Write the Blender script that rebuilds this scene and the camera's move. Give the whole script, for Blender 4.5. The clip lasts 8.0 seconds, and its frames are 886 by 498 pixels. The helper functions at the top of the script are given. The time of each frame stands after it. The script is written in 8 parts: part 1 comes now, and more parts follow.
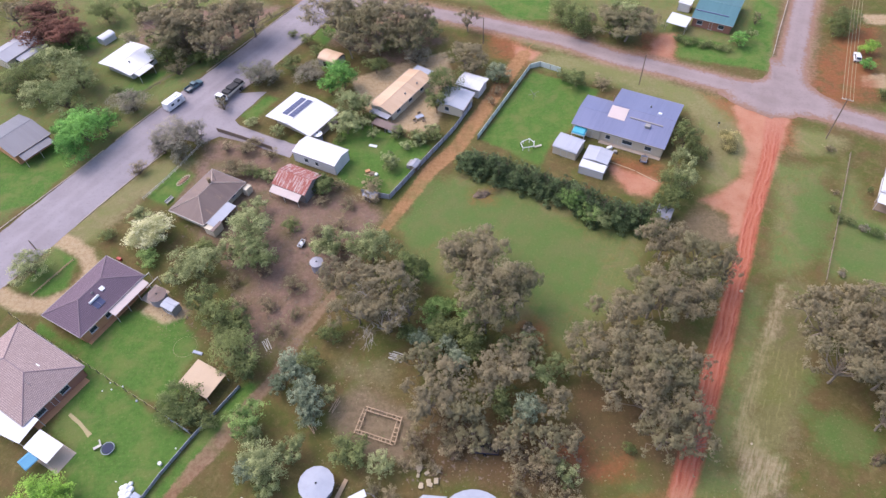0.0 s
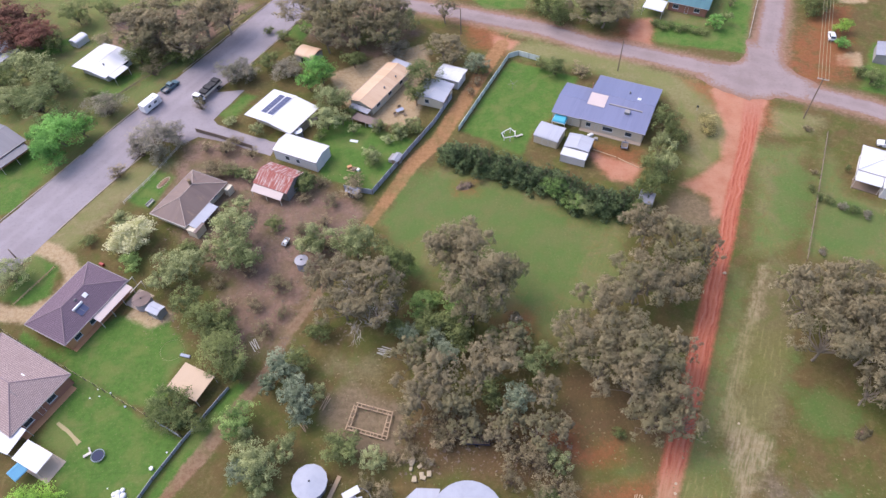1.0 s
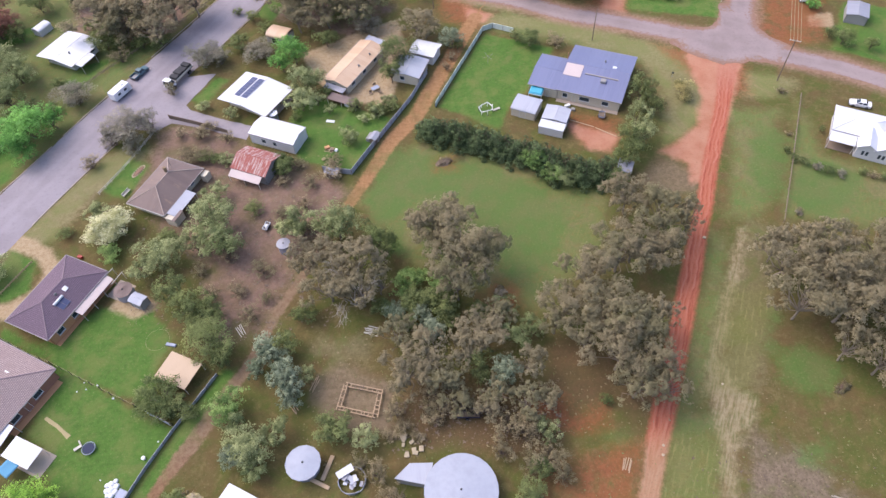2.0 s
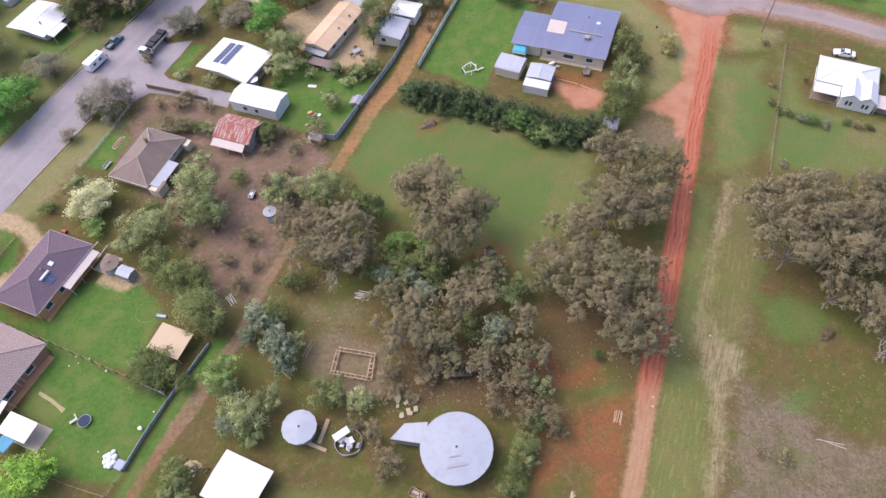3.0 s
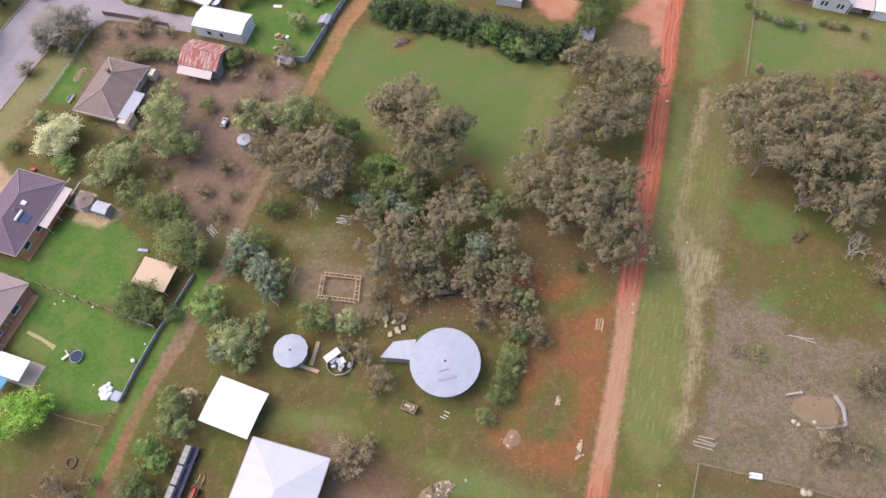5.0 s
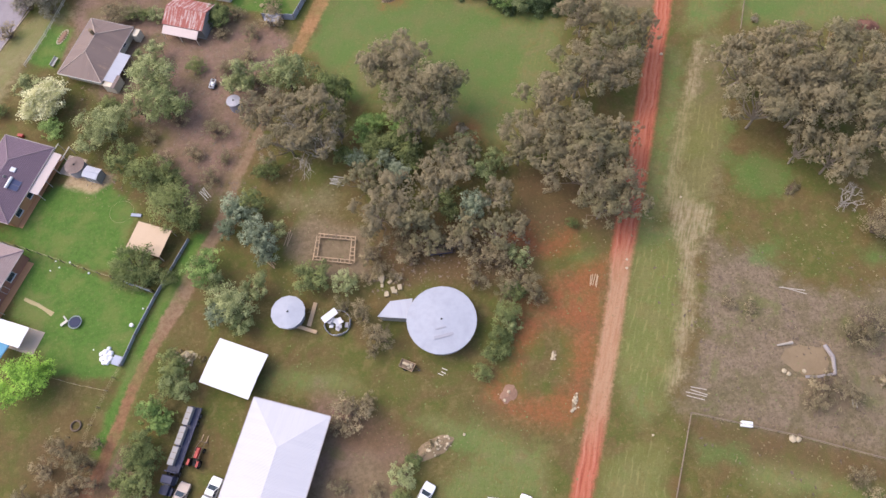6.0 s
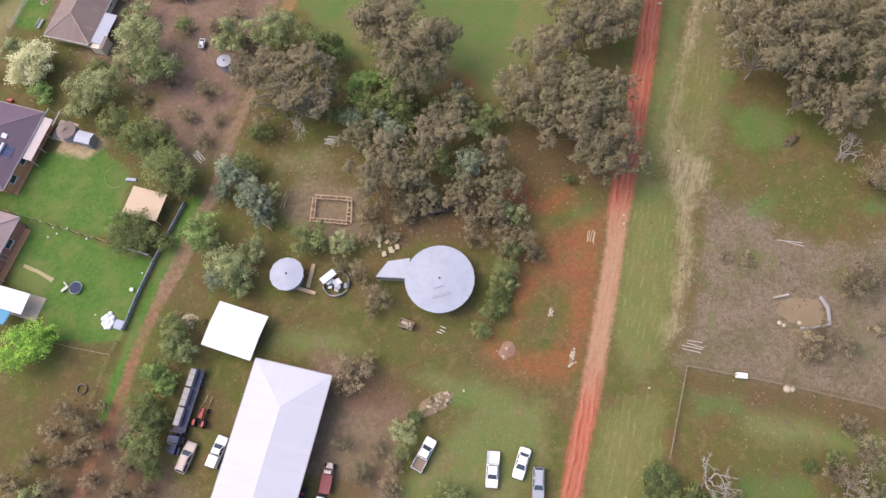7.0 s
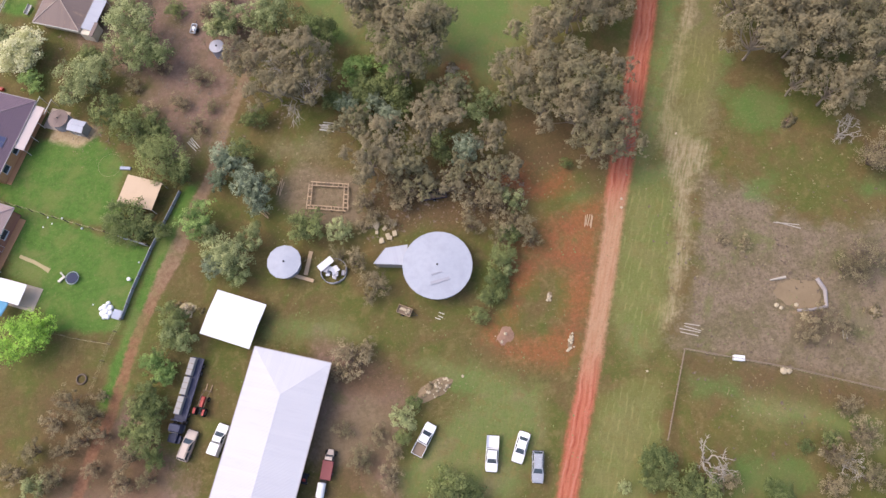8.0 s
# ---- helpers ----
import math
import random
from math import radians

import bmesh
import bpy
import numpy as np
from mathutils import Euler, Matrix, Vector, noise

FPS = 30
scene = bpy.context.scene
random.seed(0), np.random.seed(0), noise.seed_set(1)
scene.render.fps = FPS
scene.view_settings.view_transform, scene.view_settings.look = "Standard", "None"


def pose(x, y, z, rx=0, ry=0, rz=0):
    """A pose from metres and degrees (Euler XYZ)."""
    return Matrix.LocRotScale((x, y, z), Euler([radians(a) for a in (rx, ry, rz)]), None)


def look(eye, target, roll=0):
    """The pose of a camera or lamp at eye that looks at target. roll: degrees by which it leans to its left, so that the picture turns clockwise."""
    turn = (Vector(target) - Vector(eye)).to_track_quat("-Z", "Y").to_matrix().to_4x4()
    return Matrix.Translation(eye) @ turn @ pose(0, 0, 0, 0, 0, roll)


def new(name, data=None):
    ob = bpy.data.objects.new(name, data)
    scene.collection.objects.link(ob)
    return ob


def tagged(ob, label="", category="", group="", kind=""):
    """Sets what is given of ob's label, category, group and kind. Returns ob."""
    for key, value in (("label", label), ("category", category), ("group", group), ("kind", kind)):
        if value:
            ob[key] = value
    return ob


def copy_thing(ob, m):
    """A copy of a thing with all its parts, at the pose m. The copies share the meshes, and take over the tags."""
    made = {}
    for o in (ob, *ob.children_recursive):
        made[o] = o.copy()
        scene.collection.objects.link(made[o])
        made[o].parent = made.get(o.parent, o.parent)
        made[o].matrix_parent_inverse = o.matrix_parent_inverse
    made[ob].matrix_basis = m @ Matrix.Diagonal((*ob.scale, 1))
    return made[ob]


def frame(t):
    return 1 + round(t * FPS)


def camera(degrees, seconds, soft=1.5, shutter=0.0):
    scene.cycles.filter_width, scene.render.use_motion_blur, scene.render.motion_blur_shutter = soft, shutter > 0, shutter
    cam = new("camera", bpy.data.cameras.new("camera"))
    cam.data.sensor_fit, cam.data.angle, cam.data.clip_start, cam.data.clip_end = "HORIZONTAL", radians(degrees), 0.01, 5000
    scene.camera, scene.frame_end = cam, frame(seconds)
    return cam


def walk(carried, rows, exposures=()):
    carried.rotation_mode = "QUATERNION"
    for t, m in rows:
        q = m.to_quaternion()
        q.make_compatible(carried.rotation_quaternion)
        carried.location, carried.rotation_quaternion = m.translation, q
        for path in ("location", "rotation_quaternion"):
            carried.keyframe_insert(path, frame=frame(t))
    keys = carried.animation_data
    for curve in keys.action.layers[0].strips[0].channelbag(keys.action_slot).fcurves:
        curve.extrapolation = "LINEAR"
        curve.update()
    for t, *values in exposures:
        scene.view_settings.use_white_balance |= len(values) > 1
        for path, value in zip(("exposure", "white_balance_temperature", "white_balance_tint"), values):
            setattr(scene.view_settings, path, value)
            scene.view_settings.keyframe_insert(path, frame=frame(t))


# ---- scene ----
# ---- camera ----
cam = camera(68.3, 8.0, soft=1.45)
PATH = [
    (0, (0.0, 0.0, 105.4), (-0.29, 62.95, 27.7), -2.91),
    (0.5, (0.21, 0.11, 105.49), (0.5, 62.65, 27.46), -3.19),
    (1, (0.48, 0.22, 105.64), (2.06, 62.02, 27.03), -3.70),
    (2.5, (0.43, -0.26, 105.36), (4.93, 56.5, 23.15), -4.78),
    (3, (0.31, -0.56, 105.12), (5.2, 53.83, 21.35), -5.12),
    (3.5, (0.18, -0.86, 105.11), (5.51, 51.05, 19.81), -5.23),
    (4, (0.06, -1.14, 105.02), (5.7, 48.27, 18.27), -5.35),
    (4.5, (-0.16, -1.47, 105.04), (5.75, 45.34, 16.87), -5.42),
    (6, (-0.33, -1.47, 105.37), (4.93, 36.81, 13.13), -6.62),
    (6.5, (0.22, -1.43, 105.43), (4.43, 33.95, 11.99), -8.15),
    (7, (0.37, -1.14, 105.52), (3.87, 31.08, 10.92), -9.21),
    (7.5, (0.42, -0.54, 105.6), (3.52, 29.31, 10.21), -9.76),
    (8, (0.5, -0.15, 105.66), (3.68, 29.16, 10.11), -9.87),
]
walk(cam, [(t, look(eye, target, roll)) for t, eye, target, roll in PATH], [(0, 0.8, 6000, 19), (3, 0.8, 6170, 17), (8, 0.8, 6440, 17)])

# ---- light: bright overcast, a weak wide sun ----
world = bpy.data.worlds.new("overcast_sky")
scene.world = world
world.use_nodes = True
wn = world.node_tree.nodes
wn.clear()
sky = wn.new("ShaderNodeTexSky")
sky.sky_type, sky.sun_disc = "NISHITA", False
sky.sun_elevation, sky.sun_rotation = radians(52), radians(-60)
sky.air_density, sky.dust_density, sky.ozone_density = 1.0, 4.0, 0.6
bg, wo = wn.new("ShaderNodeBackground"), wn.new("ShaderNodeOutputWorld")
bg.inputs["Strength"].default_value = 0.2
world.node_tree.links.new(sky.outputs[0], bg.inputs[0])
world.node_tree.links.new(bg.outputs[0], wo.inputs[0])
sun = new("sun", bpy.data.lights.new("sun", "SUN"))
sun.data.energy, sun.data.angle, sun.data.color = 0.75, radians(60), (1.0, 0.96, 0.9)
sun.matrix_world = look((-45, 26, 66), (0, 0, 0))

# ---- materials ----


def C(r, g, b, k=1.0):
    """Base colour from everyday 0..255 values, as they look in bright overcast light."""
    return tuple(0.62 * k * ((v / 255 / 12.92) if v < 10 else ((v / 255 + 0.055) / 1.055) ** 2.4) for v in (r, g, b))


class Nodes:
    """Short names for building a node material."""

    def __init__(self, name):
        self.mat = bpy.data.materials.new(name)
        self.mat.use_nodes = True
        self.t = self.mat.node_tree
        self.bsdf = self.t.nodes["Principled BSDF"]

    def put(self, socket, v):
        if isinstance(v, bpy.types.NodeSocket):
            self.t.links.new(v, socket)
        elif isinstance(v, tuple) and len(v) == 3 and socket.type == "RGBA":
            socket.default_value = (*v, 1)
        else:
            socket.default_value = v

    def math(self, op, a, b=0.0, c=0.0):
        n = self.t.nodes.new("ShaderNodeMath")
        n.operation = op
        for k, v in enumerate((a, b, c)):
            self.put(n.inputs[k], v)
        return n.outputs[0]

    def noise(self, scale, detail=4.0, rough=0.6, vec=None, dist=0.0):
        n = self.t.nodes.new("ShaderNodeTexNoise")
        n.inputs["Scale"].default_value, n.inputs["Detail"].default_value = scale, detail
        n.inputs["Roughness"].default_value, n.inputs["Distortion"].default_value = rough, dist
        self.put(n.inputs["Vector"], vec or self.coords("Object"))
        return n.outputs[0]

    def coords(self, kind):
        n = self.t.nodes.new("ShaderNodeTexCoord")
        return n.outputs[kind]

    def world_pos(self):
        return self.t.nodes.new("ShaderNodeNewGeometry").outputs["Position"]

    def island(self):
        return self.t.nodes.new("ShaderNodeNewGeometry").outputs["Random Per Island"]

    def per_object(self):
        return self.t.nodes.new("ShaderNodeObjectInfo").outputs["Random"]

    def attr(self, name):
        n = self.t.nodes.new("ShaderNodeAttribute")
        n.attribute_name = name
        return n.outputs["Fac"]

    def step(self, v, lo, hi):
        """0 below lo, 1 above hi, smooth between (lo may be the larger)."""
        n = self.t.nodes.new("ShaderNodeMapRange")
        n.interpolation_type = "SMOOTHSTEP"
        self.put(n.inputs[0], v)
        a, b, x, y = (lo, hi, 0.0, 1.0) if lo < hi else (hi, lo, 1.0, 0.0)
        for k, val in zip((1, 2, 3, 4), (a, b, x, y)):
            n.inputs[k].default_value = val
        return n.outputs[0]

    def mix(self, fac, a, b):
        n = self.t.nodes.new("ShaderNodeMix")
        n.data_type = "RGBA"
        self.put(n.inputs[0], fac)
        self.put(n.inputs[6], a)
        self.put(n.inputs[7], b)
        return n.outputs[2]

    def bump(self, height, strength, distance=0.05):
        n = self.t.nodes.new("ShaderNodeBump")
        n.inputs["Strength"].default_value, n.inputs["Distance"].default_value = strength, distance
        self.put(n.inputs["Height"], height)
        self.t.links.new(n.outputs[0], self.bsdf.inputs["Normal"])

    def split(self, vec):
        n = self.t.nodes.new("ShaderNodeSeparateXYZ")
        self.put(n.inputs[0], vec)
        return n.outputs

    def done(self, colour, rough=0.8, metal=0.0, spec=0.3):
        self.put(self.bsdf.inputs["Base Color"], colour)
        self.put(self.bsdf.inputs["Roughness"], rough)
        self.bsdf.inputs["Metallic"].default_value = metal
        self.bsdf.inputs["Specular IOR Level"].default_value = spec
        return self.mat


def plain(name, col, dark=0.75, rough=0.6, metal=0.0, big=0.35, fine=6.0, spec=0.3, grime=0.5):
    """A painted, worn or dusty surface: broad stains, fine grain, a small change from piece to piece."""
    n = Nodes(name)
    stain = n.step(n.noise(big, 3), 0.42, 0.72)
    grain = n.noise(fine, 5)
    c = n.mix(n.math("MULTIPLY", stain, grime), col, tuple(v * dark for v in col))
    c = n.mix(n.math("MULTIPLY", n.step(grain, 0.4, 0.75), 0.35), c, tuple(v * dark * 0.9 for v in col))
    c = n.mix(n.math("MULTIPLY", n.per_object(), 0.15), c, tuple(min(1.0, v * 1.15) for v in col))
    n.bump(grain, 0.25, 0.02)
    return n.done(c, n.math("ADD", rough - 0.08, n.math("MULTIPLY", grain, 0.16)), metal, spec)


def sheeting(name, col, dark, rust=None, rust_at=0.6, rough=0.45, metal=0.0, rib=0.19, sheet=0.76):
    """Ribbed roofing sheets: ribs run up the slope (along v), each sheet a little different, with streaks or rust."""
    n = Nodes(name)
    u, v, _ = n.split(n.coords("UV"))
    ribs = n.math("ABSOLUTE", n.math("SINE", n.math("MULTIPLY", u, math.pi / rib)))
    cell = n.t.nodes.new("ShaderNodeTexWhiteNoise")
    cell.noise_dimensions = "1D"
    n.put(cell.inputs["W"], n.math("FLOOR", n.math("DIVIDE", u, sheet)))
    streak = n.t.nodes.new("ShaderNodeCombineXYZ")
    n.put(streak.inputs[0], n.math("MULTIPLY", u, 3.0))
    n.put(streak.inputs[1], n.math("MULTIPLY", v, 0.25))
    runs = n.noise(1.0, 4, vec=streak.outputs[0])
    c = n.mix(n.math("MULTIPLY", cell.outputs[0], 0.35), col, dark)
    c = n.mix(n.math("MULTIPLY", n.step(runs, 0.5, 0.75), 0.5), c, dark)
    if rust:
        patch = n.math("ADD", n.math("MULTIPLY", n.noise(0.5, 5, 0.7), 0.4), n.math("MULTIPLY", runs, 0.6))
        c = n.mix(n.step(patch, rust_at - 0.06, rust_at + 0.06), c, rust)
    n.bump(ribs, 0.5, 0.03)
    return n.done(c, rough, metal, 0.4)


def tiles(name, col, dark, row=0.34):
    """Concrete roof tiles: rows across the slope, every tile of its own tone, lichen and dust."""
    n = Nodes(name)
    uv = n.coords("UV")
    b = n.t.nodes.new("ShaderNodeTexBrick")
    n.put(b.inputs["Vector"], uv)
    b.inputs["Scale"].default_value = 1.0
    b.inputs["Brick Width"].default_value, b.inputs["Row Height"].default_value = 0.3, row
    b.inputs["Mortar Size"].default_value, b.inputs["Mortar Smooth"].default_value = 0.05, 0.6
    n.put(b.inputs["Color1"], col)
    n.put(b.inputs["Color2"], tuple(v * 0.86 for v in col))
    n.put(b.inputs["Mortar"], tuple(v * 0.72 for v in dark))
    moss = n.step(n.noise(0.35, 5), 0.45, 0.7)
    c = n.mix(n.math("MULTIPLY", moss, 0.55), b.outputs[0], dark)
    v = n.split(uv)[1]
    n.bump(n.math("FRACT", n.math("DIVIDE", v, row)), 0.6, 0.04)
    return n.done(c, 0.85, 0, 0.2)


def foliage(name, light, mid, dark, spec=0.06):
    """Leaves: every spray its own tone, clumps of lighter and darker growth."""
    n = Nodes(name)
    rnd = n.island()
    clump = n.noise(0.7, 3, vec=n.world_pos())
    tuft = n.attr("tuft")
    c = n.mix(n.math("ADD", n.math("MULTIPLY", rnd, 0.2), n.math("MULTIPLY", tuft, 0.8)), dark, mid)
    c = n.mix(n.math("MULTIPLY", n.step(n.math("ADD", n.math("MULTIPLY", clump, 0.5), n.math("MULTIPLY", tuft, 0.5)), 0.38, 0.72), n.step(rnd, -1.2, 0.8)), c, light)
    own = n.per_object()
    c = n.mix(n.math("MULTIPLY", n.step(own, 0.45, 1.0), 0.45), c, (dark[0] * 0.95, dark[1] * 1.12, dark[2] * 0.95))
    c = n.mix(n.math("MULTIPLY", n.step(own, 0.4, 0.0), 0.35), c, tuple(1.08 * v for v in light))
    tr = n.t.nodes.new("ShaderNodeBsdfTranslucent")
    n.put(tr.inputs[0], c)
    ms = n.t.nodes.new("ShaderNodeMixShader")
    ms.inputs[0].default_value = 0.48
    n.done(c, 0.75, 0, spec)
    n.t.links.new(n.bsdf.outputs[0], ms.inputs[1])
    n.t.links.new(tr.outputs[0], ms.inputs[2])
    n.t.links.new(ms.outputs[0], n.t.nodes["Material Output"].inputs[0])
    return n.mat


def glass(name, col=(0.03, 0.04, 0.05)):
    n = Nodes(name)
    return n.done(n.mix(n.noise(1.5, 2), col, tuple(v * 1.6 for v in col)), 0.08, 0, 0.6)


def ground_material():
    """Grass, dirt, litter and gravel, laid out by distance fields stored on the sheet, with ragged, noisy edges."""
    n = Nodes("town_ground")
    p = n.world_pos()
    x, y, _ = n.split(p)
    along = n.math("ADD", n.math("MULTIPLY", x, 0.5), n.math("MULTIPLY", y, 0.866))
    across = n.math("SUBTRACT", n.math("MULTIPLY", x, 0.866), n.math("MULTIPLY", y, 0.5))
    grainwise = n.t.nodes.new("ShaderNodeCombineXYZ")
    n.put(grainwise.inputs[0], n.math("MULTIPLY", across, 2.2))
    n.put(grainwise.inputs[1], n.math("MULTIPLY", along, 0.3))
    streak = n.noise(0.9, 4, 0.65, vec=grainwise.outputs[0])
    broad, mid, fine, grit = n.noise(0.05, 4, vec=p), n.noise(0.22, 5, vec=p), n.noise(1.1, 6, 0.72, vec=p), n.noise(6.0, 4, 0.7, vec=p)
    blotch = n.noise(0.13, 5, 0.62, vec=p, dist=0.6)

    def cover(name, soft=1.0, wobble=2.5):
        d = n.math("ADD", n.attr(name), n.math("MULTIPLY", n.math("SUBTRACT", n.math("ADD", n.math("MULTIPLY", mid, 0.6), n.math("MULTIPLY", fine, 0.4)), 0.5), wobble * 2))
        return n.step(d, soft, -soft)

    def tone(a, b, by=fine, lo=0.36, hi=0.66):
        return n.mix(n.step(by, lo, hi), a, b)

    def part_of(fac, k):
        return n.math("MULTIPLY", fac, k)

    warm = n.noise(0.085, 5, 0.6, vec=p, dist=0.8)
    tussock = n.noise(2.4, 3, 0.6, vec=p)
    dry = tone(C(122, 110, 70), C(104, 96, 55))
    dry = n.mix(n.step(mid, 0.44, 0.6), dry, tone(C(114, 96, 62), C(122, 105, 68)))
    c = n.mix(n.step(blotch, 0.43, 0.6), dry, tone(C(98, 106, 52), C(112, 110, 60)))
    c = n.mix(part_of(n.step(warm, 0.56, 0.7), 0.25), c, tone(C(152, 112, 72), C(134, 104, 64)))
    patch = n.noise(0.5, 4, 0.6, vec=p, dist=0.4)
    c = n.mix(part_of(n.step(patch, 0.52, 0.66), 0.5), c, tone(C(146, 130, 88), C(130, 118, 74)))
    c = n.mix(part_of(n.step(patch, 0.44, 0.32), 0.4), c, tone(C(92, 94, 50), C(104, 92, 58)))
    field = tone(C(115, 130, 72), C(126, 132, 80))
    field = n.mix(part_of(n.step(blotch, 0.46, 0.62), 0.85), field, tone(C(148, 138, 96), C(132, 124, 84)))
    field = n.mix(part_of(n.step(warm, 0.54, 0.7), 0.5), field, tone(C(101, 133, 70), C(112, 138, 74)))
    field = n.mix(part_of(n.step(streak, 0.48, 0.68), 0.45), field, C(142, 142, 84))
    field = n.mix(part_of(n.step(patch, 0.5, 0.66), 0.35), field, C(140, 116, 70))
    c = n.mix(cover("field", 2.0, 4.0), c, field)
    litter = n.mix(n.step(mid, 0.42, 0.6), tone(C(162, 133, 116), C(140, 114, 98)), tone(C(148, 124, 102), C(130, 110, 88)))
    c = n.mix(cover("brown", 2.5, 6.0), c, n.mix(part_of(n.step(blotch, 0.55, 0.66), 0.55), litter, tone(C(108, 114, 66), C(126, 116, 78))))
    straw = n.mix(n.step(mid, 0.42, 0.64), tone(C(152, 134, 112), C(130, 114, 94)), tone(C(134, 121, 94), C(113, 105, 77)))
    straw = n.mix(part_of(n.step(blotch, 0.56, 0.68), 0.55), straw, tone(C(108, 124, 62), C(124, 124, 76)))
    straw = n.mix(part_of(n.step(tussock, 0.54, 0.66), 0.45), straw, C(98, 88, 66))
    c = n.mix(cover("paddock", 2.0, 5.0), c, straw)
    c = n.mix(part_of(cover("verge", 1.8, 4.0), 0.8), c, n.mix(n.step(blotch, 0.42, 0.6), tone(C(166, 156, 112), C(146, 140, 94)), tone(C(138, 144, 86), C(150, 148, 96))))
    c = n.mix(part_of(cover("hay", 2.0, 5.0), 0.75), c, n.mix(n.step(blotch, 0.5, 0.64), tone(C(148, 136, 102), C(130, 120, 86)), tone(C(122, 126, 76), C(134, 128, 84))))
    c = n.mix(part_of(cover("umber", 2.0, 5.0), 0.75), c, tone(C(124, 98, 72), C(108, 88, 62)))
    c = n.mix(part_of(cover("clover", 1.6, 4.5), 0.75), c, tone(C(101, 130, 66), C(115, 128, 74), by=mid))
    lawn = n.mix(part_of(n.step(mid, 0.44, 0.66), 0.7), tone(C(98, 138, 60), C(86, 124, 54)), C(124, 140, 74))
    lawn = n.mix(part_of(n.step(blotch, 0.5, 0.66), 0.6), lawn, C(132, 136, 82))
    c = n.mix(part_of(cover("lawn", 0.8, 1.8), 0.93), c, lawn)
    c = n.mix(part_of(cover("sand", 0.7, 1.6), 0.9), c, tone(C(210, 186, 150), C(190, 162, 126)))
    c = n.mix(part_of(cover("mauve", 1.6, 3.0), 0.85), c, tone(C(152, 132, 106), C(130, 114, 88)))
    c = n.mix(part_of(n.math("MULTIPLY", cover("pale", 1.3, 3.0), n.math("ADD", 0.4, part_of(n.step(streak, 0.36, 0.6), 0.6))), 0.82), c, tone(C(194, 177, 141), C(174, 157, 118)))
    c = n.mix(part_of(cover("mow", 1.5, 3.5), 0.5), c, tone(C(134, 132, 76), C(120, 124, 66), by=mid))
    rows = n.math("SINE", n.math("ADD", n.math("MULTIPLY", across, 6.1), n.math("MULTIPLY", mid, 16.0)))
    c = n.mix(part_of(n.math("MULTIPLY", n.math("MULTIPLY", cover("mow", 1.0, 2.0), n.step(rows, 0.1, 0.8)), n.step(streak, 0.45, 0.65)), 0.3), c, C(180, 168, 118))
    rusty = n.math("MULTIPLY", cover("red", 2.2, 5.5), n.step(n.math("ADD", n.math("MULTIPLY", blotch, 0.5), n.math("MULTIPLY", mid, 0.5)), 0.32, 0.54))
    c = n.mix(part_of(rusty, 0.72), c, tone(C(176, 106, 74), C(154, 94, 64)))
    c = n.mix(part_of(cover("salmon", 1.1, 2.2), 0.9), c, tone(C(214, 156, 128), C(202, 138, 110), by=mid))
    dust = n.math("ADD", n.attr("dust"), n.math("MULTIPLY", n.math("SUBTRACT", n.math("ADD", mid, fine), 1.0), 3.0))
    c = n.mix(part_of(n.step(dust, 3.2, -0.6), 0.8), c, tone(C(188, 150, 132), C(168, 132, 112)))
    # the side lane: a worn dirt line, grassy between the wheels
    lane = n.math("ADD", n.math("SUBTRACT", n.math("ABSOLUTE", n.attr("lane")), n.math("MULTIPLY", n.math("MULTIPLY", n.step(y, 58.0, 50.0), n.step(y, 37.0, 43.0)), 0.5)), n.math("MULTIPLY", n.math("SUBTRACT", fine, 0.5), 1.8))
    dirt = n.mix(n.step(y, 46.0, 30.0), n.mix(n.step(y, 88.0, 78.0), tone(C(190, 146, 104), C(168, 124, 86)), tone(C(164, 138, 112), C(146, 118, 94))), tone(C(168, 124, 96), C(146, 102, 78)))
    c = n.mix(part_of(n.step(n.math("SUBTRACT", lane, n.step(y, 80.0, 118.0)), 1.35, 0.55), n.math("SUBTRACT", 0.92, part_of(n.step(blotch, 0.5, 0.64), 0.35))), c, dirt)
    # the red dirt road with its ruts, paler where it is driven dry
    u = n.attr("redroad")
    edge = n.math("ADD", n.math("ABSOLUTE", u), n.math("MULTIPLY", n.math("SUBTRACT", fine, 0.5), 1.5))
    red = tone(C(204, 124, 98), C(188, 106, 80), by=streak)
    wob = n.math("ADD", u, n.math("MULTIPLY", n.math("SUBTRACT", n.noise(0.09, 3, vec=p), 0.5), 2.6))
    for at, wide, col in ((-0.9, 0.12, C(172, 84, 68)), (0.75, 0.12, C(170, 82, 66)), (-0.55, 0.2, C(220, 146, 124)), (1.15, 0.14, C(222, 150, 128)), (-1.45, 0.1, C(176, 90, 74)), (0.25, 0.12, C(214, 138, 116))):
        near = n.step(n.math("ABSOLUTE", n.math("SUBTRACT", wob, at)), wide * 2.0, wide * 0.2)
        red = n.mix(n.math("MULTIPLY", part_of(near, 0.7), n.step(streak, 0.36, 0.6)), red, col)
    pale = n.math("MULTIPLY", n.step(y, 37.0, 29.0), n.step(y, 1.0, 12.0))
    red = n.mix(part_of(n.step(y, 108.0, 122.0), 0.75), red, tone(C(208, 150, 130), C(196, 130, 108)))
    red = n.mix(part_of(pale, 0.8), red, tone(C(198, 166, 132), C(188, 148, 114), by=streak))
    edge = n.math("ADD", edge, part_of(n.step(y, 36.0, 28.0), 0.42))
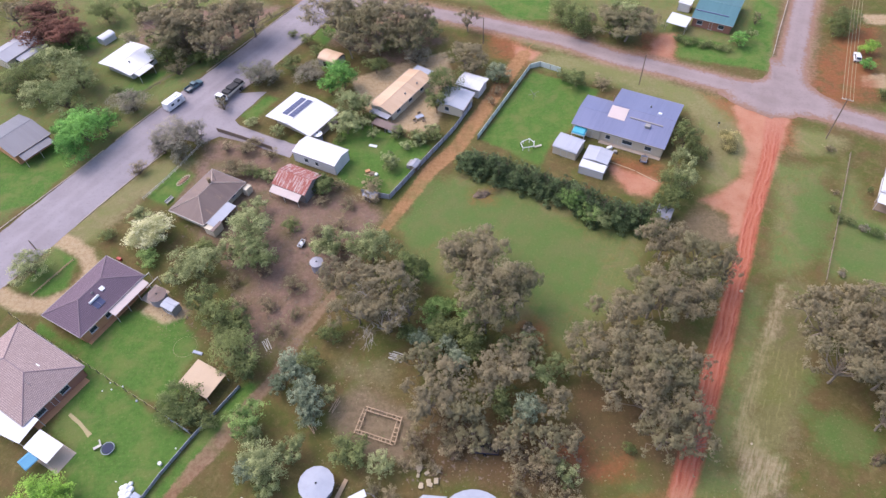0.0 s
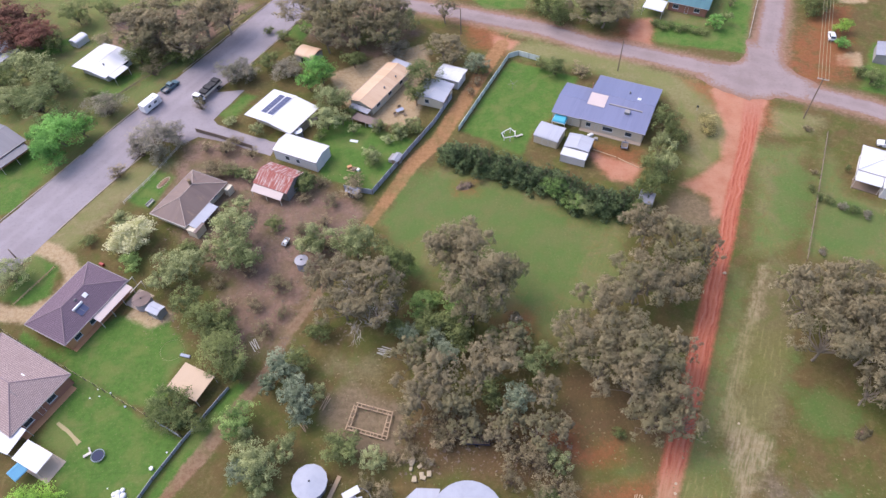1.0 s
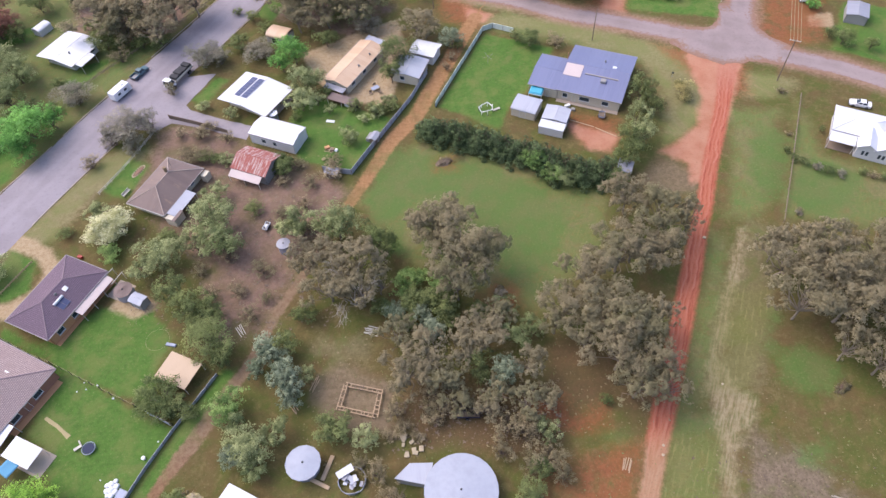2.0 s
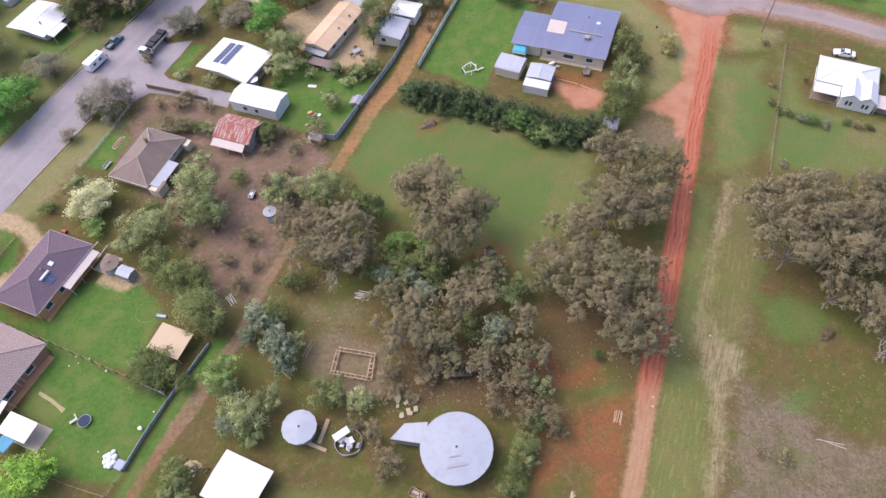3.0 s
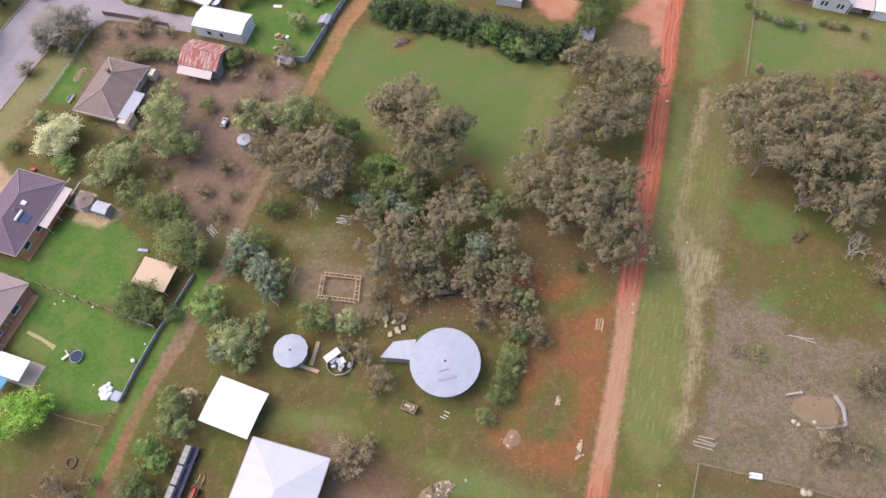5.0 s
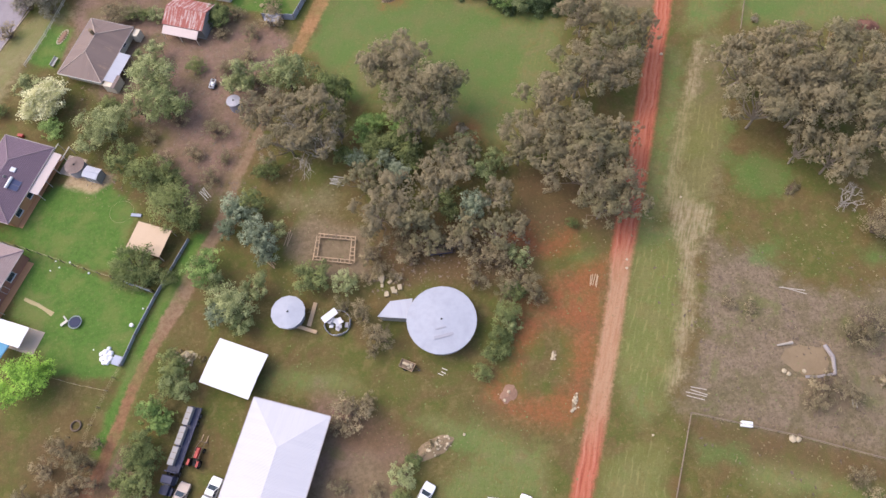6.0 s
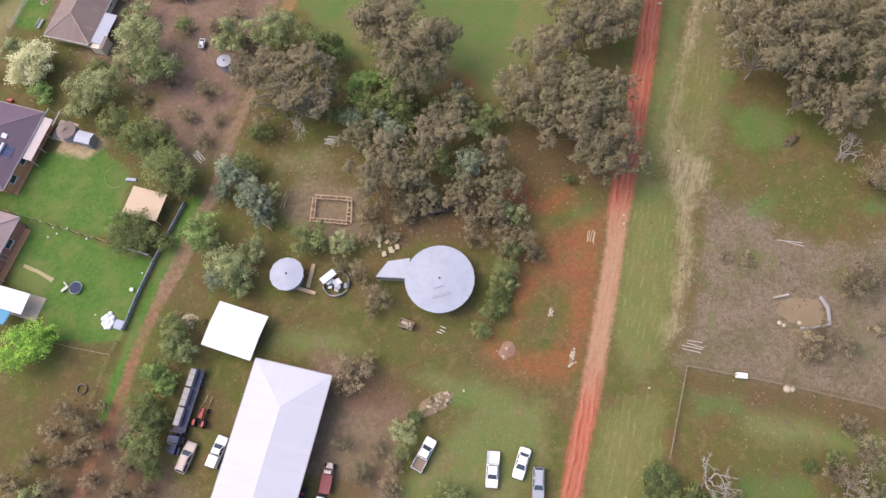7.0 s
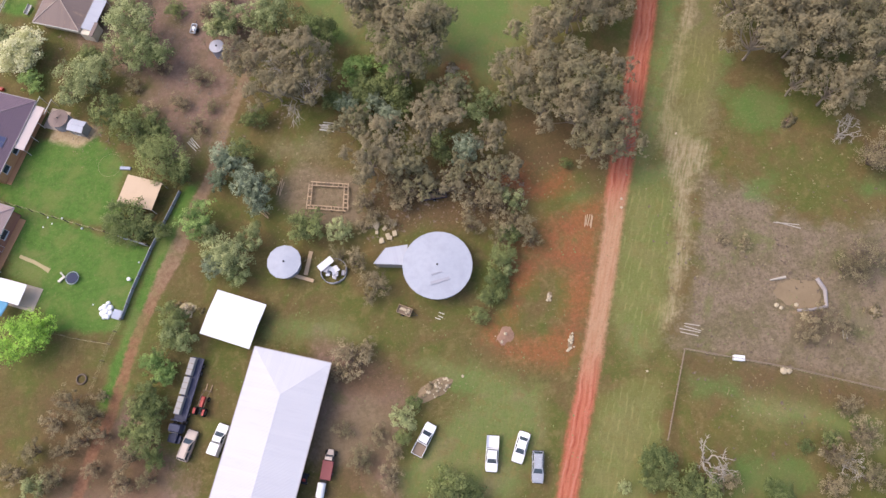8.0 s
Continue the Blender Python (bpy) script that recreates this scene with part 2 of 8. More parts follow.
    edge = n.math("SUBTRACT", edge, n.math("SUBTRACT", n.math("MULTIPLY", n.step(y, 108.0, 124.0), 0.9), part_of(n.step(y, 60.0, 80.0), 0.3)))
    c = n.mix(part_of(n.step(edge, 2.5, 1.4), n.math("SUBTRACT", 0.96, part_of(n.step(y, 110.0, 124.0), 0.35))), c, red)
    c = n.mix(part_of(n.step(tussock, 0.55, 0.68), 0.22), c, C(84, 84, 48))
    c = n.mix(part_of(n.step(tussock, 0.42, 0.3), 0.22), c, C(184, 168, 126))
    c = n.mix(part_of(n.step(grit, 0.52, 0.76), 0.2), c, C(78, 70, 50))
    c = n.mix(part_of(n.step(grit, 0.46, 0.24), 0.15), c, C(190, 178, 144))
    n.bump(n.math("ADD", grit, fine), 0.8, 0.15)
    return n.done(c, 0.95, 0, 0.1)


def road_material(name, a, b, rim=None):
    n = Nodes(name)
    p = n.world_pos()
    broad, fine, grit = n.noise(0.12, 4, vec=p), n.noise(1.4, 4, vec=p), n.noise(14.0, 3, vec=p)
    c = n.mix(n.step(broad, 0.4, 0.66), a, b)
    c = n.mix(n.math("MULTIPLY", n.step(fine, 0.5, 0.72), 0.4), c, tuple(v * 0.8 for v in b))
    u = n.split(n.coords("UV"))[0]
    worn = n.step(n.math("ABSOLUTE", n.math("SUBTRACT", n.math("ABSOLUTE", u), 1.6)), 1.1, 0.2)
    c = n.mix(n.math("MULTIPLY", worn, 0.22), c, tuple(v * 1.2 for v in a))
    c = n.mix(n.math("MULTIPLY", n.step(grit, 0.5, 0.75), 0.25), c, tuple(v * 0.72 for v in b))
    if rim:
        far = n.math("ADD", n.math("ABSOLUTE", u), n.math("MULTIPLY", n.math("SUBTRACT", n.math("ADD", n.noise(0.4, 5, 0.7, vec=p), fine), 1.0), 2.6))
        c = n.mix(n.math("MULTIPLY", n.step(far, 1.9, 3.3), 0.95), c, n.mix(fine, rim, tuple(v * 0.82 for v in rim)))
    n.bump(grit, 0.4, 0.02)
    return n.done(c, 0.92, 0, 0.15)


K = 2.9
LEAF = {
    "gum": foliage("gum_leaves", C(122, 114, 91, K), C(114, 106, 84, K), C(105, 97, 76, K)),
    "olive": foliage("olive_leaves", C(142, 146, 106, K), C(114, 120, 82, K), C(84, 90, 60, K)),
    "dark": foliage("dark_green_leaves", C(112, 119, 76, K), C(91, 98, 61, K), C(71, 78, 51, K)),
    "conifer": foliage("conifer_needles", C(92, 106, 72, K), C(74, 86, 58, K), C(56, 64, 46, K)),
    "green": foliage("bright_green_leaves", C(118, 156, 84, K), C(95, 134, 70, K), C(67, 100, 52, K)),
    "lime": foliage("lime_leaves", C(146, 176, 82, K), C(120, 150, 68, K), C(86, 112, 52, K)),
    "fresh": foliage("mid_green_leaves", C(124, 142, 86, K), C(102, 122, 70, K), C(76, 94, 54, K)),
    "dusk": foliage("grey_brown_leaves", C(128, 123, 108, K), C(111, 106, 93, K), C(92, 88, 76, K)),
    "grey": foliage("grey_green_leaves", C(132, 139, 116, K), C(107, 115, 94, K), C(80, 88, 70, K)),
    "brush": foliage("brown_scrub_twigs", C(130, 119, 94, K), C(112, 102, 80, K), C(90, 83, 64, K)),
    "red": foliage("copper_leaves", C(118, 84, 72, K), C(98, 70, 61, K), C(74, 56, 49, K)),
    "cream": foliage("cream_blossom", C(226, 222, 188, 1.8), C(208, 204, 164, 1.8), C(160, 160, 112, 1.8)),
    "gold": foliage("golden_leaves", C(170, 158, 110, K), C(138, 128, 84, K), C(86, 84, 54, K)),
}
STRAW = plain("dry_straw", C(150, 136, 98), 0.8, 0.95)
BARK = plain("grey_bark", C(128, 112, 96), 0.6, 0.9, fine=4)
PALE_BARK = plain("pale_smooth_bark", C(164, 150, 132), 0.7, 0.85, fine=4)
DEADWOOD = plain("bleached_deadwood", C(196, 186, 172), 0.7, 0.85, fine=5)
GROUND = ground_material()
BITUMEN = road_material("pale_spray_seal", C(174, 165, 169), C(164, 154, 158))
GRAVEL_ROAD = road_material("dusty_gravel_seal", C(172, 155, 152), C(160, 143, 139), C(170, 133, 112))
CONCRETE = plain("weathered_concrete", C(204, 186, 168), 0.8, 0.9)
WHITE_STEEL = sheeting("white_roof_sheets", C(244, 244, 248), C(226, 228, 236))
PALE_STEEL = sheeting("pale_lavender_roof_sheets", C(236, 236, 244, 0.76), C(222, 222, 234, 0.76))
ZINC = sheeting("zinc_roof_sheets", C(204, 206, 216, 0.95), C(184, 187, 200, 0.95), rough=0.75)
BLUE_STEEL = sheeting("blue_grey_roof_sheets", C(136, 141, 174), C(116, 121, 154))
TEAL_STEEL = sheeting("teal_roof_sheets", C(92, 136, 142), C(74, 116, 122))
SLATE_STEEL = sheeting("dull_grey_roof_sheets", C(118, 118, 130), C(102, 102, 114))
GREY_STEEL = sheeting("grey_roof_sheets", C(176, 176, 186), C(150, 150, 162))
CREAM_STEEL = sheeting("faded_orange_roof_sheets", C(236, 202, 168), C(206, 164, 124), rust=C(200, 150, 110), rust_at=0.66, sheet=1.3)
CREAM_STEEL_PALE = plain("milky_cream_sheet", C(226, 208, 202), 0.9, 0.6)
RUSTY = sheeting("rusted_roof_sheets", C(212, 194, 188), C(186, 154, 146), rust=C(170, 92, 80), rust_at=0.47, rough=0.7)
BROWN_IRON = sheeting("brown_roof_sheets", C(142, 122, 114), C(116, 98, 92), rust=C(164, 138, 120), rust_at=0.6, rough=0.7)
PURPLE_TILE = tiles("purple_brown_tiles", C(142, 121, 136), C(120, 103, 114))
PINK_TILE = tiles("pinkish_grey_tiles", C(202, 179, 174), C(168, 146, 142))
IRON_CAP = plain("pale_flaking_ridge_iron", C(206, 186, 172), 0.75, 0.8)
TILE_CAP = plain("ridge_tiles", C(160, 140, 146), 0.8, 0.85)
SANDY = plain("worn_sandy_earth", C(190, 176, 132), 0.8, 0.95)
BEIGE_CLOTH = plain("faded_beige_sheet", C(222, 196, 166), 0.85, 0.9)
CREAM_WALL = plain("cream_weatherboard", C(228, 216, 192, 1.1), 0.82, 0.75)
WHITE_WALL = plain("white_painted_wall", C(238, 236, 234, 1.05), 0.85, 0.7)
BRICK_WALL = plain("orange_brick_wall", C(214, 160, 116, 1.15), 0.72, 0.9, fine=9)
RED_BRICK = plain("red_brown_brick_wall", C(176, 126, 106, 1.1), 0.72, 0.9, fine=9)
GREY_WALL = plain("grey_shed_wall", C(176, 172, 168), 0.78, 0.7)
TRIM = plain("white_trim", C(238, 238, 238), 0.85, 0.5)
GUTTER = plain("dull_gutter_steel", C(176, 168, 166), 0.8, 0.6)
# near-black colour standing in for the shade inside an open doorway
OPENING_SHADE = plain("doorway_shade_paint", C(52, 46, 44), 0.7, 0.9)
GLASS = glass("window_glass")
SOLAR = plain("solar_cells", C(70, 80, 122), 0.85, 0.35, spec=0.4)
BLACK_RUBBER = plain("tyre_rubber", C(38, 36, 36), 0.7, 0.9)
ALLOY = plain("wheel_metal", C(150, 150, 152), 0.7, 0.4, 0.7)
WHITE_CAR = plain("white_car_paint", C(244, 244, 246, 1.2), 0.93, 0.25, spec=0.6, grime=0.2)
SILVER_CAR = plain("silver_car_paint", C(196, 198, 204), 0.9, 0.25, 0.3, spec=0.6, grime=0.2)
TAN_CAR = plain("tan_car_paint", C(206, 186, 172), 0.85, 0.4, spec=0.5)
BLUE_CAR = plain("teal_car_paint", C(96, 128, 140), 0.85, 0.3, spec=0.5)
RED_PAINT = plain("red_machine_paint", C(186, 74, 66), 0.75, 0.5)
FADED_RED = plain("faded_red_truck_paint", C(150, 82, 82), 0.75, 0.6)
NAVY = plain("dark_blue_steel", C(62, 66, 92), 0.7, 0.6)
BLACK_STEEL = plain("dark_steel", C(54, 54, 58), 0.7, 0.6)
LAMP = plain("lamp_lens", C(226, 222, 210), 0.9, 0.2)
TAIL = plain("tail_lens", C(150, 40, 36), 0.9, 0.3)
TIMBER = plain("grey_timber", C(150, 132, 114), 0.7, 0.9, fine=8)
PALE_TIMBER = plain("pale_cut_timber", C(208, 180, 146), 0.75, 0.9, fine=8)
POST_WHITE = plain("white_painted_timber", C(226, 220, 206), 0.8, 0.7)
FENCE_BLUE = sheeting("blue_grey_fence_sheets", C(188, 193, 204), C(170, 175, 187))
FENCE_SLATE = sheeting("dull_slate_fence_sheets", C(176, 181, 192), C(156, 161, 172))
FENCE_PALE = sheeting("pale_fence_sheets", C(226, 232, 222, 1.3), C(208, 216, 206, 1.2))
CUT_WOOD = plain("red_brown_firewood", C(140, 100, 84), 0.6, 0.9, fine=5)
STONE = plain("pale_rock", C(204, 188, 158), 0.75, 0.9, fine=3)
PLASTIC = plain("white_plastic", C(244, 244, 244, 1.2), 0.9, 0.5)
AQUA = plain("aqua_cloth", C(92, 190, 216), 0.9, 0.6)
SKY_BLUE = plain("blue_shade_cloth", C(104, 166, 200), 0.85, 0.8)
WIRE = plain("tan_wire", C(190, 180, 140), 0.85, 0.5)
TARP = plain("pale_blue_tarp", C(176, 184, 204), 0.8, 0.5)
TANK_ZINC = plain("dull_zinc_plates", C(186, 190, 202), 0.86, 0.6, big=0.5, fine=1.2, grime=0.7)
EARTH = plain("tan_trodden_earth", C(152, 132, 104), 0.75, 0.95, fine=2)
SOIL = plain("dry_turned_soil", C(164, 130, 108), 0.7, 0.95, fine=3)
LATTICE = plain("green_black_net", C(60, 66, 92), 0.8, 0.8)

# ---- small builders ----


def mesh_of(name, bm, material, smooth=False):
    me = bpy.data.meshes.new(name)
    bm.normal_update()
    bm.to_mesh(me)
    bm.free()
    me.materials.append(material)
    if smooth:
        for p in me.polygons:
            p.use_smooth = True
    return me


def part(name, bm, material, parent, label="", smooth=False, at=None):
    """One mesh object under a thing or under a part."""
    me = bm if isinstance(bm, bpy.types.Mesh) else mesh_of(name, bm, material, smooth)
    ob = new(name, me)
    ob.parent = parent
    if at is not None:
        ob.matrix_local = at
    return tagged(ob, label) if label else ob


def thing(name, label, category, x, y, yaw=0.0, z=0.0, group="", kind=""):
    ob = new(name)
    ob.empty_display_size = 0.3
    ob.matrix_world = pose(x, y, z, 0, 0, yaw)
    return tagged(ob, label, category, group, kind)


def box(bm, x0, x1, y0, y1, z0, z1, m=None):
    vs = [bm.verts.new((x, y, z)) for z in (z0, z1) for x, y in ((x0, y0), (x1, y0), (x1, y1), (x0, y1))]
    if m is not None:
        for v in vs:
            v.co = m @ v.co
    for f in ((3, 2, 1, 0), (4, 5, 6, 7), (0, 1, 5, 4), (1, 2, 6, 5), (2, 3, 7, 6), (3, 0, 4, 7)):
        bm.faces.new([vs[k] for k in f])
    return vs


def taper(bm, low, high):
    """A solid between two rectangles (x0, x1, y0, y1, z)."""
    vs = []
    for x0, x1, y0, y1, z in (low, high):
        vs += [bm.verts.new(c) for c in ((x0, y0, z), (x1, y0, z), (x1, y1, z), (x0, y1, z))]
    for f in ((3, 2, 1, 0), (4, 5, 6, 7), (0, 1, 5, 4), (1, 2, 6, 5), (2, 3, 7, 6), (3, 0, 4, 7)):
        bm.faces.new([vs[k] for k in f])


def tube(bm, p, q, r0, r1=None, n=6, caps=True):
    """A round bar from p to q, tapered."""
    p, q, r1 = Vector(p), Vector(q), r0 if r1 is None else r1
    d = (q - p).normalized()
    a = d.orthogonal().normalized()
    b = d.cross(a)
    rings = []
    for c, r in ((p, r0), (q, r1)):
        rings.append([bm.verts.new(c + r * (math.cos(k * 2 * math.pi / n) * a + math.sin(k * 2 * math.pi / n) * b)) for k in range(n)])
    for k in range(n):
        bm.faces.new((rings[0][k], rings[0][(k + 1) % n], rings[1][(k + 1) % n], rings[1][k]))
    if caps:
        bm.faces.new(rings[0][::-1])
        bm.faces.new(rings[1])


def boxes(*specs):
    bm = bmesh.new()
    for s in specs:
        box(bm, *s)
    return bm


def tubes(*specs):
    bm = bmesh.new()
    for s in specs:
        tube(bm, *s)
    return bm


def bevelled(bm, width, segments=2):
    bmesh.ops.bevel(bm, geom=bm.edges[:], offset=width, segments=segments, affect="EDGES", profile=0.5)
    return bm

# ---- the ground: one sheet to the horizon ----

LAWNS = [
    [(-70.5, 67.5), (-61.8, 73.6), (-52, 72.5), (-47, 64.5), (-49, 58), (-48, 50.6), (-56.3, 55.2), (-69, 63.2)],
    [(-68.4, 61.8), (-56.3, 54.2), (-44.6, 46.8), (-52, 33.6), (-63, 37.3), (-66.6, 46.2), (-69.6, 49.4)],
    [(-25.7, 120.5), (-22, 128.6), (-1.8, 116.8), (-11.7, 100.8), (-23.4, 106.9)],
    [(9.7, 119), (25, 144.7), (41.2, 135.1), (31.7, 120.5), (26.1, 114.9), (22.5, 108.5)],
    [(-66.8, 104.4), (-61, 101.4), (-57.2, 111), (-62.5, 114.2)],
    [(-87.2, 80.5), (-82.5, 90.8), (-77, 87.1), (-76.9, 80.2), (-81.5, 77.6)],
    [(14, 182), (21.5, 169.3), (32.7, 168.3), (35.8, 182)],
    [(63.2, 147.9), (67.4, 158.2), (83.2, 150), (95, 175), (98.8, 168), (86.4, 139.5)],
    [(-80.1, 72.0), (-70.7, 66.1), (-61.5, 59.3), (-63.1, 57.0), (-70.3, 63.9), (-79.5, 69.2)],
]
LAWNS_OUTER = [
    [(-107, 122), (-96, 125), (-87, 117), (-92.5, 104), (-110, 100)],
    [(-107, 169), (-95, 172), (-95, 165), (-107, 163)],
    [(-80, 151), (-73, 152), (-80, 140), (-85, 142)],
    [(-36.8, 56.5), (-44, 46.8), (-51, 34), (-57, 22), (-53.8, 20), (-47.2, 34.4), (-40.6, 45.4), (-34, 56.5)],
    [(-44, 139.5), (-50, 132), (-47, 129), (-41, 138)],
    [(-36, 164), (-31, 161), (-27, 168), (-32, 172)],
    [(108, 122), (125, 110), (140, 130), (120, 140)],
]
FIELDS = [
    [(-128, 96), (-99, 97), (-62, 152), (-46, 180), (-60, 195), (-128, 195)],
    [(-20, 195), (2, 184), (40, 165), (60, 152), (85, 142), (104, 178), (60, 200)],
    [(-10, 92), (4, 108), (42, 89), (38, 74), (22, 60), (11, 66), (-4, 78)],
    [(26, 146), (50, 133), (68, 122), (70, 130), (50, 143), (32, 153)],
    [(56.7, 67.6), (60.0, 66.6), (54.2, 55.6), (49.3, 46.3), (45.9, 41.6), (42.6, 36.9), (39.4, 37.9), (45.9, 48.6), (50.7, 56.8)],
    [(39.4, 37.9), (46.3, 35.8), (44.1, 28.9), (41.0, 22.4), (36.8, 14.6), (32.6, 8.1), (28.8, 5.5), (27.0, 9.7), (27.4, 13.5), (32.1, 23.0), (35.5, 29.3)],
    [(18.5, -2.4), (23.8, 2.3), (29.4, -0.2), (27.2, -8.3), (22.4, -13.8), (13.9, -11.5)],
    [(75.4, 106.1), (86.4, 103.6), (78.6, 89.0), (71.6, 75.9), (66.1, 74.0), (63.6, 76.0), (70.5, 90.7)],
    [(59.0, 72.5), (61.4, 70.5), (55.1, 58.2), (48.8, 44.9), (44.8, 41.2), (49.7, 54.2)],
    [(42.2, -2.9), (52.6, -8.5), (60.8, -12.5), (58.5, -17.0), (50.4, -11.4), (40.5, -6.8)],
    [(-26.6, 29.1), (-14.2, 24.1), (-12.9, 21.3), (-20.2, 22.9), (-28.0, 26.6)],
    [(-6.7, 15.7), (5.3, 11.3), (12.8, 5.5), (9.9, -3.4), (2.9, -8.4), (-11.9, -4.3), (-12.8, -0.6), (-2.1, 5.2), (2.3, 7.5)],
    [(91.8, 105.3), (74.2, 73.8), (95.8, 67.8), (125, 60), (125, 75), (103.3, 81.1), (89.6, 88.3)],
]
BROWNS = [
    [(-47, 112), (-24, 106), (-12, 95), (-24, 79), (-29, 64), (-38, 62), (-42, 80), (-60, 104), (-56, 117)],
    [(-88, 82), (-70, 112), (-62, 118), (-60, 112), (-70, 102), (-80, 90)],
    [(-60, 160), (-85, 165), (-88, 178), (-60, 185), (-46, 182)],
    [(-33, 165), (-10, 150), (2, 160), (-12, 178)],
    [(-27, 8), (-20, 24), (-8, 12), (-14, -4)],
    [(-52, 22), (-44, 6), (-50, -8), (-70, -8), (-66, 12)],
    [(-56.4, 121.5), (-49.3, 123.0), (-37.0, 115.4), (-35.6, 108.0), (-39.2, 103.6), (-48.7, 114.0), (-54.9, 112.1)],
]
PADDOCKS = [
    [(-16, 54), (-6, 48), (-8, 40), (-16, 44), (-20, 50)],
    [(50.7, 32.8), (57.2, 27.6), (59.6, 21.6), (67.7, 17.6), (75.8, 16.2), (94.2, 7.6), (79.0, -19.4), (63.3, -8.9), (36.6, 5.1), (35.1, 7.4), (40.9, 13.4), (46.6, 23.9)],
]
SANDS = [
    [(119.7, 163.6), (129.2, 162.1), (127.2, 157.7), (119.8, 158.5)],
    [(108.8, 136.2), (115.3, 136.2), (112.4, 130.0), (106.8, 131.7)],
    [(-19, 133), (-23, 145), (-8, 151), (3, 155), (5, 140), (-2, 121), (-11, 124)],
    [(-57, 78), (-50, 72), (-55, 70), (-60, 73)],
]
PALES = [
    [(60.8, 66.3), (62.3, 65.9), (56.6, 56.1), (51.2, 45.7), (50.8, 40.7), (53.1, 37.3), (51.0, 33.3), (48.0, 32.0), (44.2, 22.5), (40.0, 15.6), (36.7, 10.8), (34.3, 9.5), (37.7, 16.3), (41.4, 22.3), (44.7, 30.8), (45.6, 37.2), (46.6, 41.4), (49.9, 46.1), (55.5, 56.5)],
    [(47.3, 41.1), (52.7, 38.9), (51.8, 34.1), (48.7, 32.9), (46.3, 35.8)],
    [(64.6, 72.8), (66.4, 72.4), (58.6, 60.1), (51.9, 48.9), (46.8, 39.7), (45.4, 40.0), (51.8, 51.3), (57.3, 60.3)],
]
MOWN = [
    [(37.4, 34.1), (45.6, 32.7), (37.7, 14.4), (31.7, 8.4), (27.4, 13.5), (33.0, 24.8)],
    [(46.0, 40.4), (57.3, 59.7), (61.6, 58.3), (66.4, 59.3), (53.3, 39.3)],
    [(14.3, -11.6), (21.0, 2.2), (33.0, 4.3), (28.4, -5.2), (23.2, -14.0)],
]
SALMONS = [
    [(55.8, 95.6), (62.0, 98.6), (66.6, 102.3), (71.1, 111.0), (72.2, 122.9), (73.8, 129.2), (82.6, 127.6), (84.7, 120.4), (78.1, 109.4), (67.0, 91.5), (61.8, 85.9), (59.3, 85.6), (60.6, 91.1)],
    [(37, 109), (43, 105.2), (48.7, 101.8), (45.4, 97.3), (41, 99)],
    [(63.1, 158.7), (67.0, 158.3), (63.2, 146.5), (57.8, 149.4), (58.9, 154.1)],
    [(21.3, 157.6), (28.4, 152.2), (25.9, 149.3), (21.8, 151.5)],
]
MAUVES = [
    [(-15, 50.6), (-9, 48), (-10.8, 44), (-16.4, 46.8)],
    [(-19, 54), (-14, 54), (-8, 50), (-7, 44), (-12, 41), (-18, 44), (-21, 49)],
    [(48.6, 88.4), (56.0, 93.6), (61.1, 88.4), (60.3, 83.0), (54.9, 83.4), (49.6, 85.5)],
    [(58, 7.5), (62, 4), (61, 0.5), (56.7, 0.8), (54, 4)],
    [(-22, 10), (-14, 12), (-9, 6), (-16, 2), (-24, 4)],
]
REDS = [
    [(14.1, 27.3), (15.9, 30.7), (21.4, 31.7), (27.9, 33.0), (32.7, 33.4), (29.9, 26.8), (27.1, 21.5), (23.7, 14.5), (20.1, 9.8), (17.4, 7.8), (9.0, 11.2), (5.9, 15.8), (8.5, 18.8), (10.1, 14.6), (15.3, 13.1), (19.7, 14.7), (22.9, 22.7), (19.2, 24.8), (15.0, 21.0), (11.6, 18.0)],
    [(16.7, 42.4), (22.0, 43.0), (22.4, 39.2), (28.3, 40.2), (28.4, 36.8), (22.9, 36.3), (17.0, 40.1)],
    [(12.5, 66.1), (15.5, 67.1), (18.4, 66.0), (18.5, 63.2), (17.0, 61.0), (13.2, 62.6)],
    [(39, 111), (50, 107), (47, 99), (40, 101)],
    [(66, 132), (86, 122), (82, 110), (74, 110), (70, 124)],
    [(93, 133), (101, 145), (116, 160), (122, 156), (108, 126), (97, 124)],
    [(13, 166), (21, 162), (27, 151), (24, 147), (16, 152)],
    [(53, 148), (57, 160), (67, 158), (63, 145)],
    [(7, 102), (11, 102), (11, 98), (6, 98)],
]
UMBERS = [
    [(36.1, 4.5), (54.5, -4.4), (62.8, -9.8), (61.9, -11.8), (51.6, -6.6), (41.3, -2.8), (33.9, -0.5)],
    [(-5.8, 50.6), (6.1, 48.6), (19.4, 44.6), (23.3, 37.3), (15.1, 30.6), (10.3, 34.7), (-2.8, 38.1), (-7.8, 42.3)],
    [(-19.3, 18.3), (-8.5, 16.2), (-7.8, 11.3), (-15.4, 10.8), (-24.5, -0.9), (-18.6, -2.5), (-12.8, 2.9), (-10.2, 9.3), (-18.3, 14.3)],
    [(-65.1, 26.7), (-55.0, 24.7), (-54.9, 18.2), (-48.2, 12.8), (-49.2, 6.0), (-68.4, 11.2)],
    [(26.4, 53.4), (41.7, 42.9), (37.6, 37.3), (24.6, 41.3), (17.4, 44.6), (21.9, 52.5)],
]
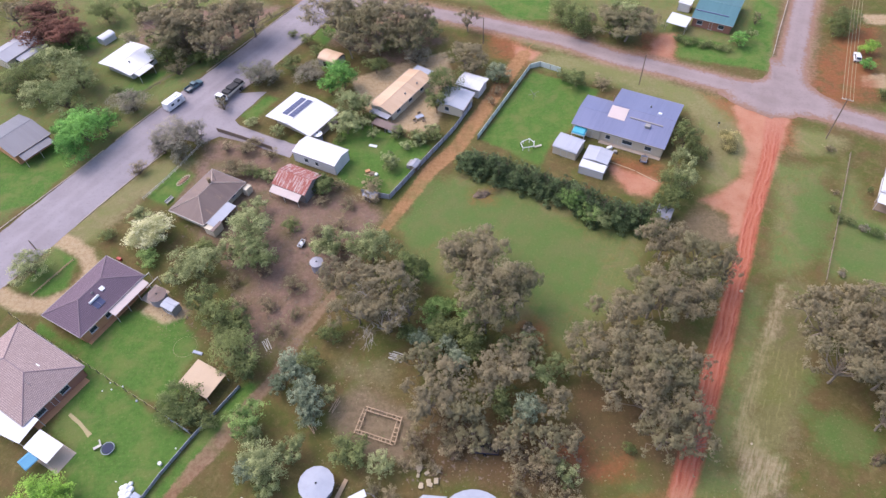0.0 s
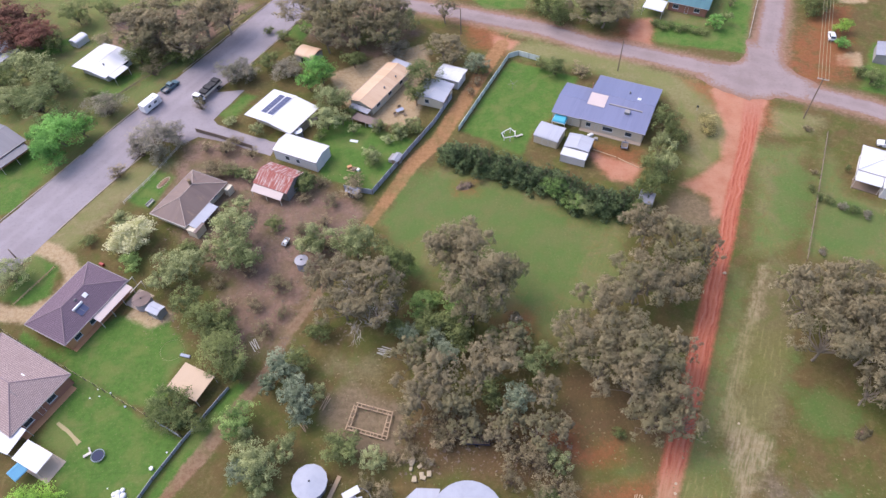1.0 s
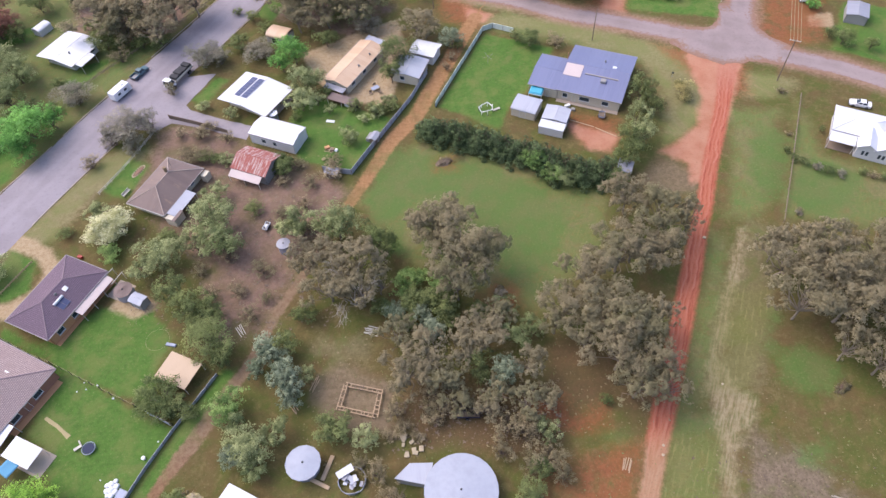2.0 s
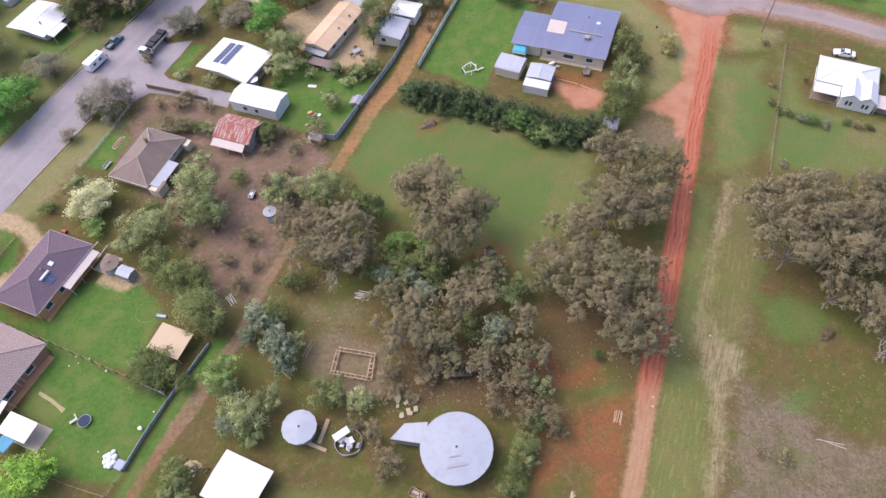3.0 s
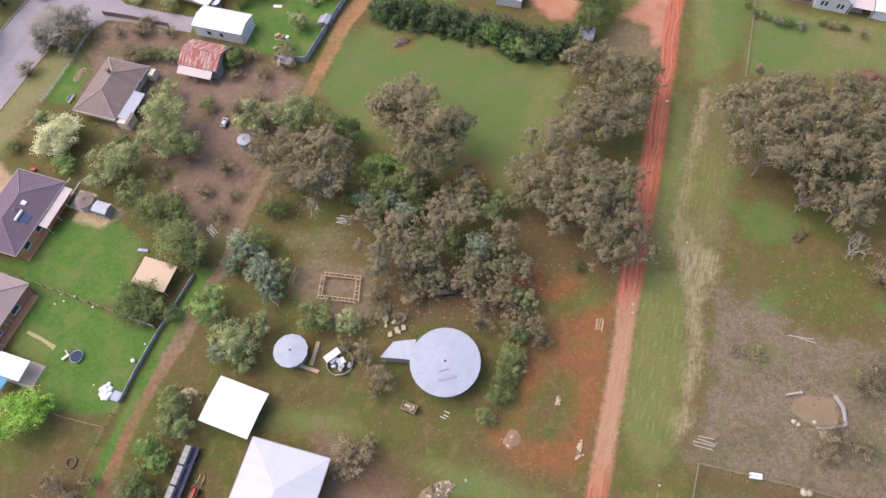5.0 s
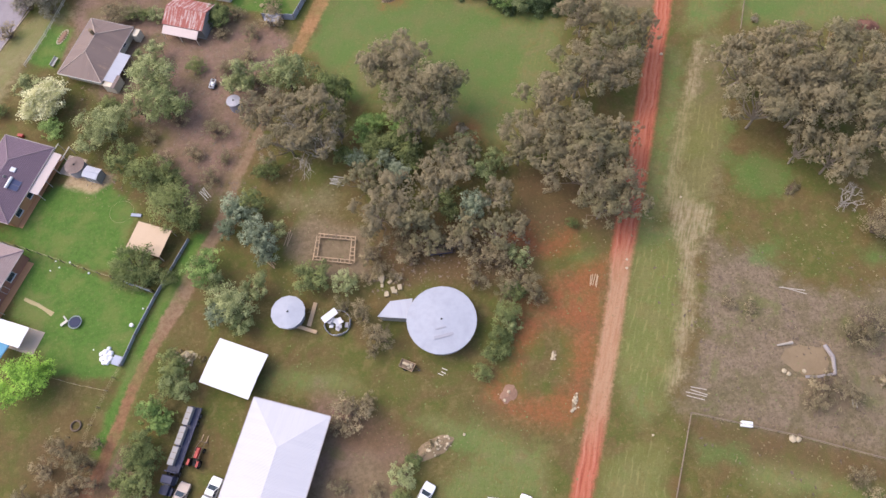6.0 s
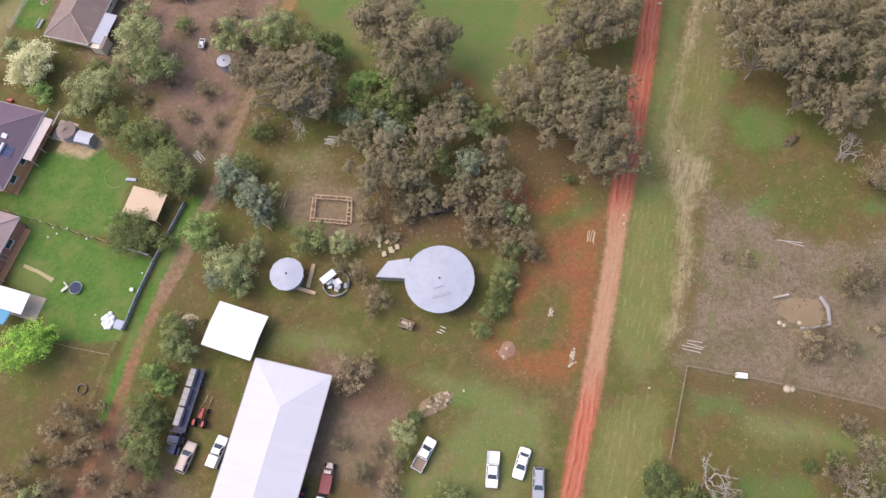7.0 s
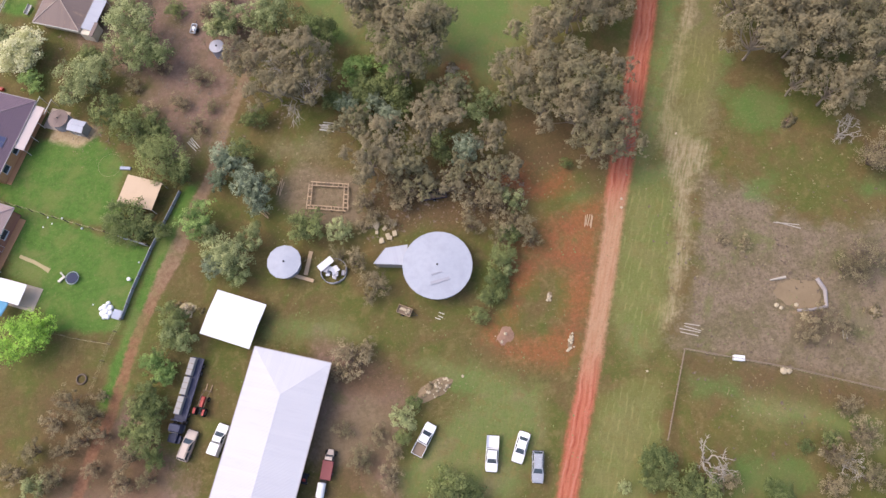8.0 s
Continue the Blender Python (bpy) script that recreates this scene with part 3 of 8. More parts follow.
CLOVERS = [
    [(60.3, 45.3), (64.0, 45.9), (68.9, 43.8), (69.4, 40.1), (66.4, 37.0), (61.7, 38.1), (59.2, 40.7)],
    [(74.3, 23.0), (79.1, 22.8), (82.8, 19.8), (80.3, 18.8), (74.3, 20.8)],
    [(57.7, 28.8), (61.7, 28.7), (60.6, 25.0), (55.9, 26.9)],
    [(-1.3, 9.5), (0.6, 11.5), (2.7, 10.4), (1.7, 8.6), (-0.4, 7.9)],
    [(27.1, 35.0), (29.9, 35.8), (31.6, 34.8), (28.9, 32.9)],
    [(62.2, 53.1), (63.9, 53.2), (60.5, 46.4), (58.2, 45.9)],
    [(37.1, -12.7), (45.5, -14.2), (47.3, -18.1), (43.1, -19.5), (35.2, -17.3)],
    [(35.7, 1.7), (42.0, -1.2), (41.0, -3.5), (35.2, -1.8)],
    [(24.4, 28.6), (27.4, 28.6), (26.4, 25.7), (23.5, 26.1)],
    [(84.7, 89.7), (89.7, 86.7), (94.9, 82.0), (88.4, 74.0), (80.6, 72.9), (77.5, 76.8)],
    [(78.2, 98.5), (85.3, 96.6), (78.4, 81.3), (72.0, 78.2), (72.4, 86.1)],
    [(-5.5, 107.1), (6.8, 103.6), (24.9, 92.9), (32.7, 82.5), (25.3, 69.4), (15.8, 66.0), (17.8, 71.0), (14.5, 80.2), (10.6, 88.6), (0.1, 90.8), (-5.5, 83.5), (-2.6, 77.9), (-7.4, 76.0), (-8.9, 91.1)],
]
VERGES = [
    [(19.9, 153.6), (32.7, 151.0), (46.5, 147.3), (61.6, 135.9), (73.3, 127.0), (76.2, 116.9), (69.9, 104.3), (63.2, 99.0), (57.8, 97.7), (62.6, 111.9), (61.0, 126.9), (47.4, 137.0), (34.0, 144.8), (26.1, 146.9)],
    [(-86.7, 88.5), (-82.2, 96.6), (-68.2, 115.2), (-61.3, 120.6), (-58.1, 114.9), (-68.0, 104.2), (-74.9, 92.9), (-78.9, 90.0)],
    [(15.1, 167.3), (36.1, 158.2), (52.9, 148.8), (52.2, 145.8), (29.3, 154.4), (15.9, 161.0)],
    [(83.9, 117.8), (92.2, 115.1), (94.9, 112.0), (89.1, 107.6), (80.7, 109.1)],
]
HAYS = [
    [(62.3, 65.9), (69.3, 63.6), (65.5, 57.1), (61.8, 52.0), (58.2, 45.9), (54.3, 39.0), (50.8, 40.7), (51.2, 45.7), (56.6, 56.1)],
    [(67.2, 73.8), (71.4, 71.4), (65.3, 61.4), (60.7, 49.6), (57.4, 43.2), (53.7, 39.5), (46.8, 39.7), (58.6, 60.1)],
    [(-19.5, 60.5), (-11.5, 59.5), (-11.0, 55.0), (-20.5, 57.0)],
]
DRIVE_LOOP = [(-91, 79.5), (-85, 76.3), (-80, 75.6), (-75.2, 78), (-73, 83.5), (-75.6, 88.6), (-82.5, 93)]
LANE = [(24, 152), (19.5, 144.5), (12, 130.5), (7.2, 122), (4, 116), (-2.8, 108.4), (-5.9, 102.8), (-11.7, 93.3), (-18.5, 82), (-23.9, 72.8), (-27.5, 67), (-30.4, 61.1), (-32.8, 56.2), (-35.2, 52.9), (-38, 48.5), (-40.8, 44.2), (-43.3, 40.8), (-46.8, 35.8), (-49.7, 30.9), (-52.6, 25), (-55.1, 20.1), (-58.4, 15.6), (-61.3, 10.3), (-66, 0), (-76, -20)]
RED_ROAD = [(84, 126), (80.5, 119), (76, 109.8), (70.5, 99.4), (65.2, 89.8), (60.3, 79.8), (56, 72.2), (52.9, 66.2), (48.3, 57.5), (43.9, 49.2), (40.6, 43.2), (37.4, 37.4), (34.9, 32.7), (32.7, 28.0), (30.3, 23.5), (28.0, 19.1), (25.6, 14.9), (23.4, 10.7), (21.2, 6.7), (18.9, 2.7), (16.6, -1.0), (14.5, -4.8), (11.3, -10.8), (-10, -48)]


CROSS_LINE = [(-37, 186), (-5, 177), (13.3, 168.8), (36, 157.5), (48.2, 148.5), (60, 142.8), (73, 135.5), (86, 128.4), (97, 121), (107, 115), (117, 106.3), (170, 72)]
SIDE_LINE = [(88, 129), (92.5, 141), (106.8, 170), (130, 214), (190, 330)]


def polygon_field(px, py, poly):
    """Signed distance to a polygon, below zero inside."""
    d, inside = np.full(px.shape, 1e9), np.zeros(px.shape, bool)
    for (ax, ay), (bx, by) in zip(poly, poly[1:] + poly[:1]):
        ex, ey = bx - ax, by - ay
        s = np.clip(((px - ax) * ex + (py - ay) * ey) / (ex * ex + ey * ey), 0, 1)
        d = np.minimum(d, np.hypot(px - ax - s * ex, py - ay - s * ey))
        inside ^= ((ay > py) != (by > py)) & (px < ex * (py - ay) / (ey if ey else 1e-9) + ax)
    return np.where(inside, -d, d)


def line_field(px, py, line, signed=True):
    """Distance to a line, minus on its one side."""
    best, side = np.full(px.shape, 1e9), np.ones(px.shape)
    for (ax, ay), (bx, by) in zip(line, line[1:]):
        ex, ey = bx - ax, by - ay
        s = np.clip(((px - ax) * ex + (py - ay) * ey) / (ex * ex + ey * ey), 0, 1)
        d = np.hypot(px - ax - s * ex, py - ay - s * ey)
        near = d < best
        side = np.where(near, np.sign((px - ax) * ey - (py - ay) * ex), side)
        best = np.minimum(best, d)
    return best * side if signed else best


def far_steps(start, end, sign):
    out, step, at = [], 1.5, start
    while abs(at) < abs(end):
        at += sign * step
        out.append(at)
        step *= 1.35
    return out


def build_ground():
    xs = np.array(far_steps(-125, 2600, -1)[::-1] + list(np.arange(-125, 128, 0.8)) + far_steps(127.8, 2600, 1))
    ys = np.array(far_steps(-22, 2600, -1)[::-1] + list(np.arange(-22, 186, 0.8)) + far_steps(185.6, 2600, 1))
    gx, gy = np.meshgrid(xs, ys)
    w, h = len(xs), len(ys)
    co = np.stack([gx.ravel(), gy.ravel(), np.zeros(w * h)], 1)
    k = (np.arange(h - 1)[:, None] * w + np.arange(w - 1)[None]).ravel()
    faces = np.stack([k, k + 1, k + w + 1, k + w], 1)
    me = bpy.data.meshes.new("ground")
    me.from_pydata(co.tolist(), [], faces.tolist())
    px, py = co[:, 0], co[:, 1]
    for name, zones in (("lawn", LAWNS + LAWNS_OUTER), ("field", FIELDS), ("brown", BROWNS), ("paddock", PADDOCKS), ("sand", SANDS), ("pale", PALES), ("mow", MOWN), ("salmon", SALMONS), ("mauve", MAUVES), ("red", REDS), ("umber", UMBERS), ("clover", CLOVERS), ("verge", VERGES), ("hay", HAYS)):
        d = np.minimum.reduce([polygon_field(px, py, z) for z in zones])
        if name == "sand":
            d = np.minimum(d, line_field(px, py, DRIVE_LOOP, False) - 1.7)
        me.attributes.new(name, "FLOAT", "POINT").data.foreach_set("value", np.clip(d, -30, 30).astype(np.float32))
    for name, line in (("lane", LANE), ("redroad", RED_ROAD)):
        me.attributes.new(name, "FLOAT", "POINT").data.foreach_set("value", np.clip(line_field(px, py, line), -30, 30).astype(np.float32))
    d = np.minimum(line_field(px, py, CROSS_LINE, False) - 3.2, line_field(px, py, SIDE_LINE, False) - 3.6)
    me.attributes.new("dust", "FLOAT", "POINT").data.foreach_set("value", np.clip(d, -30, 30).astype(np.float32))
    me.materials.append(GROUND)
    return tagged(new("ground", me), "flat town ground of lawn, dry grass and red dirt", "ground", kind="structure")


build_ground()


def road_strip(name, line, widths, material, z, label, wobble=0.35, seed=1):
    """A strip along a line with ragged edges and a low crown."""
    rng = random.Random(seed)
    pts = []
    for k, (a, b) in enumerate(zip(line, line[1:])):
        n = max(2, int(math.dist(a, b) / 1.2))
        for i in range(n + (k == len(line) - 2)):
            s = i / n
            pts.append((a[0] + s * (b[0] - a[0]), a[1] + s * (b[1] - a[1]), widths[k] + s * (widths[k + 1] - widths[k])))
    bm = bmesh.new()
    uv = bm.loops.layers.uv.new("UVMap")
    rows, run, wl, wr = [], 0.0, 0.0, 0.0
    for k, (x, y, wd) in enumerate(pts):
        x0, y0, _ = pts[max(k - 1, 0)]
        x1, y1, _ = pts[min(k + 1, len(pts) - 1)]
        d = math.hypot(x1 - x0, y1 - y0)
        nx, ny = (y1 - y0) / d, -(x1 - x0) / d
        run += math.hypot(x - x0, y - y0)
        wl, wr = 0.6 * wl + rng.uniform(-wobble, wobble), 0.6 * wr + rng.uniform(-wobble, wobble)
        row = []
        for off, up in ((-wd / 2 + wl, 0.0), (-wd / 4, 0.05), (0, 0.07), (wd / 4, 0.05), (wd / 2 + wr, 0.0)):
            row.append((bm.verts.new((x + nx * off, y + ny * off, z + up)), off, run))
        rows.append(row)
    for a, b in zip(rows, rows[1:]):
        for i in range(4):
            q = (a[i], a[i + 1], b[i + 1], b[i])
            f = bm.faces.new([v for v, *_ in q])
            for loop, (_, u, s) in zip(f.loops, q):
                loop[uv].uv = (u, s)
    return tagged(new(name, mesh_of(name, bm, material, True)), label, "road", kind="structure")


road_strip("road_main", [(-190, -52), (-94, 87.5), (-81.6, 107.8), (-72.7, 122.6), (-50.5, 155.2), (-36.5, 177.5), (20, 264)], [13.6] * 7, BITUMEN, 0.03, "wide pale grey sealed street with grass verges", 0.15)
road_strip("road_cross", CROSS_LINE, [6, 6, 6.4, 6.6, 6.6, 5.8, 6.5, 11, 7.5, 5.6, 5.0, 5.0], GRAVEL_ROAD, 0.02, "narrow dusty grey cross street", 0.3, 2)
road_strip("road_side", SIDE_LINE, [10, 7.2, 6.8, 6.8, 6.8], GRAVEL_ROAD, 0.034, "pale side street running off the crossing", 0.3, 3)


def paved(name, outline, material, z, label):
    """A flat paved area with a slightly uneven rim."""
    rng = random.Random(len(outline))
    bm = bmesh.new()
    uv = bm.loops.layers.uv.new("UVMap")
    pts = []
    for a, b in zip(outline, outline[1:] + outline[:1]):
        n = max(1, int(math.dist(a, b) / 1.5))
        pts += [(a[0] + (b[0] - a[0]) * k / n + rng.uniform(-0.12, 0.12), a[1] + (b[1] - a[1]) * k / n + rng.uniform(-0.12, 0.12)) for k in range(n)]
    f = bm.faces.new([bm.verts.new((x, y, z)) for x, y in pts])
    f.normal_update()
    if f.normal.z < 0:
        f.normal_flip()
    for loop in f.loops:
        loop[uv].uv = (0.0, loop.vert.co.y)
    bmesh.ops.triangulate(bm, faces=bm.faces[:])
    return tagged(new(name, mesh_of(name, bm, material)), label, "driveway", kind="structure")


paved("driveway_apron", [(-62.4, 126.2), (-56.8, 135.5), (-54, 141.1), (-44.6, 141), (-48.3, 134.6), (-51.2, 130.2), (-49.6, 128.1), (-43.2, 124.2), (-34.6, 119.8), (-35.6, 115.3), (-47.9, 121.9), (-54, 124.2), (-57.5, 122), (-62.6, 123.6)], BITUMEN, 0.058, "grey sealed driveway apron off the street")


def crossing(outline, z):
    """The open crossing: a flat middle and a dusty rim."""
    rng = random.Random(6)
    cx, cy = sum(p[0] for p in outline) / len(outline), sum(p[1] for p in outline) / len(outline)
    bm = bmesh.new()
    uv = bm.loops.layers.uv.new("UVMap")
    pts = []
    for a, b in zip(outline, outline[1:] + outline[:1]):
        n = max(1, int(math.dist(a, b) / 1.0))
        pts += [(a[0] + (b[0] - a[0]) * k / n + rng.uniform(-0.3, 0.3), a[1] + (b[1] - a[1]) * k / n + rng.uniform(-0.3, 0.3)) for k in range(n)]
    rings = [[bm.verts.new((cx + (x - cx) * s, cy + (y - cy) * s, z - 0.08 * (s > 0.99))) for x, y in pts] for s in (1.0, 0.7, 0.45)]
    for (outer, inner), (u0, u1) in zip(zip(rings, rings[1:]), ((3.4, 1.7), (1.7, 0.0))):
        for k in range(len(pts)):
            j = (k + 1) % len(pts)
            f = bm.faces.new((outer[k], outer[j], inner[j], inner[k]))
            for loop, u in zip(f.loops, (u0, u0, u1, u1)):
                loop[uv].uv = (u, loop.vert.co.y)
    bm.faces.new(rings[-1])
    bmesh.ops.recalc_face_normals(bm, faces=bm.faces[:])
    if sum(f.normal.z for f in bm.faces) < 0:
        bmesh.ops.reverse_faces(bm, faces=bm.faces[:])
    return tagged(new("road_crossing", mesh_of("road_crossing", bm, GRAVEL_ROAD)), "dusty sealed crossing where the streets meet", "road", kind="structure")


crossing([(73.4, 137.8), (78.6, 135.9), (82.4, 136.2), (86.0, 139), (88.6, 145.5), (96.0, 143.6), (94.3, 136.2), (95.2, 129.6), (99, 125.5), (97.5, 119), (94.4, 118.6), (90.8, 120.8), (84.6, 121.0), (80.1, 121.2), (77.1, 123.6), (73.4, 127.3), (70.6, 131.2)], 0.112)

# ---- houses and sheds ----


def roof_mesh(name, length, width, eave, pitch, over, kind, material, thick=0.14):
    """A roof as a solid; its map runs along the eave and up the slope. kind: hip, gable, skillion or barrel."""
    bm = bmesh.new()
    uv = bm.loops.layers.uv.new("UVMap")
    a, b = length / 2 + over, width / 2 + over
    rise = b * math.tan(radians(pitch))

    def face(pts, along, flip=False):
        pts = pts[::-1] if flip else pts
        f = bm.faces.new([bm.verts.new(p) for p in pts])
        along = Vector(along)
        f.normal_update()
        up = f.normal.cross(along)
        for loop in f.loops:
            loop[uv].uv = (loop.vert.co.dot(along), loop.vert.co.dot(up))

    if kind == "hip":
        r = max(a - b, 0.05)
        c = [(-a, -b), (a, -b), (a, b), (-a, b)]
        for dz, flip in ((0, False), (-thick, True)):
            z, zt = eave + dz, eave + rise + dz
            e = [(x, y, z) for x, y in c]
            p, q = (-r, 0, zt), (r, 0, zt)
            face([e[0], e[1], q, p], (1, 0, 0), flip)
            face([e[2], e[3], p, q], (-1, 0, 0), flip)
            face([e[1], e[2], q], (0, 1, 0), flip)
            face([e[3], e[0], p], (0, -1, 0), flip)
        for (x0, y0), (x1, y1) in zip(c, c[1:] + c[:1]):
            face([(x0, y0, eave - thick), (x1, y1, eave - thick), (x1, y1, eave), (x0, y0, eave)], Vector((x1 - x0, y1 - y0, 0)).normalized())
    else:
        if kind == "gable":
            prof = [(-b, eave), (0, eave + rise), (b, eave)]
        elif kind == "skillion":
            prof = [(-b, eave), (b, eave + 2 * rise)]
        else:
            prof = [(-b * math.cos(t), eave + rise * math.sin(t)) for t in [k * math.pi / 10 for k in range(11)]]
        for (y0, z0), (y1, z1) in zip(prof, prof[1:]):
            face([(-a, y0, z0), (a, y0, z0), (a, y1, z1), (-a, y1, z1)], (1, 0, 0))
            face([(-a, y0, z0 - thick), (a, y0, z0 - thick), (a, y1, z1 - thick), (-a, y1, z1 - thick)], (1, 0, 0), True)
            face([(a, y0, z0 - thick), (a, y1, z1 - thick), (a, y1, z1), (a, y0, z0)], (0, 1, 0))
            face([(-a, y1, z1 - thick), (-a, y0, z0 - thick), (-a, y0, z0), (-a, y1, z1)], (0, -1, 0))
        for (y, z), s in ((prof[0], 1), (prof[-1], -1)):
            face([(-a * s, y, z - thick), (a * s, y, z - thick), (a * s, y, z), (-a * s, y, z)], (s, 0, 0))
    bmesh.ops.remove_doubles(bm, verts=bm.verts[:], dist=0.001)
    return mesh_of(name, bm, material)


def wall_mesh(bm, p, q, height, openings, thick=0.16, top=None):
    """An upright wall from p to q in one piece, with openings (start, end, low, high) cut through; top: height at its middle, for a gable end."""
    p, q = Vector((*p, 0)), Vector((*q, 0))
    size = (q - p).length
    m = Matrix.Translation(p) @ Matrix.Rotation(math.atan2(q.y - p.y, q.x - p.x), 4, "Z")
    ss = sorted({0.0, size, *(v for o in openings for v in o[:2])})
    zs = sorted({0.0, height, *(v for o in openings for v in o[2:])})
    made = {}

    def at(i, j, k):
        if (i, j, k) not in made:
            made[i, j, k] = bm.verts.new(m @ Vector((ss[i], k * thick, zs[j])))
        return made[i, j, k]

    def solid(i, j):
        if not (0 <= i < len(ss) - 1 and 0 <= j < len(zs) - 1):
            return False
        u, v = (ss[i] + ss[i + 1]) / 2, (zs[j] + zs[j + 1]) / 2
        return not any(a < u < b and c < v < d for a, b, c, d in openings)

    for i in range(len(ss) - 1):
        for j in range(len(zs) - 1):
            if not solid(i, j):
                continue
            bm.faces.new((at(i, j, 0), at(i + 1, j, 0), at(i + 1, j + 1, 0), at(i, j + 1, 0)))
            bm.faces.new((at(i, j + 1, 1), at(i + 1, j + 1, 1), at(i + 1, j, 1), at(i, j, 1)))
            for di, dj, e in ((-1, 0, ((i, j), (i, j + 1))), (1, 0, ((i + 1, j + 1), (i + 1, j))), (0, -1, ((i + 1, j), (i, j))), (0, 1, ((i, j + 1), (i + 1, j + 1)))):
                if solid(i + di, j + dj) or (top and dj == 1 and j == len(zs) - 2):
                    continue
                (a, b), (c, d) = e
                bm.faces.new((at(a, b, 0), at(c, d, 0), at(c, d, 1), at(a, b, 1)))
    if top:
        j = len(zs) - 1
        peak = [bm.verts.new(m @ Vector((size / 2, k * thick, top))) for k in (0, 1)]
        bm.faces.new([at(i, j, 0) for i in range(len(ss))] + [peak[0]])
        bm.faces.new(([at(i, j, 1) for i in range(len(ss))] + [peak[1]])[::-1])
        bm.faces.new((at(len(ss) - 1, j, 0), at(len(ss) - 1, j, 1), peak[1], peak[0]))
        bm.faces.new((peak[0], peak[1], at(0, j, 1), at(0, j, 0)))
    bmesh.ops.recalc_face_normals(bm, faces=bm.faces[:])
    return m


def house(name, label, category, x, y, yaw, length, width, eave, roof, pitch, roof_mat, wall_mat, over=0.45, windows=(), doors=(), ridge_cap=True, gutters=True, group="", wall_label="", roof_label=""):
    """windows and doors: (side, start, width), side 0..3 round from the long front; each wall, window, door, gutter is a part."""
    ob = thing(name, label, category, x, y, yaw, group=group)
    a, b = length / 2, width / 2
    corners = [(-a, -b), (a, -b), (a, b), (-a, b)]
    low = eave - 0.14 + (over * math.tan(radians(pitch)) if roof != "barrel" else 0)
    rise = b * math.tan(radians(pitch))
    for side in range(4):
        p, q = corners[side], corners[(side + 1) % 4]
        head = min(2.1, low - 0.15)
        cuts = [(s, s + w, 0.9, head) for sd, s, w in windows if sd == side] + [(s, s + w, 0.0, head) for sd, s, w in doors if sd == side]
        bm = bmesh.new()
        h, top = low, None
        if roof == "gable" and side in (1, 3):
            top = low + rise - 0.05
        if roof == "barrel" and side in (1, 3):
            top = low + rise * 0.6
        if roof == "skillion":
            h = low if side == 0 else low + 2 * rise * (0.97 if side == 2 else 0.48)
        m = wall_mesh(bm, p, q, h, cuts, top=top)
        part("wall", bm, wall_mat, ob, wall_label)
        for s0, s1, z0, z1 in cuts:
            bm = bmesh.new()
            t = 0.07
            for c in ((s0, s0 + t, z0, z1), (s1 - t, s1, z0, z1), (s0, s1, z1 - t, z1), (s0, s1, z0, z0 + t)):
                box(bm, c[0], c[1], -0.03, 0.1, c[2], c[3], m)
            is_window = z0 > 0.1
            fr = part("window" if is_window else "door", bm, TRIM, ob)
            if is_window:
                mid = (s0 + s1) / 2
                for u0, u1 in ((s0 + t, mid - 0.02), (mid + 0.02, s1 - t)):
                    bm = bmesh.new()
                    box(bm, u0, u1, 0.03, 0.05, z0 + t, z1 - t, m)
                    part("pane", bm, GLASS, fr)
                bm = bmesh.new()
                box(bm, s0 - 0.05, s1 + 0.05, -0.12, -0.035, z0 - 0.08, z0 + 0.02, m)
                part("sill", bm, TRIM, fr)
            else:
                bm = bmesh.new()
                box(bm, s0 + t, s1 - t, 0.03, 0.08, z0 + t, z1 - t, m)
                # wide doorways: a solid panel with the interior's shade put into its colour
                part("leaf", bm, OPENING_SHADE if s1 - s0 > 1.6 else wall_mat, fr)
    part("roof", roof_mesh("roof", length, width, eave, pitch, over, roof, roof_mat), None, ob, roof_label)
    ao, bo = a + over, b + over
    zr = eave + bo * math.tan(radians(pitch))
    if ridge_cap and roof in ("hip", "gable"):
        r = max(ao - bo, 0.05) if roof == "hip" else ao
        bm = tubes(((-r, 0, zr - 0.05), (r, 0, zr - 0.05), 0.1))
        if roof == "hip":
            for sx in (-1, 1):
                for sy in (-1, 1):
                    tube(bm, (sx * r, 0, zr), (sx * ao, sy * bo, eave + 0.02), 0.1)
        part("ridge_cap", bm, {PURPLE_TILE: TILE_CAP, PINK_TILE: TILE_CAP, BROWN_IRON: IRON_CAP}.get(roof_mat, roof_mat), ob)
    if gutters:
        sides = ((-ao, ao, -bo - 0.12, -bo - 0.005), (-ao, ao, bo + 0.005, bo + 0.12))
        if roof == "hip":
            sides += ((-ao - 0.12, -ao - 0.005, -bo, bo), (ao + 0.005, ao + 0.12, -bo, bo))
        for x0, x1, y0, y1 in sides if roof != "skillion" else sides[:1]:
            part("gutter", boxes((x0, x1, y0, y1, eave - 0.12, eave + 0.01)), GUTTER, ob)
    return ob


def floor_slab(ob, x0, x1, y0, y1, z=0.1, material=None, name="slab"):
    part(name, boxes((x0, x1, y0, y1, 0.0, z)), material or CONCRETE, ob)


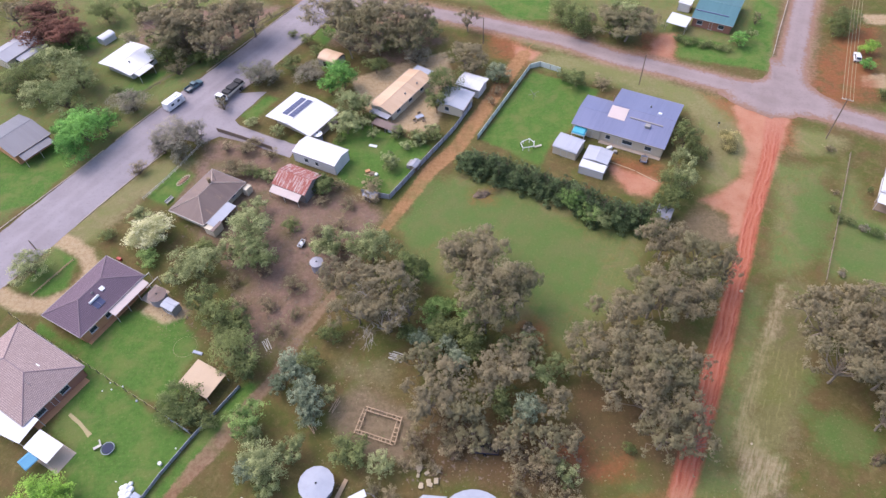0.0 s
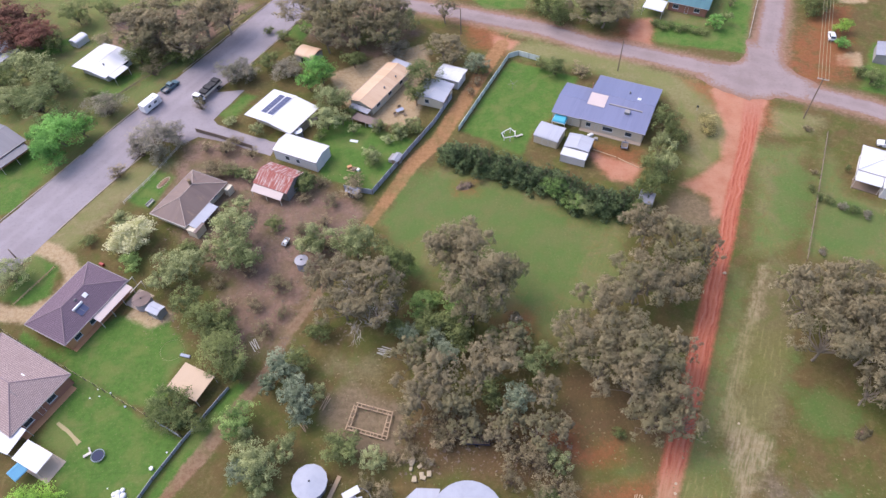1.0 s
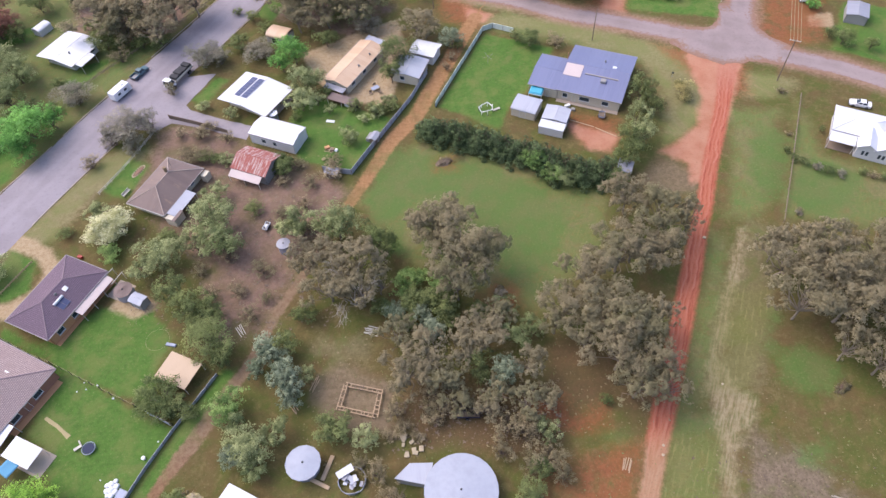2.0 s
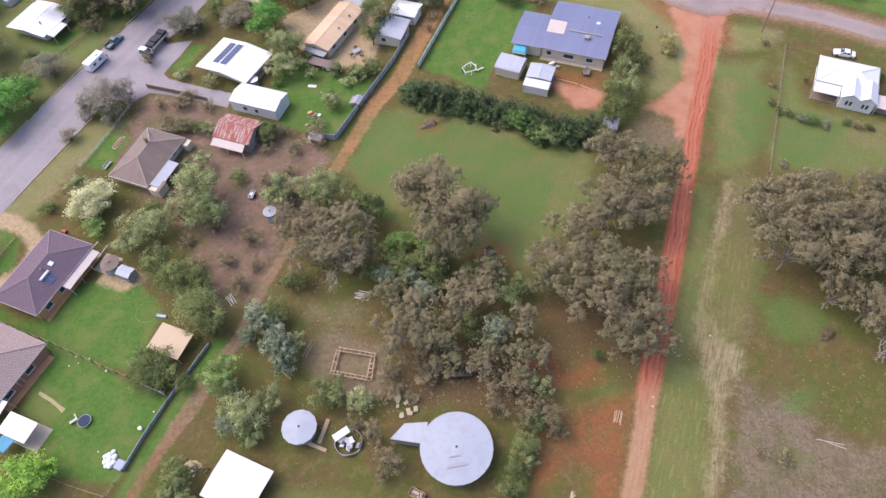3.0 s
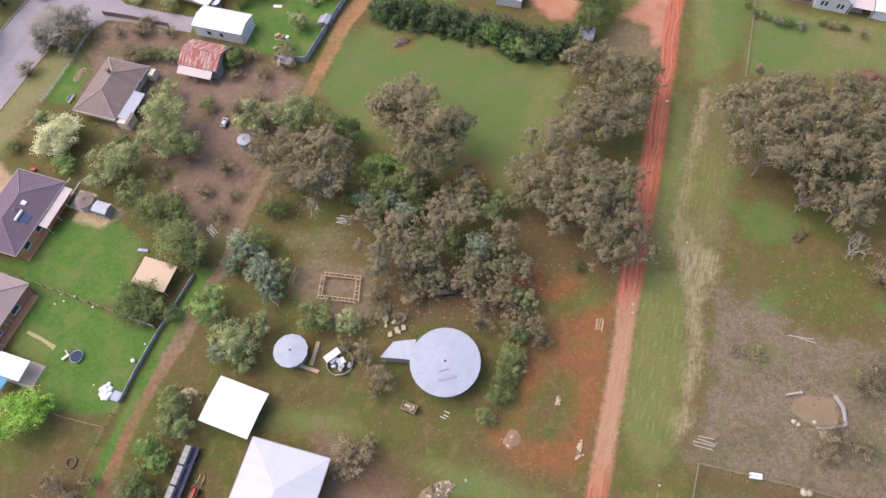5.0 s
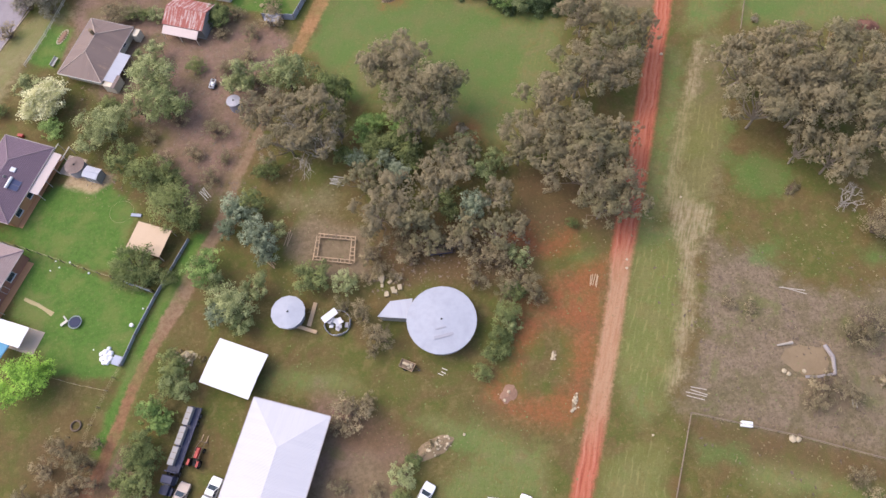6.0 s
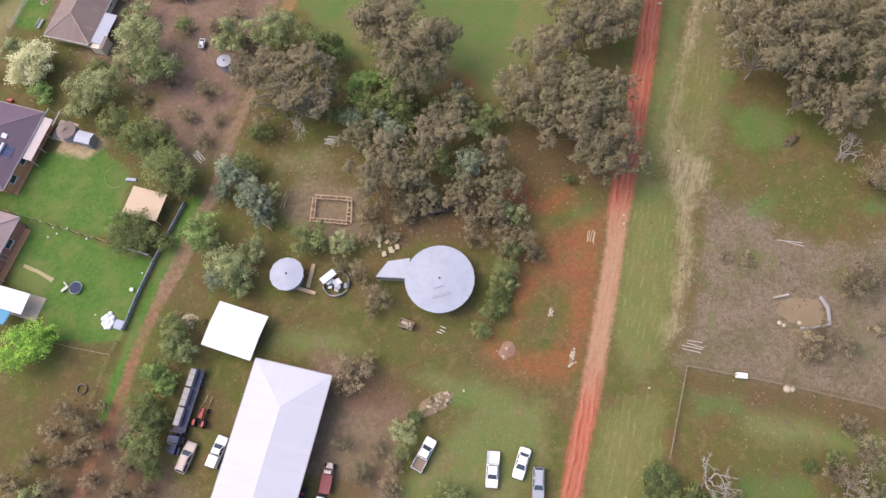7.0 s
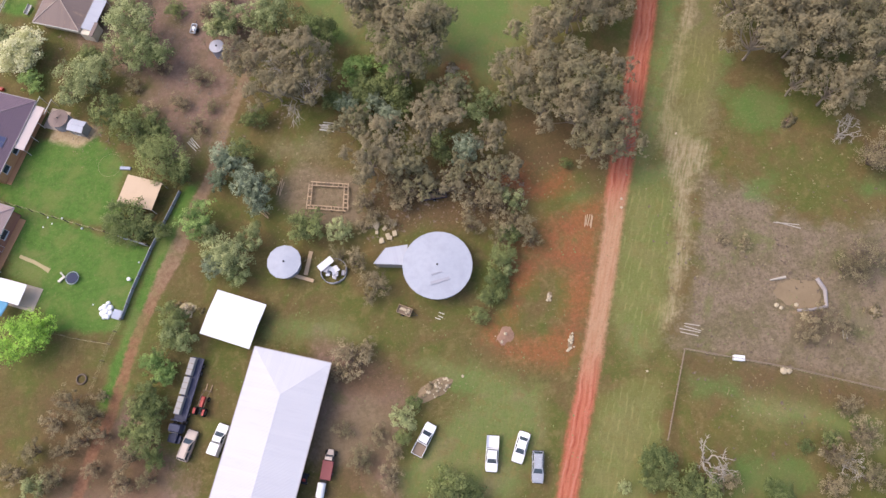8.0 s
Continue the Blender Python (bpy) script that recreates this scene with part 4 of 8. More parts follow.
def awning(ob, x0, x1, y0, y1, z0, z1, material, name="awning", posts=True):
    """A flat sheet roof on posts; z0 at y0, z1 at y1."""
    bm = bmesh.new()
    uv = bm.loops.layers.uv.new("UVMap")
    vs = [bm.verts.new(c) for c in ((x0, y0, z0), (x1, y0, z0), (x1, y1, z1), (x0, y1, z1), (x0, y0, z0 - 0.08), (x1, y0, z0 - 0.08), (x1, y1, z1 - 0.08), (x0, y1, z1 - 0.08))]
    for f in ((0, 1, 2, 3), (7, 6, 5, 4), (0, 4, 5, 1), (1, 5, 6, 2), (2, 6, 7, 3), (3, 7, 4, 0)):
        fc = bm.faces.new([vs[k] for k in f])
        for loop in fc.loops:
            loop[uv].uv = (loop.vert.co.x, loop.vert.co.y)
    aw = part(name, bm, material, ob)
    if posts:
        n = max(2, int(abs(x1 - x0) / 2.8) + 1)
        for k in range(n):
            x = x0 + 0.12 + (x1 - x0 - 0.24) * k / (n - 1)
            for y, z in ((y0 + 0.1, z0), (y1 - 0.1, z1)) if abs(y1 - y0) > 2.6 else ((y0 + 0.1, z0),):
                part("post", boxes((x - 0.05, x + 0.05, y - 0.05, y + 0.05, 0, z - 0.08)), POST_WHITE, aw)
    return aw


def slope_frame(width, eave, pitch, over, side=-1):
    """Pose of a frame lying on a roof slope: x along the eave, y up the slope from the eave, z out of it. side -1: front slope."""
    b = width / 2 + over
    if side < 0:
        return pose(0, -b, eave, pitch, 0, 0)
    return Matrix.Translation((0, b, eave)) @ Matrix.Rotation(math.pi, 4, "Z") @ Matrix.Rotation(radians(pitch), 4, "X")


def solar_array(ob, m, x0, y0, cols, rows, w=1.0, h=1.65, gap=0.04):
    """Solar panels one by one on a slope, each with a frame."""
    for j in range(rows):
        for i in range(cols):
            x, y = x0 + i * (w + gap), y0 + j * (h + gap)
            fr = part("solar_panel", boxes((x, x + w, y, y + h, 0.06, 0.1)), ALLOY, ob, "blue solar panel", at=m)
            part("cell_sheet", boxes((x + 0.03, x + w - 0.03, y + 0.03, y + h - 0.03, 0.1, 0.108)), SOLAR, fr)


def vent(ob, m, x, y, kind="round"):
    if kind == "round":
        part("roof_vent", tubes(((x, y, -0.1), (x, y, 0.35), 0.16, 0.16, 10), ((x, y, 0.35), (x, y, 0.55), 0.28, 0.1, 10)), ALLOY, ob, at=m)
    else:
        part("skylight", bevelled(boxes((x - 0.45, x + 0.45, y - 0.45, y + 0.45, -0.05, 0.2)), 0.06), PLASTIC, ob, at=m)


def chimney(ob, x, y, z0, z1, w=0.6, material=None):
    part("chimney", boxes((x - w / 2, x + w / 2, y - w / 2, y + w / 2, z0, z1), (x - w / 2 - 0.07, x + w / 2 + 0.07, y - w / 2 - 0.07, y + w / 2 + 0.07, z1, z1 + 0.15)), material or RED_BRICK, ob)


# west of the street
h = house("house", "low white-roofed house with white walls on lawn", "house", -83.2, 155.4, 58, 8.6, 9.4, 2.6, "gable", 5, WHITE_STEEL, WHITE_WALL, windows=((0, 1.4, 1.6), (0, 6.2, 1.6), (1, 2, 1.5), (1, 6.4, 1.8)), doors=((0, 4.2, 0.9),), over=1.45)
awning(h, -4.6, 0.6, -8.2, -6.2, 2.35, 2.6, WHITE_STEEL)
vent(h, slope_frame(11.4, 2.7, 5, 0.45), -2, 4)
h = house("garden_shed", "small white garden shed beside the trees", "shed", -94.1, 168.4, 57, 4.2, 2.8, 1.6, "barrel", 22, WHITE_STEEL, WHITE_WALL, over=0.1, doors=((0, 1.5, 1.0),), gutters=False)
h = house("house", "grey-roofed house half hidden behind trees", "house", -117, 163, 60, 12, 7, 3, "gable", 14, GREY_STEEL, CREAM_WALL, windows=((0, 2, 1.6), (0, 7, 1.6), (1, 2, 1.2)), doors=((0, 5, 0.9),))
awning(h, -4, 5, -6.5, -3.95, 2.3, 2.7, GREY_STEEL)
h = house("house", "grey iron-roofed house on a green lawn", "house", -102.5, 124.8, 53, 9, 12.5, 3, "gable", 12, SLATE_STEEL, BRICK_WALL, windows=((1, 2, 1.6), (1, 7, 1.6), (0, 2, 1.5)), doors=((1, 5, 0.9),))
awning(h, -4, 4, -9, -6.75, 2.3, 2.75, SLATE_STEEL)

# solar-roofed house with its white shed and the rusty shed
h = house("house", "white-roofed house with two rows of solar panels", "house", -33.4, 128.3, 54, 7.8, 11.2, 2.55, "gable", 6, WHITE_STEEL, CREAM_WALL, windows=((0, 1.5, 1.6), (0, 5.8, 1.4), (1, 3, 1.6), (1, 8, 1.6), (3, 2, 1.8), (3, 8, 1.6)), doors=((0, 4.2, 1.0), (1, 6, 0.9), (3, 5.2, 0.9)), over=1.65)
solar_array(h, slope_frame(11.2, 2.55, 6, 1.65, 1), -4.3, 3.2, 7, 1, 1.0, 1.72)
solar_array(h, slope_frame(11.2, 2.55, 6, 1.65, 1), -4.3, 5.4, 7, 1, 1.0, 1.72)
floor_slab(h, -4.5, 4.5, -7.2, -5.7)
h = house("shed", "long white steel shed behind the white house", "shed", -27.8, 114.0, -29, 11.6, 5.8, 3.0, "gable", 12, WHITE_STEEL, WHITE_WALL, over=0.1, windows=((0, 3, 1.2), (0, 6, 1.0)), doors=((1, 1.8, 1.2),))
h = house("old_shed", "derelict shed with rust-red corrugated roof", "shed", -32.3, 105.2, -29, 8.4, 6.6, 2.8, "gable", 22, RUSTY, GREY_WALL, over=0.25, doors=((0, 2, 2.2),), gutters=False)
awning(h, -4.2, 3.6, -5.2, -3.55, 1.9, 2.6, CREAM_STEEL_PALE)

# the old hipped house
h = house("old_house", "old house with a brown hipped iron roof", "house", -51.7, 101.7, 60, 12.8, 8.4, 2.35, "hip", 24, BROWN_IRON, CREAM_WALL, windows=((0, 2, 1.2), (0, 9, 1.2), (3, 3, 1.2), (1, 2, 1.2)), doors=((0, 6, 0.9),), over=0.7)
awning(h, -6.4, 0.6, -7.4, -4.95, 2.1, 2.33, ZINC)
part("lean_to", boxes((-7.4, -4.6, -7.6, -5.1, 0.0, 2.0)), CREAM_WALL, h)
part("porch", boxes((5.4, 7.2, -6.2, -5.0, 0.0, 1.9)), CREAM_WALL, h)
part("lean_to_roof", boxes((-7.6, -4.5, -7.8, -7.05, 2.1, 2.2)), BROWN_IRON, h)
part("fascia", boxes((-7.31, -7.225, -4.9, 4.9, 2.14, 2.44)), POST_WHITE, h, "flaking cream fascia board")
chimney(h, 2.2, 0.6, 3.8, 5.4, 0.5, EARTH)
part("roof_mast", tubes(((3.6, 0.2, 4.0), (3.6, 0.2, 6.6), 0.03), ((3.0, 0.2, 6.4), (4.2, 0.2, 6.4), 0.02)), ALLOY, h, "thin metal aerial")

# orange-roofed house and its neighbours
h = house("house", "long house with a faded orange tin roof", "house", -9.2, 135.4, 54, 16.4, 6.4, 2.6, "gable", 14, CREAM_STEEL, CREAM_WALL, windows=((0, 2, 1.5), (0, 7, 1.5), (0, 12, 1.5), (3, 2, 1.2)), doors=((0, 4.8, 0.9),), over=0.4)
awning(h, -10.4, -8.65, -3.4, 2.2, 2.2, 2.2, GREY_STEEL)
awning(h, 8.65, 11.4, -2.0, 3.0, 2.2, 2.3, ZINC)
vent(h, slope_frame(6.4, 2.6, 14, 0.4), -1, 1.6)
vent(h, slope_frame(6.4, 2.6, 14, 0.4), 4, 1.6)
h = house("barrel_shed", "small curved shed with an orange tin roof", "shed", -28.2, 152.3, -30, 5.6, 4.6, 2.1, "barrel", 20, CREAM_STEEL, GREY_WALL, over=0.1, doors=((0, 1.5, 2.2),), gutters=False)
h = house("cottage", "small grey-roofed cottage with cream walls", "house", 4.3, 131.4, 64, 6.6, 6.8, 2.7, "gable", 8, ZINC, CREAM_WALL, windows=((0, 1, 1.2), (3, 2, 1.2)), doors=((0, 4, 1.2),))
h = house("cottage", "small white-roofed outbuilding beside the lane", "house", 8.9, 137.6, -30, 6, 4.6, 2.8, "gable", 10, WHITE_STEEL, WHITE_WALL, windows=((0, 1, 1.2),), doors=((1, 1.5, 1.2),))

# purple tiled house
h = house("house", "brick house with purple-brown hipped tile roof", "house", -68.9, 75.7, 59, 15.4, 9.8, 2.9, "hip", 20, PURPLE_TILE, BRICK_WALL, windows=((0, 1.6, 1.6), (0, 5.5, 1.8), (0, 12, 1.6), (3, 3, 1.8), (1, 3, 1.4)), doors=((0, 9.5, 1.0), (2, 7, 1.0)))
awning(h, -1.4, 7.4, -7.1, -5.42, 2.35, 2.7, CREAM_STEEL_PALE)
fm = slope_frame(9.8, 2.9, 20, 0.45)
solar_array(h, fm, -2.2, 1.5, 2, 1, 1.0, 1.7)
part("water_heater", tubes(((-2.3, 3.4, 0.3), (0.0, 3.4, 0.3), 0.26, 0.26, 12)), PLASTIC, h, "white roof water heater", True, at=fm)
vent(h, fm, 1.4, 4.0, "dome")
vent(h, fm, -0.4, 4.6)
floor_slab(h, -7.6, 8.0, -5.9, -4.95, 0.08, BRICK_WALL)
floor_slab(h, 4.5, 8.6, -10.5, -6.6, 0.07)
for k, (px, py) in enumerate(((9.0, -5.2), (9.0, -7.6))):
    part("pergola_beam", boxes((6.2, 9.4, py - 0.06, py + 0.06, 2.3, 2.42)), POST_WHITE, h)
    part("pergola_post", boxes((px + 0.2, px + 0.3, py - 0.05, py + 0.05, 0, 2.3)), POST_WHITE, h)

# pinkish tiled house with carport and shade sheets
h = house("house", "brick house with weathered pinkish tile roof", "house", -77.2, 59.4, -33, 17.8, 12.2, 2.9, "hip", 19, PINK_TILE, RED_BRICK, windows=((1, 2, 1.8), (1, 7, 1.8), (2, 4, 1.8), (2, 12, 1.6), (0, 3, 1.6)), doors=((1, 5, 1.0),))
vent(h, Matrix.Translation((3, 2.0, 4.2)), 0, 0, "dome")
part("roof_mast", tubes(((5.5, -1.0, 4.2), (5.5, -1.0, 6.0), 0.03), ((4.7, -1.0, 5.9), (6.3, -1.0, 5.9), 0.02), ((5.0, -1.3, 5.7), (5.0, -0.7, 5.7), 0.02), ((6.0, -1.3, 5.8), (6.0, -0.7, 5.8), 0.02)), ALLOY, h, "bare metal aerial")
floor_slab(h, 8.9, 10.2, -5.5, 5.5, 0.07, BRICK_WALL)
h = thing("carport", "flat white-roofed carport joined to a brick house", "carport", -75.8, 49.9, -25)
awning(h, -4.6, 4.6, -2.3, 2.3, 2.5, 2.7, WHITE_STEEL, "roof")
h = thing("patio_cover", "white sheet patio cover on posts", "patio cover", -68.4, 45.3, -31)
awning(h, -2.9, 2.9, -1.8, 1.8, 2.3, 2.45, WHITE_STEEL, "roof")
floor_slab(h, -3.0, 4.2, -2.2, 2.0, 0.06)
h = thing("shade_sail", "bright blue shade cloth on a metal frame", "shade sail", -70.2, 43.1, -38)
bm = bmesh.new()
bmesh.ops.create_grid(bm, x_segments=6, y_segments=6, size=1.0)
for v in bm.verts:
    v.co = Vector((v.co.x * 1.3, v.co.y * 1.3, 2.1 - 0.12 * (1 - v.co.x**2) * (1 - v.co.y**2)))
bmesh.ops.solidify(bm, geom=bm.faces[:], thickness=0.02)
part("cloth", bm, SKY_BLUE, h, smooth=True)
for sx in (-1.28, 1.28):
    for sy in (-1.28, 1.28):
        part("post", tubes(((sx, sy, 0), (sx, sy, 2.1), 0.03)), ALLOY, h)

# the beige sheet over a yard shelter
h = thing("shelter", "rough shelter roofed with a faded beige sheet", "shelter", -44.1, 56.6, -31)
awning(h, -3.3, 3.3, -2.6, 2.6, 2.2, 2.4, BEIGE_CLOTH, "roof")
part("side_sheet", boxes((-3.2, -3.1, -2.5, 2.5, 0, 2.1)), TIMBER, h)

# blue-roofed house and its outbuildings
h = house("house", "large house with a blue-grey steel roof", "house", 48.3, 120.2, -29, 14.6, 16.6, 3.0, "gable", 10, BLUE_STEEL, CREAM_WALL, windows=((0, 1.2, 1.2), (0, 5.2, 2.4), (0, 10.5, 1.6), (3, 3, 1.6), (1, 10, 1.6), (1, 4, 1.6)), doors=((0, 3.4, 0.9), (1, 7, 1.0)), over=0.4)
fm = slope_frame(16.6, 3.0, 10, 0.4)
part("clear_roof_panel", boxes((-7.4, -3.3, 4.7, 8.5, 0.03, 0.09)), CREAM_STEEL_PALE, h, "milky cream roof panel", at=fm)
part("flue", boxes((-2.4, 5.4, 6.1, 6.4, 0.02, 0.2)), GUTTER, h, "grey box flashing across the roof", at=fm)
vent(h, slope_frame(16.6, 3.0, 10, 0.4, 1), -1.0, 5.6)
vent(h, slope_frame(16.6, 3.0, 10, 0.4, 1), -3.6, 7.4, "dome")
part("cooler", bevelled(boxes((1.6, 2.8, 4.4, 5.4, -0.1, 0.7)), 0.06, 1), GREY_WALL, h, "grey roof cooler box", at=fm)
floor_slab(h, -7.3, 7.3, -9.4, -8.35, 0.1)
hb = house("house_wing", "lower wing of a house with blue steel roof", "house", 37.5, 123.0, -29, 6.9, 11.2, 2.8, "gable", 8, BLUE_STEEL, CREAM_WALL, windows=((0, 1, 1.2), (3, 4, 1.4)), doors=((0, 4, 1.0),), over=0.3)
part("chimney_pipe", tubes(((3.0, 4.6, 3.2), (3.0, 4.6, 5.6), 0.12, 0.12, 8)), RED_BRICK, hb)
h = house("shed", "pale curved-roof shed with brown doors", "shed", 29.9, 113.4, -32, 5.8, 5.0, 2.2, "barrel", 12, ZINC, CREAM_WALL, over=0.15, doors=((0, 2.0, 1.6),), gutters=False)
h = house("shed", "pale steel shed with a white lean-to front", "shed", 35.8, 108.8, 62, 4.6, 5.6, 2.5, "gable", 6, ZINC, GREY_WALL, over=0.1, doors=((0, 1.2, 1.8),), gutters=False)
awning(h, -5.0, -2.42, -2.9, 2.9, 2.2, 2.3, WHITE_STEEL)
part("lean_to_wall", boxes((-4.9, -4.8, -2.8, 2.8, 0, 2.0)), WHITE_WALL, h)
h = thing("gazebo", "small white gazebo with an aqua top", "gazebo", 33.2, 117.9, 62)
bm = bmesh.new()
taper(bm, (-1.5, 1.5, -1.6, 1.6, 2.0), (-1.2, 1.2, -1.3, 1.3, 2.35))
part("canopy", bm, AQUA, h)
part("valance", boxes((-1.52, 1.52, -1.62, 1.62, 1.75, 1.99)), PLASTIC, h)
for sx in (-1.4, 1.4):
    for sy in (-1.5, 1.5):
        part("post", boxes((sx - 0.05, sx + 0.05, sy - 0.05, sy + 0.05, 0, 1.75)), PLASTIC, h)
h = house("shed", "low dark shed under the trees by the dirt road", "shed", 46.6, 91.0, 62, 3.4, 3.0, 1.9, "skillion", 4, GREY_STEEL, GREY_WALL, over=0.1, doors=((0, 0.8, 1.2),), gutters=False)

# white gabled house in the east
h = house("house", "white house with white hipped steel roof", "house", 99.8, 93.1, -32.5, 11.3, 7.4, 3.1, "hip", 14, WHITE_STEEL, WHITE_WALL, windows=((0, 1.0, 1.2), (3, 3, 1.2), (3, 6, 1.2), (1, 3, 1.2)), doors=((0, 3, 0.9),))
awning(h, -6.1, -0.9, -6.9, -4.2, 2.4, 2.95, WHITE_STEEL, "verandah")
floor_slab(h, -6.0, -0.6, -6.8, -3.75, 0.15, TIMBER, "verandah_floor")
floor_slab(h, 6.4, 9.4, -6.2, -2.6, 0.06)
for gx, gw in ((1.3, 3.6), (4.5, 3.2)):
    bm = bmesh.new()
    taper(bm, (gx - gw / 2, gx + gw / 2, -7.3, -3.72, 0.0), (gx - gw / 2, gx + gw / 2, -7.3, -3.72, 3.0))
    g = part("gable_wing", bm, WHITE_WALL, h)
    bm = bmesh.new()
    vs = [bm.verts.new((gx + dx, yy, zz)) for yy in (-7.6, -1.6) for dx, zz in ((-gw / 2 - 0.3, 2.9), (0, 4.15), (gw / 2 + 0.3, 2.9), (gw / 2 + 0.3, 2.78), (0, 4.01), (-gw / 2 - 0.3, 2.78))]
    for k in range(6):
        bm.faces.new((vs[k], vs[(k + 1) % 6], vs[(k + 1) % 6 + 6], vs[k + 6]))
    bm.faces.new(vs[5::-1]), bm.faces.new(vs[6:])
    part("gable_roof", bm, WHITE_STEEL, h)
    bm = bmesh.new()
    vs = [bm.verts.new((gx + dx, yy, zz)) for yy in (-7.32, -7.2) for dx, zz in ((-gw / 2, 3.0), (gw / 2, 3.0), (0, 4.01))]
    bm.faces.new(vs[:3]), bm.faces.new(vs[:2:-1])
    for i, j in ((0, 1), (1, 2), (2, 0)):
        bm.faces.new((vs[i], vs[i + 3], vs[j + 3], vs[j]))
    part("gable_end", bm, WHITE_WALL, h)
    for wx in (gx - 0.7, gx + 0.1):
        wf = part("window", boxes((wx, wx + 0.6, -7.34, -7.3, 1.0, 2.2)), TRIM, h)
        part("pane", boxes((wx + 0.06, wx + 0.54, -7.36, -7.34, 1.06, 2.14)), GLASS, wf)

h = thing("carport", "flat beige-roofed carport beside a white house", "carport", 104.1, 83.9, -32.5)
awning(h, -2.2, 2.2, -2.0, 2.0, 2.2, 2.3, CREAM_STEEL_PALE, "roof")
h = house("garden_shed", "small white shed next to a beige carport", "shed", 108.3, 81.5, -32.5, 4.6, 3.6, 2.2, "gable", 10, WHITE_STEEL, WHITE_WALL, over=0.15, doors=((0, 1.6, 1.2),), gutters=False)

# teal house in the north
h = house("house", "house with a teal steel roof beyond the street", "house", 80.2, 165.6, -30, 10.4, 14.4, 2.7, "gable", 12, TEAL_STEEL, RED_BRICK, windows=((0, 1.2, 1.6), (0, 7, 1.6), (3, 3, 1.6)), doors=((0, 4.6, 0.9),))
part("roof_step", boxes((-5.4, 3.6, -4.6, -4.4, 3.35, 3.6)), BLUE_STEEL, h, "darker step across the roof")
h = thing("carport", "flat white carport at the street-side house", "carport", 68.0, 161.4, 58)
awning(h, -2.8, 2.8, -2.8, 2.8, 2.3, 2.5, WHITE_STEEL, "roof")
h = house("shed", "small white shed behind the teal house", "shed", 72.5, 170.5, 60, 3.4, 3.4, 2.4, "skillion", 4, WHITE_STEEL, WHITE_WALL, over=0.1, doors=((0, 1, 1.2),), gutters=False)
h = house("shed", "low grey shed at a leafy yard edge", "shed", 119.5, 133, 60, 6, 5, 2.4, "gable", 10, GREY_STEEL, GREY_WALL, over=0.15, doors=((0, 2, 1.2),), gutters=False)

# the machinery yard: white shed and the big hall
h = house("shed", "square shed with a plain white steel roof", "shed", -32.1, 29.8, -33, 6.4, 5.2, 2.4, "gable", 4, WHITE_STEEL, GREY_WALL, over=1.2, doors=((1, 1.2, 3.2),), gutters=False)
hall_len = 30.0
d = Vector((math.cos(radians(62)), math.sin(radians(62))))
hx, hy = Vector((-23.6, 20.9)) - d * hall_len / 2
h = house("hall", "big hall with a white hipped steel roof", "shed", hx, hy, 62, hall_len - 1.4, 10.8, 3.8, "hip", 7, PALE_STEEL, GREY_WALL, over=0.9, ridge_cap=False, windows=((0, 5, 1.6), (0, 12, 1.6), (2, 8, 1.6)), doors=((0, 20, 3.2), (2, 18, 3.2)))

# ---- tanks ----


def round_tank(name, label, x, y, radius, wall_h, rise, n=24, roof_mat=None, seams=True, yaw=0.0, eaves=0.45):
    ob = thing(name, label, "water tank", x, y, yaw)
    ro, radius = radius + 0.1, radius - eaves
    bm = bmesh.new()
    uv = bm.loops.layers.uv.new("UVMap")
    for k in range(n):
        a0, a1 = 2 * math.pi * k / n, 2 * math.pi * (k + 1) / n
        for r, flip in ((radius, False), (radius - 0.06, True)):
            q = [(r * math.cos(a0), r * math.sin(a0), 0), (r * math.cos(a1), r * math.sin(a1), 0), (r * math.cos(a1), r * math.sin(a1), wall_h), (r * math.cos(a0), r * math.sin(a0), wall_h)]
            f = bm.faces.new([bm.verts.new(c) for c in (q[::-1] if flip else q)])
            for loop in f.loops:
                loop[uv].uv = (loop.vert.co.z, 0)
    part("tank_wall", bm, GREY_STEEL, ob)
    bm = bmesh.new()
    uv = bm.loops.layers.uv.new("UVMap")
    for k in range(n):
        a0, a1 = 2 * math.pi * k / n, 2 * math.pi * (k + 1) / n
        for dz, flip in ((0.06, False), (0.0, True)):
            q = [(ro * math.cos(a0), ro * math.sin(a0), wall_h + dz), (ro * math.cos(a1), ro * math.sin(a1), wall_h + dz), (0, 0, wall_h + rise + dz)]
            f = bm.faces.new([bm.verts.new(c) for c in (q[::-1] if flip else q)])
            for loop in f.loops:
                loop[uv].uv = (loop.vert.co.x, loop.vert.co.y)
        q = [(ro * math.cos(a), ro * math.sin(a), wall_h + z) for a, z in ((a0, 0), (a1, 0), (a1, 0.06), (a0, 0.06))]
        bm.faces.new([bm.verts.new(c) for c in q])
    bmesh.ops.remove_doubles(bm, verts=bm.verts[:], dist=0.002)
    roof = part("tank_roof", bm, roof_mat or TANK_ZINC, ob)
    if seams:
        for k in range(n):
            a = 2 * math.pi * k / n
            part("seam", tubes(((0.3 * math.cos(a), 0.3 * math.sin(a), wall_h + rise + 0.045), (ro * math.cos(a), ro * math.sin(a), wall_h + 0.065), 0.022, 0.022, 4)), roof_mat or TANK_ZINC, roof)
    part("cap", tubes(((0, 0, wall_h + rise), (0, 0, wall_h + rise + 0.2), 0.2, 0.12, 10)), BLACK_STEEL, roof, "dark vent cap")
    return ob


